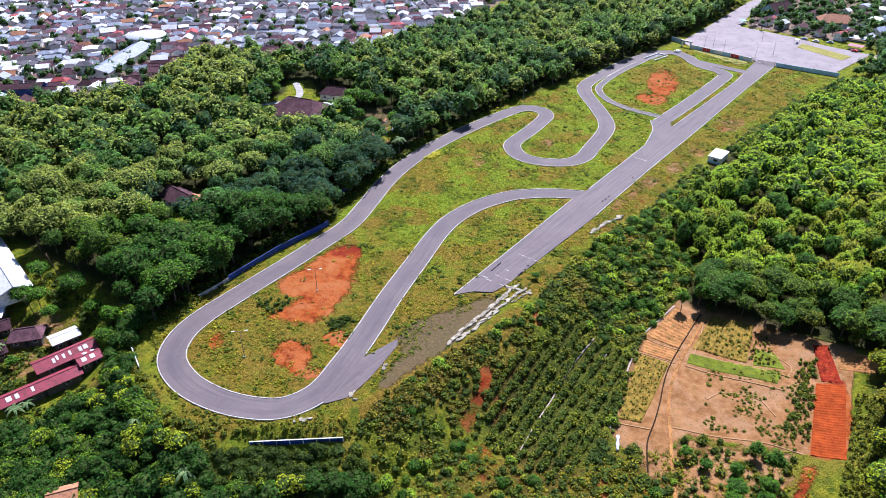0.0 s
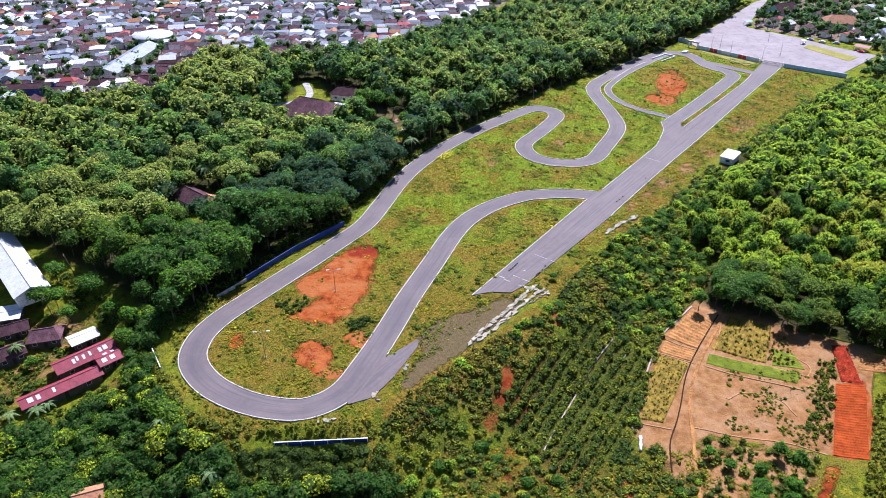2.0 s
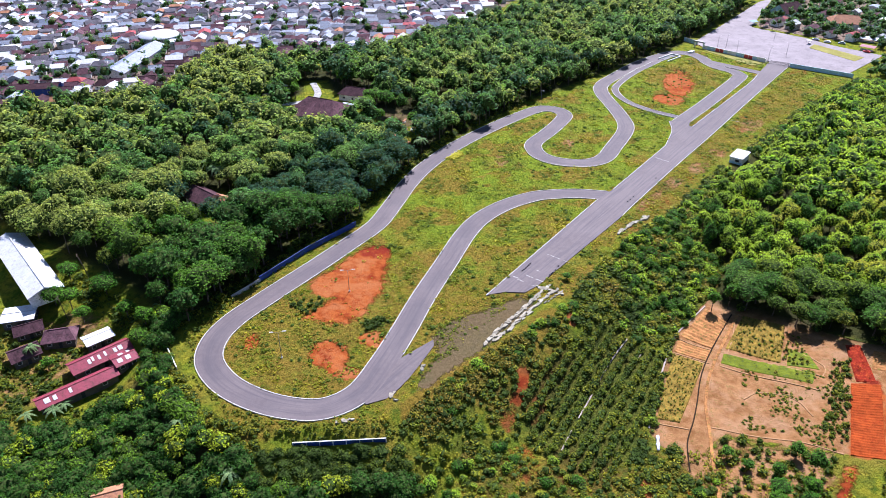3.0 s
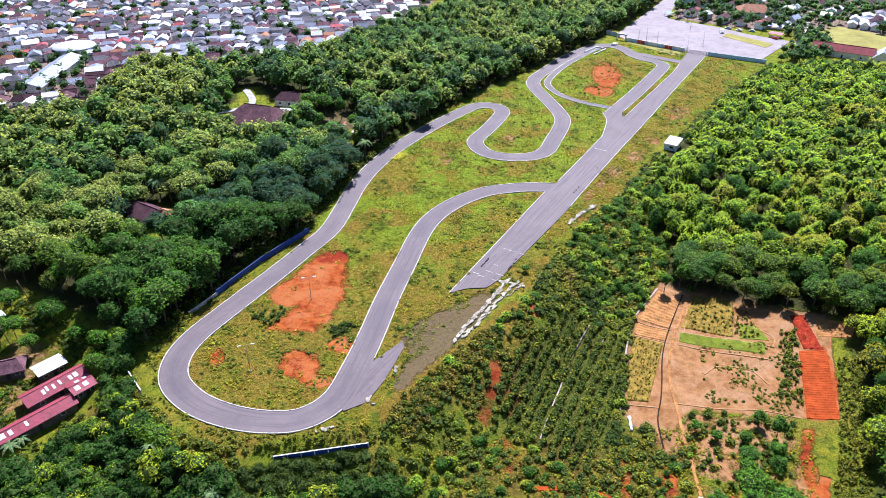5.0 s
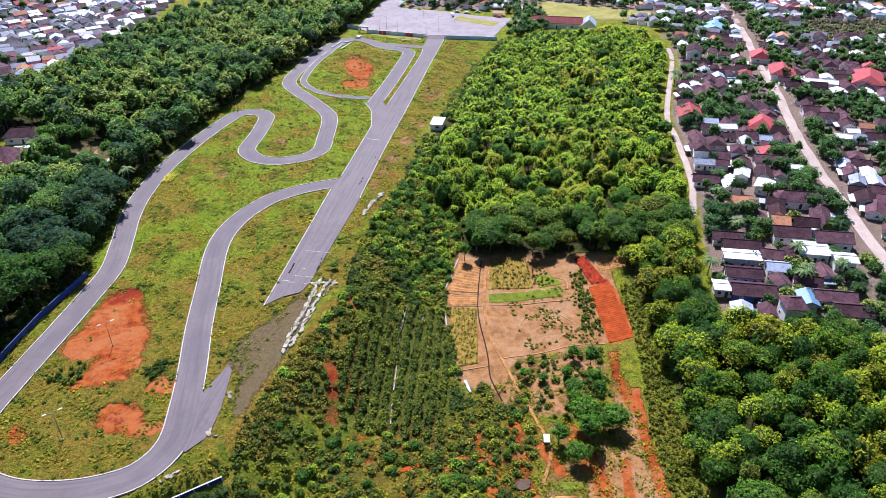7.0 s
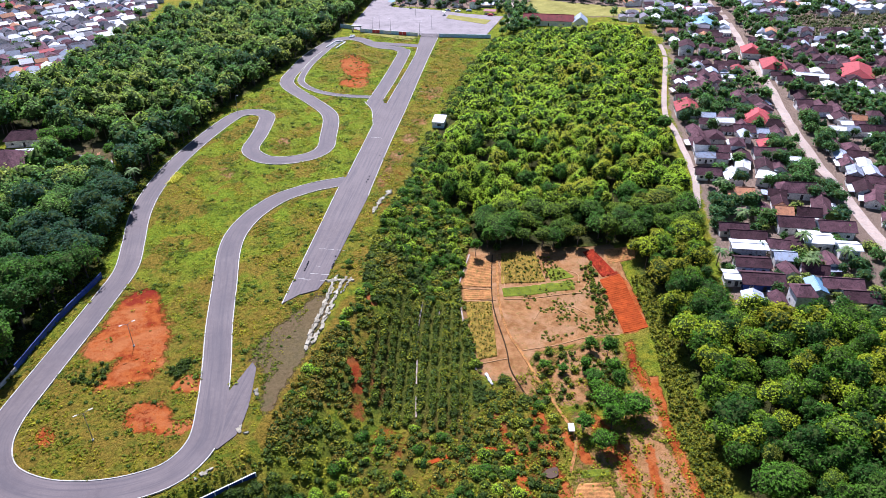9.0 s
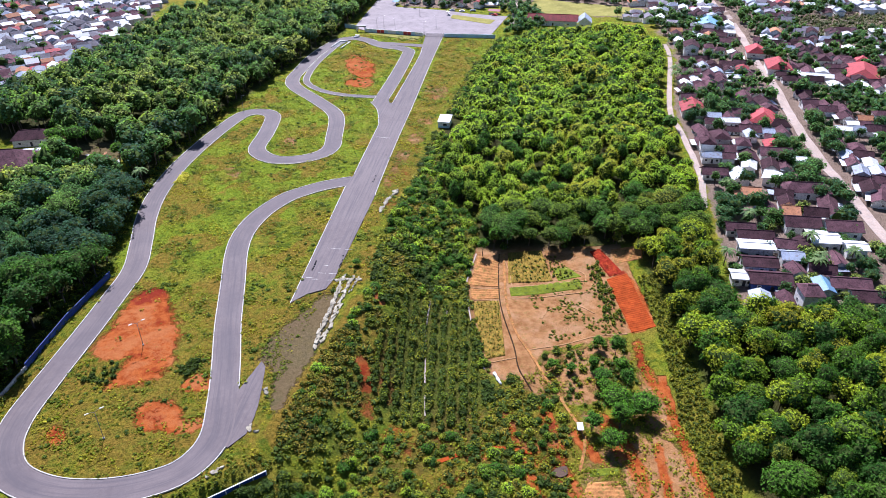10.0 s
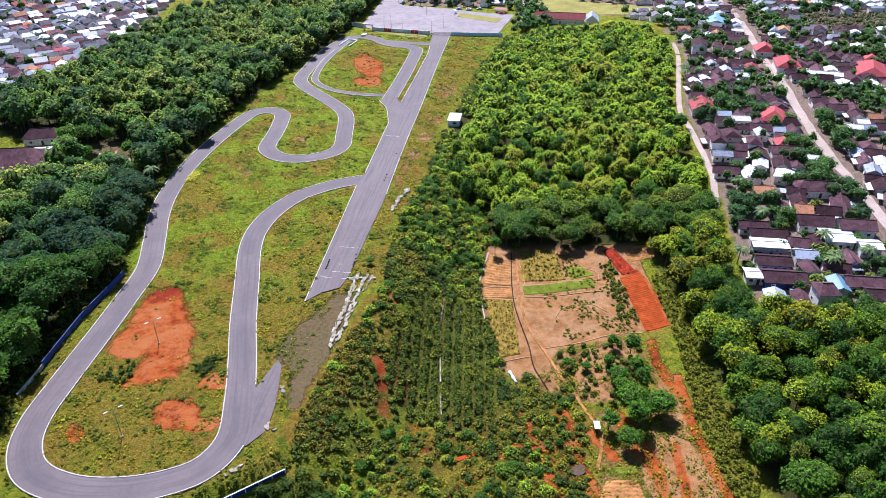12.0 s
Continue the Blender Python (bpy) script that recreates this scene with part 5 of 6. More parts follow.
for a in np.arange(-45, 45, 0.8):
    for b in np.arange(-32, 32, 3.1):
        rows.append((29 + a * c - b * s + rng.normal(0, 0.24), 143 + a * s + b * c + rng.normal(0, 0.25)))
rows = np.array(rows)
rows = rows[inside(CROPS, rows[:, 0], rows[:, 1])]
r = np.random.default_rng(87)
massed("crop_rows", rows, r.uniform(0.75, 1.5, len(rows)), np.full(len(rows), 0.3), BUSH_KINDS, SHRUB, r.uniform(0, 0.6, len(rows)), "rows of bushy green crop on the slope", "crop", 88)


# ---- single buildings ----
# Yard and shed walls, coloured dark for the shade they stand in.
SHADED_WALL = plain("shaded_wall", (0.13, 0.105, 0.085), 0.9, 3.0, 0.5, 0.5, spread=0.2)


def placed(ob, x, y, turn, z=None, label="", category="", group=""):
    ob.matrix_basis = pose(x, y, ground_z(x, y) if z is None else z, 0, 0, turn)
    return tagged(ob, label, category, group)


def building(x, y, turn, w, d, z, rise, roof, wall, hip=0.0, label="", category="house", base=None):
    return placed(house(w, d, z, rise, roof, wall, hip, None, label), x, y, turn, base, label, category, "single buildings")


ROOFS = {"TILE_RED": TILE_RED, "TILE_BROWN": TILE_BROWN, "TILE_ORANGE": TILE_ORANGE, "TIN_WHITE": TIN_WHITE, "TIN_BLUE": TIN_BLUE}
WALLS = {"PAINT_WHITE": PAINT_WHITE, "PAINT_BLUE": PAINT_BLUE, "PLASTER": PLASTER}
for x, y, turn, w, d, z, rise, roof, wall, hip, label in VILLAGE_BUILDINGS:
    building(x, y, turn, w, d, z, rise, ROOFS[roof], WALLS[wall], hip, label)
building(279.5, 404.5, -41, 34, 9, 4.2, 3.0, TILE_RED, PAINT_WHITE, 0.0, "long school building with a dull red roof", "school")
building(296, 390, 50, 13, 9, 4.0, 3.5, TIN_GREY, PAINT_WHITE, 0.0, "white building with a pale grey pitched roof", "hall")
building(276, 510, -15, 22, 16, 4.5, 4.0, TILE_ORANGE, PAINT_WHITE, 5.0, "large house with a mottled pinkish tiled roof")
building(248, 543, 30, 20, 14, 4.5, 5.0, TILE_BROWN, PAINT_PALE, 0.0, "tall gabled house with pale blue gable walls")
building(-190, 414, 85, 56, 13, 4.5, 2.2, TIN_GREY, PAINT_WHITE, 0.0, "long factory shed with a grey metal roof", "factory")
building(-226, 366, 10, 24, 9, 4.0, 1.2, TILE_BROWN, PAINT_BLUE, 0.0, "long building with blue walls at the town's edge", "workshop")
building(-68, 322, -25, 26, 20, 4.0, 5.5, TILE_BROWN, PAINT_WHITE, 7.0, "large villa with a broad weathered brown hip roof", "villa")
building(-54, 345, -20, 14, 9, 3.6, 2.4, TILE_BROWN, PLASTER, 3.0, "annex with a dark tiled roof behind the villa", "annex")
building(-56, 330, -20, 6, 4, 3.0, 0.3, TIN_WHITE, PAINT_WHITE, 0.0, "small flat-roofed white porch beside the villa", "porch")
building(-53, 318, -20, 5, 5, 3.0, 0.3, TIN_WHITE, PAINT_WHITE, 0.0, "small flat-roofed white porch beside the villa", "porch")
building(-102, 243, -40, 12, 9, 3.6, 2.6, TILE_BROWN, PAINT_WHITE, 0.0, "old house with a brown roof hidden in the wood")
building(-93, 239, -40, 9, 7, 3.2, 2.0, TILE_ORANGE, PLASTER, 0.0, "wing with an orange tiled roof hidden in the wood")
building(-110, 158.9, 43.5, 16, 5.4, 3.2, 1.3, TIN_MAROON, SHADED_WALL, 0.0, "long shed with a rusty maroon metal roof", "shed")
building(-111.2, 146.4, 41.8, 20, 4.4, 3.0, 1.0, TIN_MAROON, SHADED_WALL, 0.0, "long narrow shed with a maroon metal roof", "shed")
building(-102.2, 157.0, 43.5, 5.4, 5.0, 2.9, 0.7, TIN_MAROON, SHADED_WALL, 0.0, "small shed with patched maroon and pale sheets", "shed")
building(-114.4, 167.9, 42, 7, 4.6, 3.2, 0.6, TIN_WHITE, SHADED_WALL, 0.0, "small shed with a white metal roof", "shed")
building(-125.8, 168.4, 15, 8.5, 6, 2.9, 1.8, TILE_BROWN, SHADED_WALL, 2.0, "small house with a dark tiled hip roof")
building(-132.6, 160.5, 40, 7, 6, 2.9, 1.6, TILE_BROWN, SHADED_WALL, 0.0, "small house with a dark tiled roof")
building(-150, 200, -49, 44, 9.5, 3.4, 1.8, TIN_WHITE, PLASTER, 0.0, "big warehouse with a whitish metal roof", "warehouse")
building(-142.5, 178, 15, 8.5, 7, 3.4, 0.4, TIN_WHITE, SHADED_WALL, 0.0, "low store with a white metal roof", "shed")
building(-88.8, 110.4, 20, 5.5, 4.5, 3.0, 1.0, TILE_ORANGE, PLASTER, 0.0, "small hut with an orange-red roof in the thicket", "hut")
building(-137, 172, 30, 7, 5, 3.0, 1.4, TILE_BROWN, SHADED_WALL, 0.0, "small brown-roofed house beside the yard")


def roof_sheets(spots, x, y, turn, base, slope):
    """Odd pale sheets patched onto a roof."""
    for n, (u, v, w) in enumerate(spots):
        ob = new("roof_sheet", boxes("roof_sheet", [(0, 0, 0, w, 1.5, 0.05)], TIN_WHITE))
        ob.matrix_basis = pose(x, y, base, 0, 0, turn) @ pose(u, v, slope[0] - abs(v) * slope[1] + 0.08, -math.copysign(math.degrees(math.atan(slope[1])), v), 0, 0)
        tagged(ob, "pale replacement sheet lying on the maroon roof", "roof sheet", "roof sheets")


zb = ground_z(-110, 158.9)
roof_sheets([(5.5, -1.4, 1.2), (4.0, -1.5, 0.9), (1.2, -1.3, 0.6), (-0.6, -1.5, 0.7), (-2.3, -1.2, 0.6), (-3.4, -1.6, 0.8)], -110, 158.9, 43.5, zb, (4.5, 0.48))
roof_sheets([(-8.0, -1.2, 1.4), (-6.0, -1.3, 1.0), (-2.0, -1.2, 0.7)], -111.2, 146.4, 41.8, ground_z(-111.2, 146.4), (4.0, 0.45))
roof_sheets([(-1.5, -1.4, 1.3), (0.8, -1.4, 1.3), (-0.4, 1.2, 1.2), (1.7, 1.2, 0.9)], -102.2, 157.0, 43.5, ground_z(-102.2, 157), (3.6, 0.28))


def hut():
    """The white control hut beside the straight."""
    ob = empty("track_hut")
    part("wall", boxes("wall", [(0, 0, 1.2, 5.4, 8.4, 3.0)], PAINT_WHITE), ob)
    band = part("dado", boxes("dado", [(0, -4.22, 0.5, 5.42, 0.05, 1.0), (-2.72, 0, 0.5, 0.05, 8.42, 1.0)], PAINT_PALE), ob, "pale blue painted dado")
    part("roof", mesh("roof", [(-3.0, -4.4, 2.95), (3.0, -4.4, 2.95), (3.0, 4.6, 3.45), (-3.0, 4.6, 3.45), (-3.0, -4.4, 2.8), (3.0, -4.4, 2.8), (3.0, 4.6, 3.3), (-3.0, 4.6, 3.3)], [(0, 1, 2, 3), (7, 6, 5, 4), (0, 4, 5, 1), (1, 5, 6, 2), (2, 6, 7, 3), (3, 7, 4, 0)], TIN_WHITE), ob, "white sheet-metal roof")
    win = part("window", boxes("window", [(0.6, -4.26, 1.6, 1.8, 0.06, 1.0)], METAL), ob)
    part("pane", boxes("pane", [(0.6, -4.3, 1.6, 1.6, 0.03, 0.8)], DARK), win)
    part("door", boxes("door", [(-2.76, 2.2, 1.05, 0.08, 0.95, 2.1)], METAL), ob)
    part("step", boxes("step", [(-3.3, 2.2, 0.1, 1.0, 1.6, 0.25)], CONCRETE, 0.03), ob)
    return placed(ob, 118.6, 283.2, -40, 0.05, "small white hut with a flat white metal roof", "hut")


hut()


def panel_wall(x0, y0, x1, y1, top, base, colours, label, length=3.0, cap=None, name="boundary_wall"):
    """A wall of panels between posts, with a coping."""
    run = math.hypot(x1 - x0, y1 - y0)
    n = max(1, round(run / length))
    ob = empty(name, x0, y0, base, math.degrees(math.atan2(y1 - y0, x1 - x0)))
    w = run / n
    shared = {}
    for k in range(n):
        m = colours[k % len(colours)]
        if m not in shared:
            shared[m] = boxes("panel", [(w / 2, 0, top / 2 - 0.3, w - 0.16, 0.12, top + 0.6)], m)
        part("panel", shared[m], ob).location = (k * w, 0, 0)
    post = boxes("post", [(0, 0, top / 2 - 0.25, 0.2, 0.22, top + 0.7)], cap or CONCRETE)
    for k in range(n + 1):
        part("post", post, ob).location = (k * w, 0, 0)
    part("coping", boxes("coping", [(run / 2, 0, top + 0.06, run + 0.2, 0.26, 0.12)], cap or CONCRETE), ob)
    return tagged(ob, label, "wall", "walls")


blue = [PAINT_BLUE]
for a, b in (((-42.8, 227.2), (-57.9, 209)), ((-57.9, 209), (-70.1, 191))):
    panel_wall(*a, *b, 2.0, 0, blue, "weathered blue concrete wall along the wood's edge", 3.0, PAINT_BLUE)
panel_wall(-70.1, 191, -77, 181.5, 1.2, 0, [CONCRETE], "low grey concrete wall half lost in weeds", 2.6)
panel_wall(-38.5, 256.9, -44, 249, 1.8, 0, blue, "short blue wall at the wood's edge", 2.6)
panel_wall(-47.8, 122.7, -25.2, 124.0, 1.7, -2.9, blue, "blue wall with a white coping below the bend", 3.2, PAINT_WHITE)
panel_wall(-84, 149, -89, 157, 0.7, ground_z(-87, 153) + 0.3, [PAINT_WHITE], "low white concrete wall in the bushes", 3.0, PAINT_WHITE)
panel_wall(151.4, 475.3, 157.5, 466, 2.6, 0, [PAINT_PALE], "pale blue plaza wall beside the gate", 3.0)
panel_wall(158.5, 456.5, 186.6, 426.5, 2.3, 0, [PAINT_WHITE, PAINT_PALE, PAINT_PALE, PAINT_RED, PAINT_RED, PAINT_PALE, PAINT_WHITE], "plaza wall painted in pale blue, white and red panels", 2.8, PAINT_WHITE)
panel_wall(197.6, 417, 225, 396.5, 2.2, 0, [PAINT_PALE], "long pale blue wall closing the plaza", 3.2, PAINT_PALE)


def sliding_gate(x0, y0, x1, y1):
    run = math.hypot(x1 - x0, y1 - y0)
    ob = empty("track_gate", x0, y0, 0, math.degrees(math.atan2(y1 - y0, x1 - x0)))
    for h in (0.35, 1.2, 2.0):
        part("rail", boxes("rail", [(run / 2, 0, h, run, 0.09, 0.09)], METAL), ob)
    bar = boxes("bar", [(0, 0, 1.15, 0.06, 0.06, 1.8)], METAL)
    for k in range(29):
        part("bar", bar, ob).location = (run * k / 28, 0, 0)
    for k in (0, 1):
        part("gate_post", boxes("gate_post", [(run * k, 0, 1.2, 0.35, 0.35, 2.6)], PAINT_WHITE), ob)
    return tagged(ob, "closed brown metal barred gate across the straight", "gate")


sliding_gate(187.2, 425.9, 197.0, 417.5)


def gantry():
    ob = empty("gate_house", 156.5, 459.5, 0.05, -45)
    for sx in (-3, 3):
        part("pillar", boxes("pillar", [(sx, 0, 1.7, 0.7, 0.8, 3.5)], PAINT_WHITE, 0.04), ob)
    part("beam", boxes("beam", [(0, 0, 3.7, 7.6, 1.3, 0.7)], METAL, 0.05), ob, "dark overhead beam")
    part("barrier", boxes("barrier", [(0, 0, 1.0, 5.4, 0.12, 0.14)], PAINT_RED), ob)
    return tagged(ob, "dark entrance gantry on white pillars", "gantry")


gantry()
for x, y, t in ((149, 449.5, -40), (147.2, 447.3, -10)):
    ob = new("concrete_block", boxes("concrete_block", [(0, 0, 0.5, 3.2, 1.1, 1.1)], PAINT_WHITE, 0.06))
    placed(ob, x, y, t, 0.0, "white concrete barrier block beside the entrance", "barrier", "barriers")


def lamp_post(x, y, tall=8.0, turn=0.0, z=0.0):
    ob = empty("street_lamp")
    part("pole", tube("pole", [(0, 0, -0.3), (0, 0, tall * 0.6), (0, 0, tall)], (0.11, 0.08, 0.05), METAL, 6), ob)
    part("arm", tube("arm", [(0, 0, tall - 0.2), (0.7, 0, tall + 0.25), (1.5, 0, tall + 0.3)], (0.05, 0.04, 0.04), METAL, 5), ob)
    part("lamp_head", boxes("lamp_head", [(1.7, 0, tall + 0.28, 0.7, 0.25, 0.14)], PAINT_WHITE, 0.03), ob)
    part("base", boxes("base", [(0, 0, 0.15, 0.5, 0.5, 0.4)], CONCRETE, 0.03), ob)
    return placed(ob, x, y, turn, z, "thin grey street lamp on the paving", "street lamp", "street lamps")


for x, y, t in ((167.2, 456.2, 0), (173.8, 458.7, 40), (176.5, 447.1, 90), (189.6, 429.7, 20), (212, 476, 10), (205, 440, 100), (40.9, 353.6, -60)):
    lamp_post(x, y, 8.0, t)


def underpass():
    """A culvert mouth under the circuit, with a pale rim."""
    ob = empty("culvert", 131.2, 436.5, 0.09, 42)
    part("rim", boxes("rim", [(0, 3.4, 0.35, 15, 0.5, 0.7), (0, -3.4, 0.3, 15, 0.5, 0.6), (7.3, 0, 0.35, 0.5, 6.5, 0.7)], PAINT_WHITE, 0.04), ob, "white concrete rim")
    # No hole is cut; a thin dark slab paints the shade inside it.
    part("pit", boxes("pit", [(0.6, 1.2, 0.04, 13, 3.8, 0.06)], DARK), ob, "flat dark slab for the shade in the opening")
    return tagged(ob, "culvert mouth with a white rim and flat dark slab for the shade in the opening", "culvert")


underpass()

# lawn and kerb on the plaza, sports field, far field
slab("lawn_plaza", [(227.3, 457.7), (234.3, 465.5), (251.8, 435.5), (242.1, 428)], GRASS_CUT, 0.2, "small lawn with a pale kerb on the plaza", "lawn", 0.4)
slab("lawn_gate", [(163, 454.5), (158, 452.5), (176, 421), (186, 424)], GRASS_CUT, 0.12, "strip of grass below the painted wall", "lawn", 0.4)
z_field = float(height(*np.array(FLAT_FIELD, float).T).max())
slab("field_sports", FLAT_FIELD, GRASS_CUT, z_field + 0.1, "yellowish mown sports field", "field", 1.5)
slab("field_far", [(500, 322), (540, 352), (600, 330), (530, 300)], GRASS_CUT, 3.4, "distant yellow field", "field", 1.5)
for a, b in (((226.6, 458.2), (234.2, 466.4)), ((226.6, 457.5), (242.1, 427.2)), ((242.1, 427.2), (252.6, 435))):
    kerb(spline([a, b], 2), 99, "white concrete kerb round the lawn")


def car(x, y, turn, paint, label):
    ob = empty("car")
    body = bmesh.new()
    prof = [(-2.1, 0.35), (-2.15, 0.8), (-1.2, 0.95), (-0.7, 1.45), (0.9, 1.48), (1.5, 0.98), (2.05, 0.85), (2.1, 0.35)]
    rings = []
    for sy, f in ((-0.85, 0.93), (-0.75, 1.0), (0.75, 1.0), (0.85, 0.93)):
        rings.append([body.verts.new((px, sy * (0.82 if pz > 1.2 else 1), pz * f)) for px, pz in prof])
    for a, b in zip(rings, rings[1:]):
        for k in range(len(prof)):
            j = (k + 1) % len(prof)
            body.faces.new((a[k], a[j], b[j], b[k]))
    body.faces.new(rings[0][::-1])
    body.faces.new(rings[-1])
    bmesh.ops.recalc_face_normals(body, faces=body.faces)
    data = bpy.data.meshes.new("body")
    body.to_mesh(data)
    body.free()
    data.materials.append(paint)
    part("body", data, ob)
    part("window", boxes("window", [(0.1, 0, 1.22, 1.9, 1.55, 0.34)], DARK), ob)
    for sx in (-1.3, 1.3):
        for sy in (-0.8, 0.8):
            w = tube("wheel", [(0, -0.1, 0), (0, 0.1, 0)], (0.32, 0.32), DARK, 10)
            part("wheel", w, ob).location = (sx, sy, 0.32)
    return placed(ob, x, y, turn, 0.1 if inside(PLAZA, np.array([x]), np.array([y]))[0] else None, label, "car", "parked cars")


for x, y, t, p, lab in ((245, 470, -40, PAINT_WHITE, "white parked car by the plaza"), (253, 467, -35, TIN_GREY, "grey parked car by the plaza"), (259, 447, -50, PAINT_RED, "red parked car by the plaza"), (240, 476, -40, TIN_GREY, "grey parked car by the plaza")):
    car(x, y, t, p, lab)


def stall(x, y, turn, w, d, roof, label):
    ob = empty("stall")
    part("roof", mesh("roof", [(-w / 2, -d / 2, 2.3), (w / 2, -d / 2, 2.3), (w / 2, d / 2, 2.8), (-w / 2, d / 2, 2.8), (-w / 2, -d / 2, 2.2), (w / 2, -d / 2, 2.2), (w / 2, d / 2, 2.7), (-w / 2, d / 2, 2.7)], [(0, 1, 2, 3), (7, 6, 5, 4), (0, 4, 5, 1), (1, 5, 6, 2), (2, 6, 7, 3), (3, 7, 4, 0)], roof), ob)
    post = boxes("post", [(0, 0, 1.0, 0.1, 0.1, 2.5)], METAL)
    for sx in (-1, 1):
        for sy in (-1, 1):
            part("post", post, ob).location = (sx * (w / 2 - 0.2), sy * (d / 2 - 0.2), 0)
    part("counter", boxes("counter", [(0, -d * 0.2, 0.45, w * 0.8, 0.6, 0.9)], PLASTER), ob)
    return placed(ob, x, y, turn, None, label, "stall", "stalls")


for x, y, t, w, d, m, lab in ((262, 452, -45, 9, 5, TIN_MAROON, "stall with a maroon roof beside the plaza"), (272, 472, -40, 12, 6, TIN_WHITE, "open shelter with a white metal roof"), (284, 494, -30, 13, 7, TIN_WHITE, "open shelter with a white metal roof"), (231, 467, 40, 3, 2.4, TIN_WHITE, "small white kiosk on the lawn"), (214, 518, 30, 6, 4, TIN_BLUE, "small stall with a bluish roof"), (220, 512, 30, 5, 4, TILE_BROWN, "small stall with a brown roof")):
    stall(x, y, t, w, d, m, lab)


def drum(x, y):
    ob = empty("round_hall")
    part("wall", tube("wall", [(0, 0, -1), (0, 0, 5)], (11, 11), PAINT_WHITE, 24), ob)
    part("roof", tube("roof", [(0, 0, 5), (0, 0, 5.5), (0, 0, 6.6), (0, 0, 7.2)], (12.5, 12.3, 4, 1.0), TIN_WHITE, 24), ob)
    return placed(ob, x, y, 0, None, "round white hall with a low conical roof", "hall")


drum(-193, 464)

# ---- the farm plots ----
def plot(corners, rows, high, material, label, along=True, cell=0.34, lift=0.10):
    """A four-sided plot draped on the land, with ridges and furrows."""
    a, b, c, d = (np.array(p, float) for p in corners)
    nu, nv = int(max(np.hypot(*(b - a)), np.hypot(*(c - d))) / cell) + 2, int(max(np.hypot(*(d - a)), np.hypot(*(c - b))) / cell) + 2
    u, v = [m.ravel() for m in np.meshgrid(np.linspace(0, 1, nu), np.linspace(0, 1, nv))]
    p = np.outer((1 - u) * (1 - v), a) + np.outer(u * (1 - v), b) + np.outer(u * v, c) + np.outer((1 - u) * v, d)
    w = v if along else u
    edge = (np.minimum(np.minimum(u, 1 - u) * nu, np.minimum(v, 1 - v) * nv) > 0.5)
    bump = high * (0.5 + 0.5 * np.sin(w * rows * TAU)) * (0.75 + 0.5 * np.sin(p[:, 0] * 1.9) * np.sin(p[:, 1] * 1.7))
    z = height(p[:, 0], p[:, 1]) + lift + bump * edge - 0.3 * ~edge
    k = (np.arange(nv - 1)[:, None] * nu + np.arange(nu - 1)[None]).ravel()
    data = bulk("field_plot", np.column_stack([p, z]), np.stack([k, k + 1, k + nu + 1, k + nu], 1), material)
    return tagged(new("field_plot", data), label, "field", kind="structure")


plot([(62.3, 173), (70.5, 167), (80, 180), (75, 187)], 11, 0.25, TAN_EARTH, "tan plot with low ridges")
plot([(58.6, 165.6), (66.8, 160.6), (70.2, 166.2), (61.6, 171.4)], 5, 0.28, TAN_EARTH, "tan plot with fresh ridges")
plot([(46, 138), (51.8, 136), (66, 160), (57.8, 164.8)], 12, 0.45, CROP_DRY, "plot of yellowing crop in rows", False)
plot([(74.2, 166.6), (88.4, 159.6), (97.4, 178), (85.8, 183.4)], 13, 0.5, CROP_DRY, "plot of dry maize-like crop in rows", False)
plot([(70.6, 160.2), (93.6, 150.4), (97, 155.6), (73, 164.6)], 9, 0.12, CROP, "strip of green seedlings")
plot([(89.4, 158.6), (98.8, 156.8), (98.4, 164.8), (93.6, 167)], 6, 0.12, CROP, "square of green seedlings")
plot([(91.3, 124.6), (98.8, 121.6), (111.4, 148.6), (104.4, 151)], 30, 0.17, RED_EARTH, "bright red ploughed plot with fine ridges", True, 0.24)
plot([(106, 151), (111, 149.5), (114.6, 166), (110.4, 167)], 3, 0.3, CLAY_DARK, "dark red track of dug earth", False)
plot([(112, 155), (119.5, 149.5), (124.5, 155.5), (116.5, 163)], 8, 0.2, TAN_EARTH, "small pinkish ridged plot by the wood")
plot([(43, 88.3), (50.2, 84.9), (51.6, 87.1), (45.2, 90.4)], 4, 0.2, CROP, "garden bed with green seedlings and raised edges")
plot([(36.2, 84), (46.2, 77.8), (48.8, 83.8), (42.1, 87.4)], 5, 0.22, TAN_EARTH, "tan garden bed with raised edges")
plot([(30, 79.5), (42, 72), (45.6, 76.4), (35.4, 82.8)], 4, 0.16, TAN_EARTH, "tan garden bed on the slope")

DITCH = [(82.4, 184), (75, 173.6), (68.6, 164), (64.5, 157), (61.6, 151), (58.8, 144), (55.4, 136.5), (51.6, 129), (49.6, 120)]
WET = plain("wet_earth", (0.030, 0.019, 0.010), 0.95)
roads_kept = len(ROADS)
ribbon("ditch", spline(DITCH, 1.5), 0.36, WET, 0.2, "narrow dark irrigation ditch between plots", "ditch")
ribbon("path_field", spline([(84, 183.4), (72, 165.3), (67.6, 158), (63.9, 151.1), (60.4, 141.6), (58.5, 133), (56.5, 124), (54, 112), (50.5, 99), (42.5, 91)], 1.5), 0.8, TAN_EARTH, 0.16, "trodden tan footpath beside the ditch", "path")
ribbon("path_hedge", spline([(75, 188), (62.4, 174.6), (57, 165.4), (53.2, 158), (48.6, 147.6), (43.2, 134.7)], 1.5), 0.45, STREET, 0.24, "pale narrow bank edging the plots", "path")
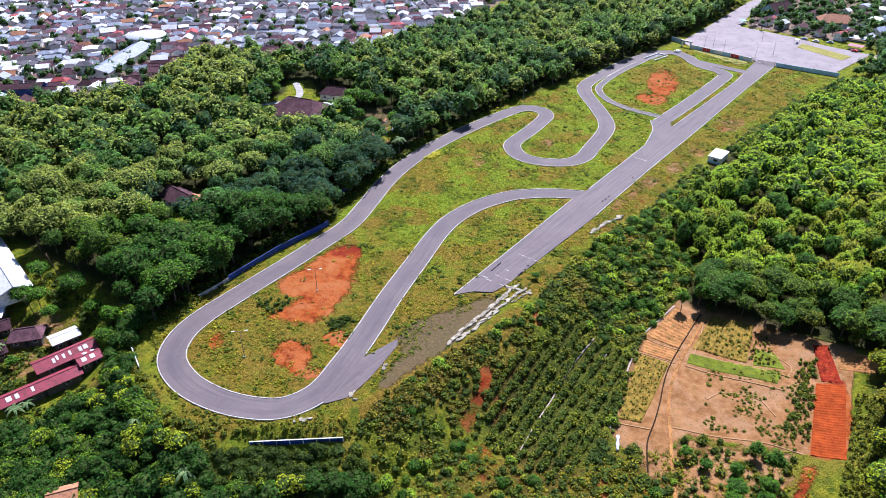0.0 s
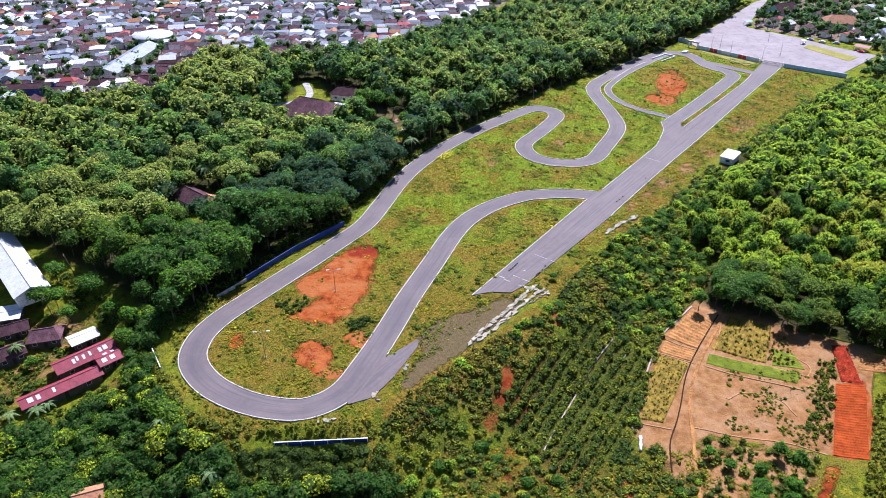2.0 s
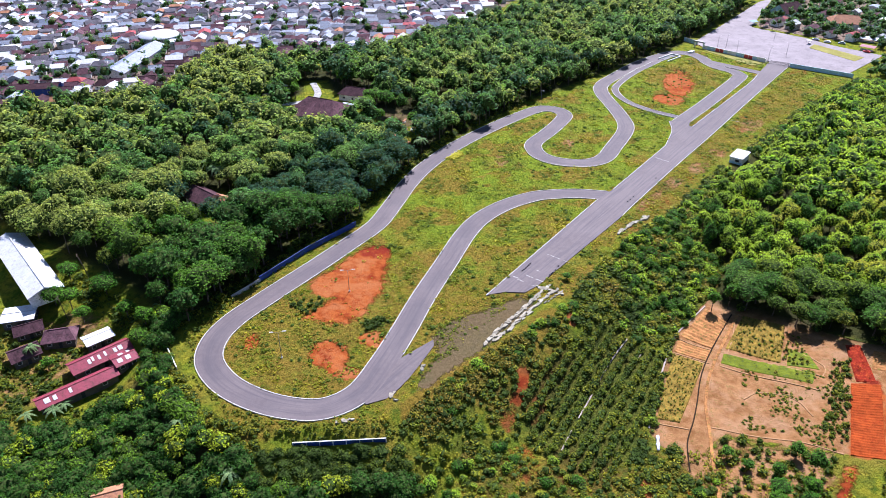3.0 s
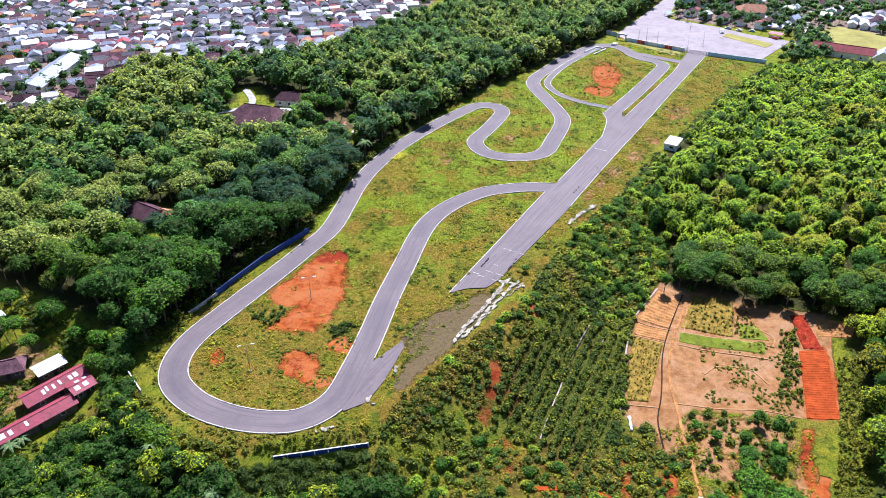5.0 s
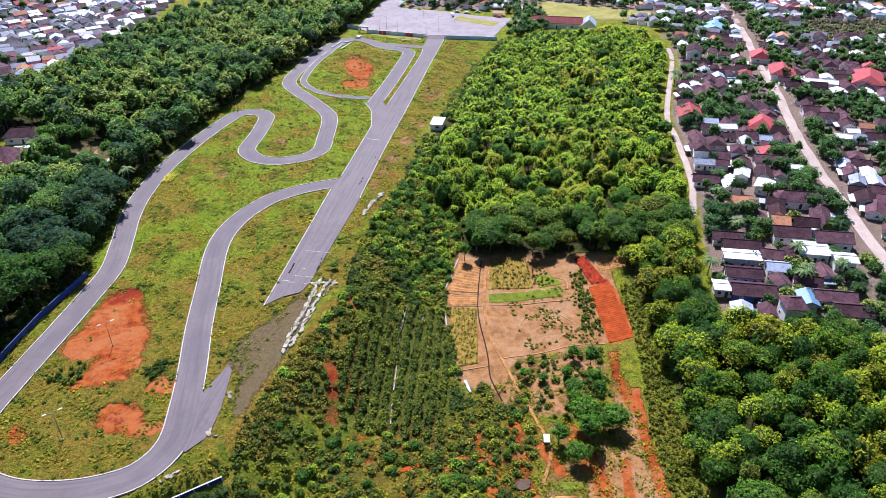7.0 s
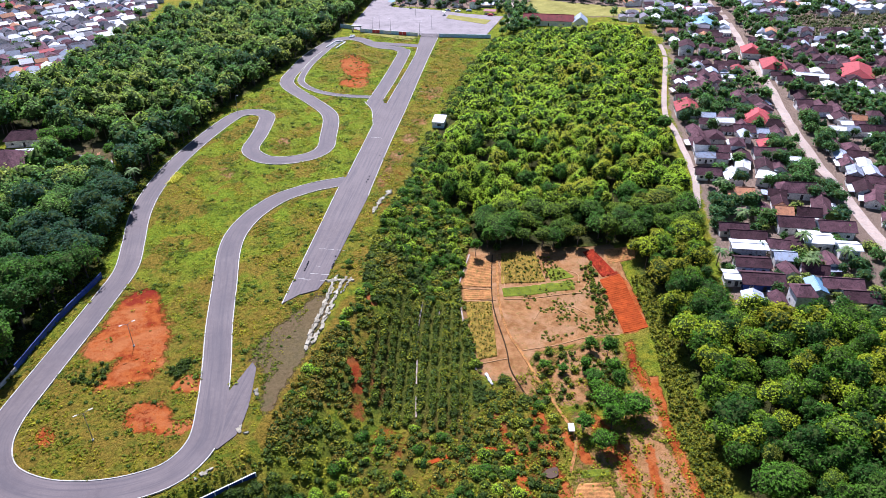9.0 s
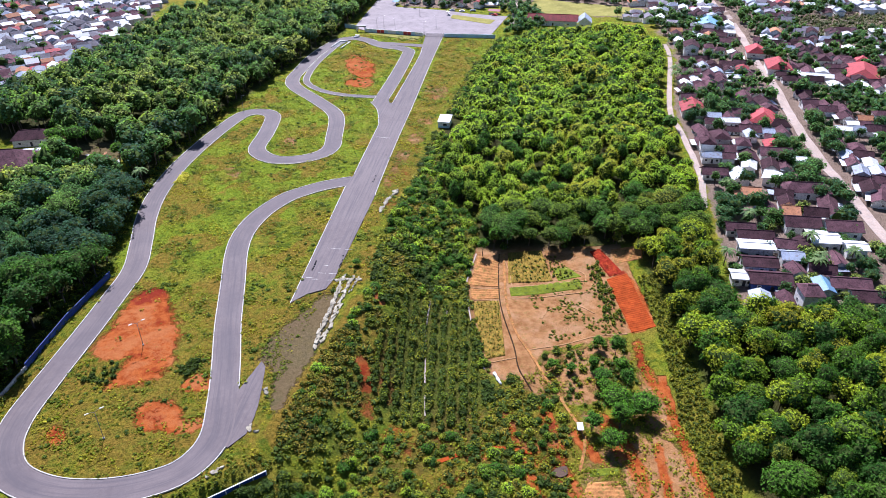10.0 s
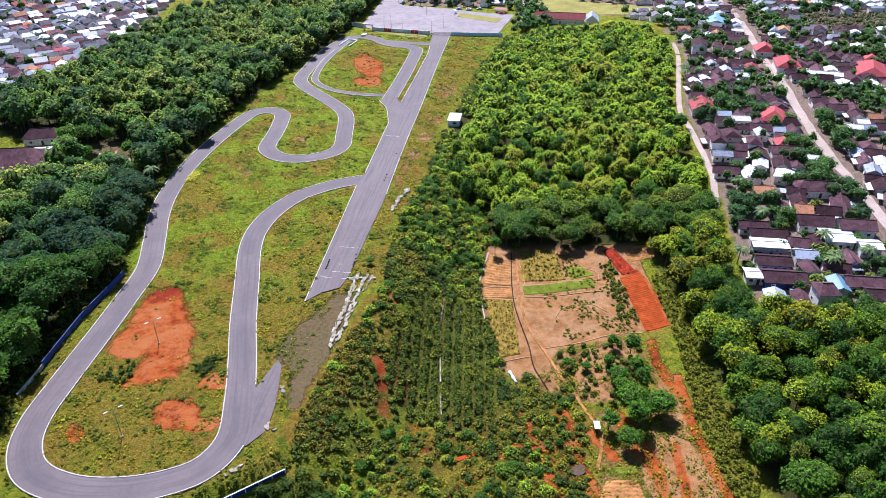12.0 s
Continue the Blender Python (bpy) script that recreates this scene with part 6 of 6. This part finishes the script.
for pts in ([(45.2, 169.8), (37.7, 159.3), (32.3, 150.3)], [(30.4, 147), (25, 137.7)], [(22.6, 133.6), (18.9, 126.8)], [(49.1, 165.5), (44.2, 158.4)]):
    ribbon("path_crop", spline(pts, 1.5), 0.36, STREET, 0.28, "pale dusty track between crop rows", "path")
ribbon("path_gully", spline([(12, 112), (22, 110.5), (30, 107), (36, 102)], 1.5), 1.2, RED_EARTH, 0.2, "red eroded track on the slope", "path")
ribbon("path_villa", spline([(-79, 368), (-74, 352), (-76, 343), (-86, 338)], 2), 3.5, CONCRETE, 0.3, "pale concrete drive to the villa", "path")
ribbon("path_villa_west", spline([(-86, 338), (-99, 335), (-108, 322), (-112, 312)], 2), 3.0, CONCRETE, 0.3, "pale concrete drive to the villa", "path")
BUND = plain("field_bund", (0.33, 0.19, 0.09), 0.95, 2.0, 0.4, 0.4)
for pts in ([(61.4, 172), (65.5, 169.2), (70.8, 166)], [(58, 165.3), (62.5, 162.8), (67.4, 159.9)], [(73.6, 164.4), (84, 160), (98.5, 153.8)], [(70.2, 159), (82, 153.6), (94.6, 148)], [(45.5, 136.6), (50, 135), (54, 133.5)], [(58, 134.5), (68, 132), (80, 129.5), (90, 125)], [(98, 154), (100.5, 158.5), (95.5, 166)], [(74, 164), (78, 171), (82, 180)], [(72, 145), (78, 148), (86, 145), (88, 138)]):
    ribbon("field_bund", spline(pts, 1.2), 0.34, BUND, 0.14, "low pale earth bund between plots", "bund")
ribbon("road_north", spline([(248, 406), (262, 428), (284, 455), (300, 478), (330, 520)], 3), 3.6, STREET, 0.25, "pale street behind the plaza", "street")
del ROADS[roads_kept:]

# ---- rubble and small things ----
def rubble(cx, cy, z, size, seed, turn=None, long=1.0):
    """A broken concrete slab: a squashed, jagged block, perhaps drawn out along its line."""
    r = np.random.default_rng(seed)
    n = 7
    ang = np.sort(r.uniform(0, TAU, n))
    rad = size * r.uniform(0.6, 1.0, n)
    top = [(rad[k] * math.cos(ang[k]) * long, rad[k] * math.sin(ang[k]) * 0.75, r.uniform(0.15, 0.4) * size ** 0.5) for k in range(n)]
    low = [(x * 1.1, y * 1.1, -0.3) for x, y, _ in top]
    faces = [tuple(range(n))] + [(k, k + n, (k + 1) % n + n, (k + 1) % n) for k in range(n)]
    ob = new("rubble_slab", mesh("rubble_slab", top + low, [f[::-1] for f in faces], RUBBLE))
    ob.matrix_basis = pose(cx, cy, z, r.uniform(-7, 7), r.uniform(-7, 7), r.uniform(0, 360) if turn is None else turn + r.normal(0, 9))
    return tagged(ob, "broken pale concrete slab lying on the bank", "rubble", "rubble of the old wall")


spot_n = 0
for line, each, lo, hi, long in (([(22.9, 187.6), (17.1, 179.9), (11.7, 172.7), (6.1, 166.0), (1.0, 158.6)], 0.8, 0.75, 1.2, 1.8), ([(24.9, 185.5), (18.6, 178.1), (12.8, 170.6), (7.6, 164.4), (3.8, 160.4)], 0.85, 0.65, 1.1, 1.8), ([(26.6, 184.4), (21.0, 178.4)], 1.3, 0.4, 0.7, 1.5), ([(19.9, 187.0), (27, 183)], 1.1, 0.7, 1.3, 1.0), ([(52.8, 221.0), (56.5, 225), (60.6, 229.0), (66.2, 233.2)], 0.8, 0.6, 1.6, 1.2), ([(-17.2, 147.5), (-16, 149.5)], 1.4, 0.5, 1.2, 1.0), ([(-37.5, 128.3), (-33.5, 129.3)], 1.0, 0.5, 1.2, 1.2)):
    way = spline(line, each)
    lie = math.degrees(math.atan2(line[-1][1] - line[0][1], line[-1][0] - line[0][0]))
    for p in way:
        x, y = p[0] + rng.normal(0, 0.22), p[1] + rng.normal(0, 0.22)
        spot_n += 1
        rubble(x, y, max(ground_z(x, y), -1.6) + 0.10, rng.uniform(lo, hi), 300 + spot_n, lie, long)
for x, y, size in ((-24.6, 137.6, 1.3), (-23.4, 136.4, 1.0), (-24.0, 138.6, 0.8)):
    spot_n += 1
    rubble(x, y, 0.0, size, 300 + spot_n)


def marks(items):
    """Worn white paint lines on the asphalt, each a thin slab."""
    for x0, y0, x1, y1, wide in items:
        ob = new("painted_line", boxes("painted_line", [(0, 0, 0, math.hypot(x1 - x0, y1 - y0), wide, 0.01)], KERB))
        ob.matrix_basis = pose((x0 + x1) / 2, (y0 + y1) / 2, 0.108, 0, 0, math.degrees(math.atan2(y1 - y0, x1 - x0)))
        tagged(ob, "worn white line painted on the asphalt", "line", "painted lines")


marks([(16.5, 193.9, 18.6, 192.3, 0.2), (19.4, 191.6, 21.6, 190, 0.2), (13.2, 191.6, 15.2, 190.2, 0.18), (25.0, 207.0, 29.0, 203.7, 0.14), (30.0, 202.9, 33.0, 200.4, 0.12), (83.4, 286.9, 88.0, 282.6, 0.2), (12, 193.4, 14, 192, 0.2), (20, 197, 21, 196.2, 0.2), (17.6, 188.2, 19, 187.4, 0.2), (130, 333, 136, 328.5, 0.2)])


def tyre(x, y, z=0.1):
    bm = bmesh.new()
    ring = []
    for k in range(12):
        a = TAU * k / 12
        ring.append([bm.verts.new((math.cos(a) * (0.2 + 0.12 * math.cos(b)), math.sin(a) * (0.2 + 0.12 * math.cos(b)), 0.12 + 0.12 * math.sin(b))) for b in (0, TAU / 4, TAU / 2, 3 * TAU / 4)])
    for k in range(12):
        for j in range(4):
            bm.faces.new((ring[k][j], ring[(k + 1) % 12][j], ring[(k + 1) % 12][(j + 1) % 4], ring[k][(j + 1) % 4]))
    data = bpy.data.meshes.new("tyre")
    bm.to_mesh(data)
    bm.free()
    data.materials.append(DARK)
    ob = new("tyre", data)
    ob.matrix_basis = pose(x, y, z)
    return tagged(ob, "black kart tyre lying on the asphalt", "tyre", "tyres on the straight")


first = tyre(15.5, 196.5)
for x, y in ((16.1, 197.3), (16.8, 198.1), (17.5, 199.2), (18.0, 199.9), (18.6, 200.8), (24.2, 193.8), (24.9, 194.7), (25.4, 195.2), (27.8, 199.2), (63, 247), (64.8, 249.5), (61.5, 245.3), (78, 266), (26.5, 196.8)):
    copy_thing(first, pose(x, y, 0.1))


def field_hut():
    ob = empty("field_shed")
    part("roof", mesh("roof", [(-0.8, -1.15, 2.0), (0.8, -1.15, 2.0), (0.8, 1.15, 2.5), (-0.8, 1.15, 2.5), (-0.8, -1.15, 1.92), (0.8, -1.15, 1.92), (0.8, 1.15, 2.42), (-0.8, 1.15, 2.42)], [(0, 1, 2, 3), (7, 6, 5, 4), (0, 4, 5, 1), (1, 5, 6, 2), (2, 6, 7, 3), (3, 7, 4, 0)], TIN_WHITE), ob)
    for sx in (-0.65, 0.65):
        for sy in (-0.9, 0.9):
            part("post", boxes("post", [(sx, sy, 0.9, 0.1, 0.1, 2.3)], BARK), ob)
    part("back_wall", boxes("back_wall", [(0, 0.9, 0.9, 1.3, 0.06, 2.2)], METAL), ob)
    return placed(ob, 50.5, 100.8, -30, None, "tiny open field shelter with a white metal roof", "shelter")


field_hut()


def tarp():
    line = spline([(44.8, 132.0), (44.3, 130), (43.8, 128.0), (43.5, 126.6)], 0.5)
    left, right = edges_of(line, 0.7)
    verts, faces = [], []
    for k in range(len(line)):
        for f in (0, 0.25, 0.5, 0.75, 1):
            x, y = left[k] * (1 - f) + right[k] * f
            verts.append((x, y, ground_z(x, y) + 0.45 + 0.15 * math.sin(k * 1.3 + f * 5)))
            if k and f:
                n = len(verts) - 1
                faces.append((n - 6, n - 5, n, n - 1))
    ob = new("plastic_sheet", mesh("plastic_sheet", verts, faces, TIN_WHITE, True))
    solid = ob.modifiers.new("thick", "SOLIDIFY")
    solid.thickness = 0.5
    return tagged(ob, "crumpled white plastic sheet beside the channel", "plastic sheet")


tarp()
pool_x, pool_y = 38.2, 93.2
WATER = plain("muddy_water", (0.10, 0.065, 0.045), 0.08)
slab("water", [(pool_x + 2.2 * math.cos(a) * (1 + 0.2 * math.sin(3 * a)), pool_y + 1.5 * math.sin(a)) for a in np.linspace(0, TAU, 15)[:-1]], WATER, ground_z(pool_x, pool_y) + 0.5, "small muddy brown pond between plots", "water", 1.2)


def twin_lamp(x, y, turn, tall=8.5):
    """A thin lamp post with an arm to either side."""
    ob = empty("street_lamp")
    part("pole", tube("pole", [(0, 0, -0.3), (0, 0, tall * 0.6), (0, 0, tall)], (0.10, 0.08, 0.05), METAL, 6), ob)
    for side in (-1, 1):
        part("arm", tube("arm", [(0, 0, tall - 0.3), (0.6 * side, 0, tall + 0.1), (1.3 * side, 0, tall + 0.2)], (0.05, 0.04, 0.04), METAL, 5), ob)
        part("lamp_head", boxes("lamp_head", [(1.75 * side, 0, tall + 0.22, 1.0, 0.3, 0.16)], PAINT_WHITE, 0.03), ob)
    part("base", boxes("base", [(0, 0, 0.1, 0.5, 0.5, 0.5)], CONCRETE, 0.03), ob)
    return placed(ob, x, y, turn, 0.0, "thin dark lamp post with two white lamp heads", "street lamp", "street lamps")


twin_lamp(-56.0, 153.0, 8, 9.0)
twin_lamp(-40.6, 185.2, 8, 8.0)


def palm(tall, fronds, reach, label, category="palm", seed=0):
    """A palm or banana plant: a ringed stem and arching fronds."""
    r = np.random.default_rng(900 + seed)
    ob = empty("palm", 0, 0, -500)
    part("trunk", tube("trunk", [(0, 0, -0.4), (0.15, 0, tall * 0.5), (0.3, 0.1, tall)], (0.22, 0.16, 0.12), BARK, 6), ob)
    for k in range(fronds):
        a, up = TAU * k / fronds + r.uniform(-0.2, 0.2), r.uniform(0.1, 1.0)
        c, s = math.cos(a), math.sin(a)
        verts, faces = [], []
        for n in range(6):
            f = n / 5
            px, pz = reach * f, reach * (up * f - (0.5 + up * 0.75) * f * f)
            w = 0.42 * reach / 3 * math.sin(math.pi * min(0.96, 0.12 + 0.86 * f)) + 0.04
            for side, dz in ((-w, -0.28 * w), (0, 0.0), (w, -0.28 * w)):
                verts.append((0.3 + px * c - side * s, 0.1 + px * s + side * c, tall + pz + dz))
            if n:
                m = 3 * n
                faces += [(m - 3, m - 2, m + 1, m), (m - 2, m - 1, m + 2, m + 1)]
        part("frond", mesh("frond", verts, faces, PALE_LEAF), ob)
    return tagged(ob, label, category, "palms")


PALMS = [palm(7.0, 14, 3.6, "coconut palm with arching grey-green fronds", "palm", 1), palm(2.2, 8, 2.6, "banana plant with broad pale leaves", "banana plant", 2)]
for k, x, y, s in ((1, -97, 175, 1.1), (1, -94, 171, 1.0), (0, -130, 160, 0.7), (1, -61.6, 114.6, 1.3), (1, -112.5, 141, 1.0), (1, -77, 129, 1.1), (0, -100, 256, 1.3), (0, -104, 262, 1.2), (0, -88, 258, 1.1), (1, -114, 138, 1.1), (1, -120, 136, 1.0),
                   (0, 163, 118, 0.9), (0, 152, 107, 0.9), (0, 156, 109, 0.8), (0, 134, 128, 0.9), (0, 160, 140, 0.9), (0, 172, 160, 0.9), (0, 165, 104, 0.9), (0, 250, 262, 0.9), (0, 256, 268, 1.0), (0, 262, 262, 0.9), (0, -20, 292, 1.0), (0, -26, 283, 0.9), (1, -30, 276, 1.2), (1, -35, 271, 1.2), (0, -34, 280, 0.9)):
    copy_thing(PALMS[k], pose(x, y, ground_z(x, y), 0, 0, rng.uniform(0, 360)) @ Matrix.Diagonal((s, s, s, 1)))
for ob in PALMS:
    for o in (*ob.children_recursive, ob):
        bpy.data.objects.remove(o)

# trees and bushes on the farm
FARM_LEAF = leafy("farm_tree_leaves", [(0.060, 0.170, 0.014), (0.100, 0.230, 0.014)], 0.5, 0.4)
TREES = tree_things(FARM_LEAF)
for x, y, s, h in ((53.5, 99.5, 0.95, 0.7), (63.5, 102, 1.05, 0.75), (69.5, 97.5, 1.0, 0.75), (60.5, 96.5, 1.0, 0.8), (72.6, 107, 0.75, 0.6), (75.5, 112.5, 0.7, 0.6), (79.5, 119, 0.8, 0.7), (77.5, 124.5, 0.65, 0.4), (66, 108.5, 0.8, 0.6), (54, 92.5, 0.75, 0.6), (63.5, 120.5, 0.6, 0.35), (60, 124.5, 0.55, 0.3), (70, 118, 0.6, 0.4), (76.5, 186, 0.75, 0.85), (82.5, 187.5, 0.8, 0.9), (66.5, 97.5, 0.9, 0.7), (-92, 318, 1.0, 0.9), (-78, 298, 1.1, 0.9), (-70, 300, 1.2, 0.9), (-102, 338, 1.0, 0.8), (-90, 340, 1.0, 0.9), (-96, 350, 1.1, 0.9), (-90, 362, 1.1, 0.9), (-66, 370, 1.0, 0.9), (-58, 362, 1.1, 1.0), (-38, 332, 1.1, 1.0), (-40, 318, 1.0, 1.0), (-34, 310, 1.0, 0.9), (-30, 330, 0.9, 1.0), (-106, 330, 1.1, 0.9), (-84, 314, 0.9, 0.8), (-54, 306, 1.0, 0.8), (-46, 326, 0.9, 0.9), (-24, 318, 1.0, 0.9), (29.4, 191.5, 0.35, 0.25), (68, 112, 0.7, 0.45), (-88, 308, 1.0, 0.9), (-82, 302, 1.1, 0.8), (-60, 302, 0.9, 0.7), (-48, 312, 1.0, 0.9), (-92, 328, 0.9, 0.8), (-100, 326, 1.0, 0.9), (-88, 352, 0.9, 0.8), (-96, 342, 1.0, 0.9), (-62, 360, 1.0, 0.9), (-44, 348, 1.0, 1.0), (-46, 336, 0.9, 1.0), (-84, 344, 0.8, 0.8), (-122, 176, 0.8, 0.6), (-108, 176, 0.9, 0.7), (-118, 186, 1.0, 0.8), (-128, 182, 0.8, 0.7), (-134, 184, 0.9, 0.8), (-124, 156, 0.7, 0.5), (-137, 150, 0.8, 0.6), (-100, 170, 0.9, 0.7), (-100, 164, 0.7, 0.5), (-119, 199, 1.0, 0.9), (-133, 194, 0.8, 0.6)):
    k = rng.integers(len(TREES))
    copy_thing(TREES[k], pose(x, y, ground_z(x, y), 0, 0, rng.uniform(0, 360)) @ Matrix.Diagonal((s, s, h, 1)))
for ob in TREES:
    for o in (*ob.children_recursive, ob):
        bpy.data.objects.remove(o)


def bushes(name, poly, gap, lo, hi, tint, seed, label, category="shrubs", share=1.0, lift=0.25):
    pts = scatter(poly, gap, seed, 0.3)
    r = np.random.default_rng(seed + 1)
    pts = pts[r.random(len(pts)) < share]
    massed(name, pts, r.uniform(lo, hi, len(pts)), np.full(len(pts), lift), BUSH_KINDS, SHRUB, r.uniform(*tint, len(pts)), label, category, seed + 2)


bushes("cassava", [(104, 161), (97, 148), (87, 132), (92, 128), (103.5, 149), (109.5, 161)], 1.7, 0.6, 1.1, (0.2, 0.6), 401, "bright leafy green crop beside the red plot", "crop")
bushes("farm_bushes", [(56, 128), (66, 131), (88, 124), (76, 106), (66, 100), (54, 112)], 2.2, 0.6, 1.5, (0.0, 0.6), 404, "clumps of green bushes among the plots", "shrubs", 0.55)
pts = scatter([(68, 135), (88, 126), (104, 156), (76, 158)], 1.1, 407, 0.3)
r = np.random.default_rng(408)
pts = pts[r.random(len(pts)) < 0.9 * smooth_step(0.50, 0.66, blotch(pts[:, 0], pts[:, 1], 12, 63))]
massed("field_weeds", pts, r.uniform(0.2, 0.75, len(pts)), np.full(len(pts), 0.02), BUSH_KINDS, SHRUB, r.uniform(0.3, 0.9, len(pts)), "tufts of weeds on the fallow plots", "weeds", 409, 0.7)
bushes("lime_scrub", [(97, 119), (89.6, 108), (76.8, 91.5), (64.6, 68.4), (70, 64), (84, 86), (95, 104), (105, 118), (116, 140), (112, 144)], 1.2, 0.5, 0.95, (0.5, 0.74), 410, "low yellow-green scrub along the wood's edge", "shrubs", 0.9)
bushes("dry_rows", [(46.5, 138), (51.5, 136.5), (65.5, 160), (58, 164)], 1.05, 0.2, 0.42, (0.5, 1.0), 463, "yellowing crop plants in a narrow plot", "crop", 0.8, 0.3)
bushes("maize", [(75.5, 166), (96, 157.5), (100, 172), (83, 179)], 1.5, 0.35, 0.7, (0.55, 1.0), 413, "dry yellow-green maize plants", "crop", 0.7)
bushes("verge", [(-84, 163), (-72, 187), (-60, 206), (-42, 232), (-30, 262), (-10, 300), (-14, 303), (-36, 262), (-46, 236), (-64, 208), (-78, 190), (-92, 166)], 1.6, 0.5, 1.1, (0.1, 0.8), 416, "overgrown green verge beside the circuit", "shrubs", 0.8)
bushes("yellow_verge", [(-84, 160), (-80, 146), (-66, 131), (-50, 126.6), (-30, 126.6), (-30, 128.4), (-50, 128.4), (-68, 135), (-80, 148), (-82, 160)], 1.2, 0.3, 0.6, (0.55, 0.85), 419, "yellowish rough grass outside the bend", "grass", 0.8, 0.05)
bushes("slope_scrub", [(-93, 168), (-86, 152), (-72, 132.5), (-56, 125), (-56, 116), (-68, 125), (-86, 143), (-95, 160)], 1.5, 0.6, 1.5, (0.2, 0.8), 433, "olive scrub on the slope below the bend", "shrubs", 0.9)
sheds = np.array([(-110, 158.9), (-105, 163.5), (-115, 154), (-111.2, 146.4), (-105, 152), (-118, 140), (-102.2, 157), (-114.4, 167.9), (-125.8, 168.4), (-132.6, 160.5), (-142.5, 178), (-137, 172)])
for name, gap, lo, hi, tint, seed, label in (("yard_bushes", 2.3, 0.8, 1.9, (0.0, 0.5), 441, "bushes round the yard of the sheds"), ("yard_grass", 1.5, 0.4, 0.8, (0.3, 0.9), 443, "rough grass in the yard of the sheds")):
    pts = scatter(YARD + [(-90, 156), (-90, 168)], gap, seed, 0.3)
    away = np.min(np.hypot(pts[:, None, 0] - sheds[:, 0], pts[:, None, 1] - sheds[:, 1]), axis=1)
    r = np.random.default_rng(seed + 1)
    pts = pts[(away > 6.0) & (r.random(len(pts)) < 0.35 + 0.65 * smooth_step(0.42, 0.6, blotch(pts[:, 0], pts[:, 1], 18, 61))) & (depth_in([(-172, 218), (-138, 178), (-132, 186), (-164, 224)], pts[:, 0], pts[:, 1]) < -3)]
    massed(name, pts, r.uniform(lo, hi, len(pts)), np.full(len(pts), 0.2), BUSH_KINDS, SHRUB, r.uniform(*tint, len(pts)), label, "shrubs", seed + 2)
bushes("bend_scrub", [(-72, 131.5), (-50, 126.3), (-30, 126.3), (-22, 131), (-19, 126), (-22, 124.6), (-50, 123.6), (-60, 125)], 1.3, 0.4, 1.0, (0.4, 0.8), 445, "yellowish scrub between bend and wall", "shrubs", 0.75, 0.1)
pts = scatter([(-60, 113), (-58, 121), (-50, 121.2), (-22, 122.4), (-18, 116), (-19, 108), (-60, 108)], 2.3, 449, 0.3)
r = np.random.default_rng(450)
# Darkest leaf tints, for the shade on the slope under the wall.
massed("wall_thicket", pts, r.uniform(0.35, 0.62, len(pts)), np.full(len(pts), 0.2), SHRUB_KINDS, SHRUB, np.clip(r.normal(0.0, 0.16, len(pts)), 0, 0.7), "dark dense bushes below the blue wall", "shrubs", 451)
bushes("dead_scrub", [(-20, 130), (-16, 138), (-6, 147.5), (3, 156.5), (10, 163), (14, 159), (4, 147), (-8, 134), (-14, 126)], 1.15, 0.6, 1.4, (0.72, 1.0), 453, "reddish brown withered scrub along the bank", "shrubs", 0.7)
bushes("dark_clumps", [(-52, 172), (-46, 180), (-52, 184), (-58, 178)], 1.5, 0.6, 1.1, (0.0, 0.3), 422, "dark green bushes on red soil", "shrubs", 0.6)
bushes("round_bush", [(-35, 169), (-30, 172), (-28, 168), (-33, 165)], 1.2, 0.8, 1.3, (0.0, 0.2), 425, "broad dark green bush on the infield", "shrubs")
pts = scatter([(-11, 286), (-10, 294), (-4, 297), (-1, 291), (-5, 286)], 0.7, 428, 0.2)
massed("yellow_flowers", pts, np.full(len(pts), 0.7), np.full(len(pts), 0.2), TUFT_KINDS, FLOWER, np.zeros(len(pts)), "patch of bright yellow flowers beside the circuit", "flowers", 430)

def wood_pole(x, y, lean, turn):
    ob = empty("utility_pole")
    part("pole", tube("pole", [(0, 0, -0.4), (lean * 0.5, 0, 4.5), (lean, 0, 9.0)], (0.14, 0.12, 0.09), BARK, 6), ob)
    part("crossarm", boxes("crossarm", [(lean * 0.96, 0, 8.5, 0.12, 1.6, 0.12)], BARK), ob)
    return placed(ob, x, y, turn, None, "leaning weathered wooden pole beside the yard", "pole", "poles")


wood_pole(-127.4, 195, -1.6, 20)
wood_pole(-128, 178, -1.2, -10)
for x, y, t in ((-100, 352, 20), (-108, 346, 25), (-92, 359, 15), (-116, 338, 30)):
    stall(x, y, t, 7, 4, TIN_WHITE, "white roofed shelter among the villa's trees")
# building site beside the villa
for k in range(16):
    x, y = -32 + rng.normal(0, 5), 318 + rng.normal(0, 6)
    ob = new("timber_pile", boxes("timber_pile", [(0, 0, 0.2, rng.uniform(2, 5), 0.5, 0.4), (0.3, 0.6, 0.15, rng.uniform(2, 4), 0.4, 0.3)], TILE_ORANGE if k % 2 else CONCRETE, 0.02))
    placed(ob, x, y, rng.uniform(0, 180), None, "stack of reddish building boards on bare earth" if k % 2 else "stack of grey building blocks on bare earth", "building material", "building site")
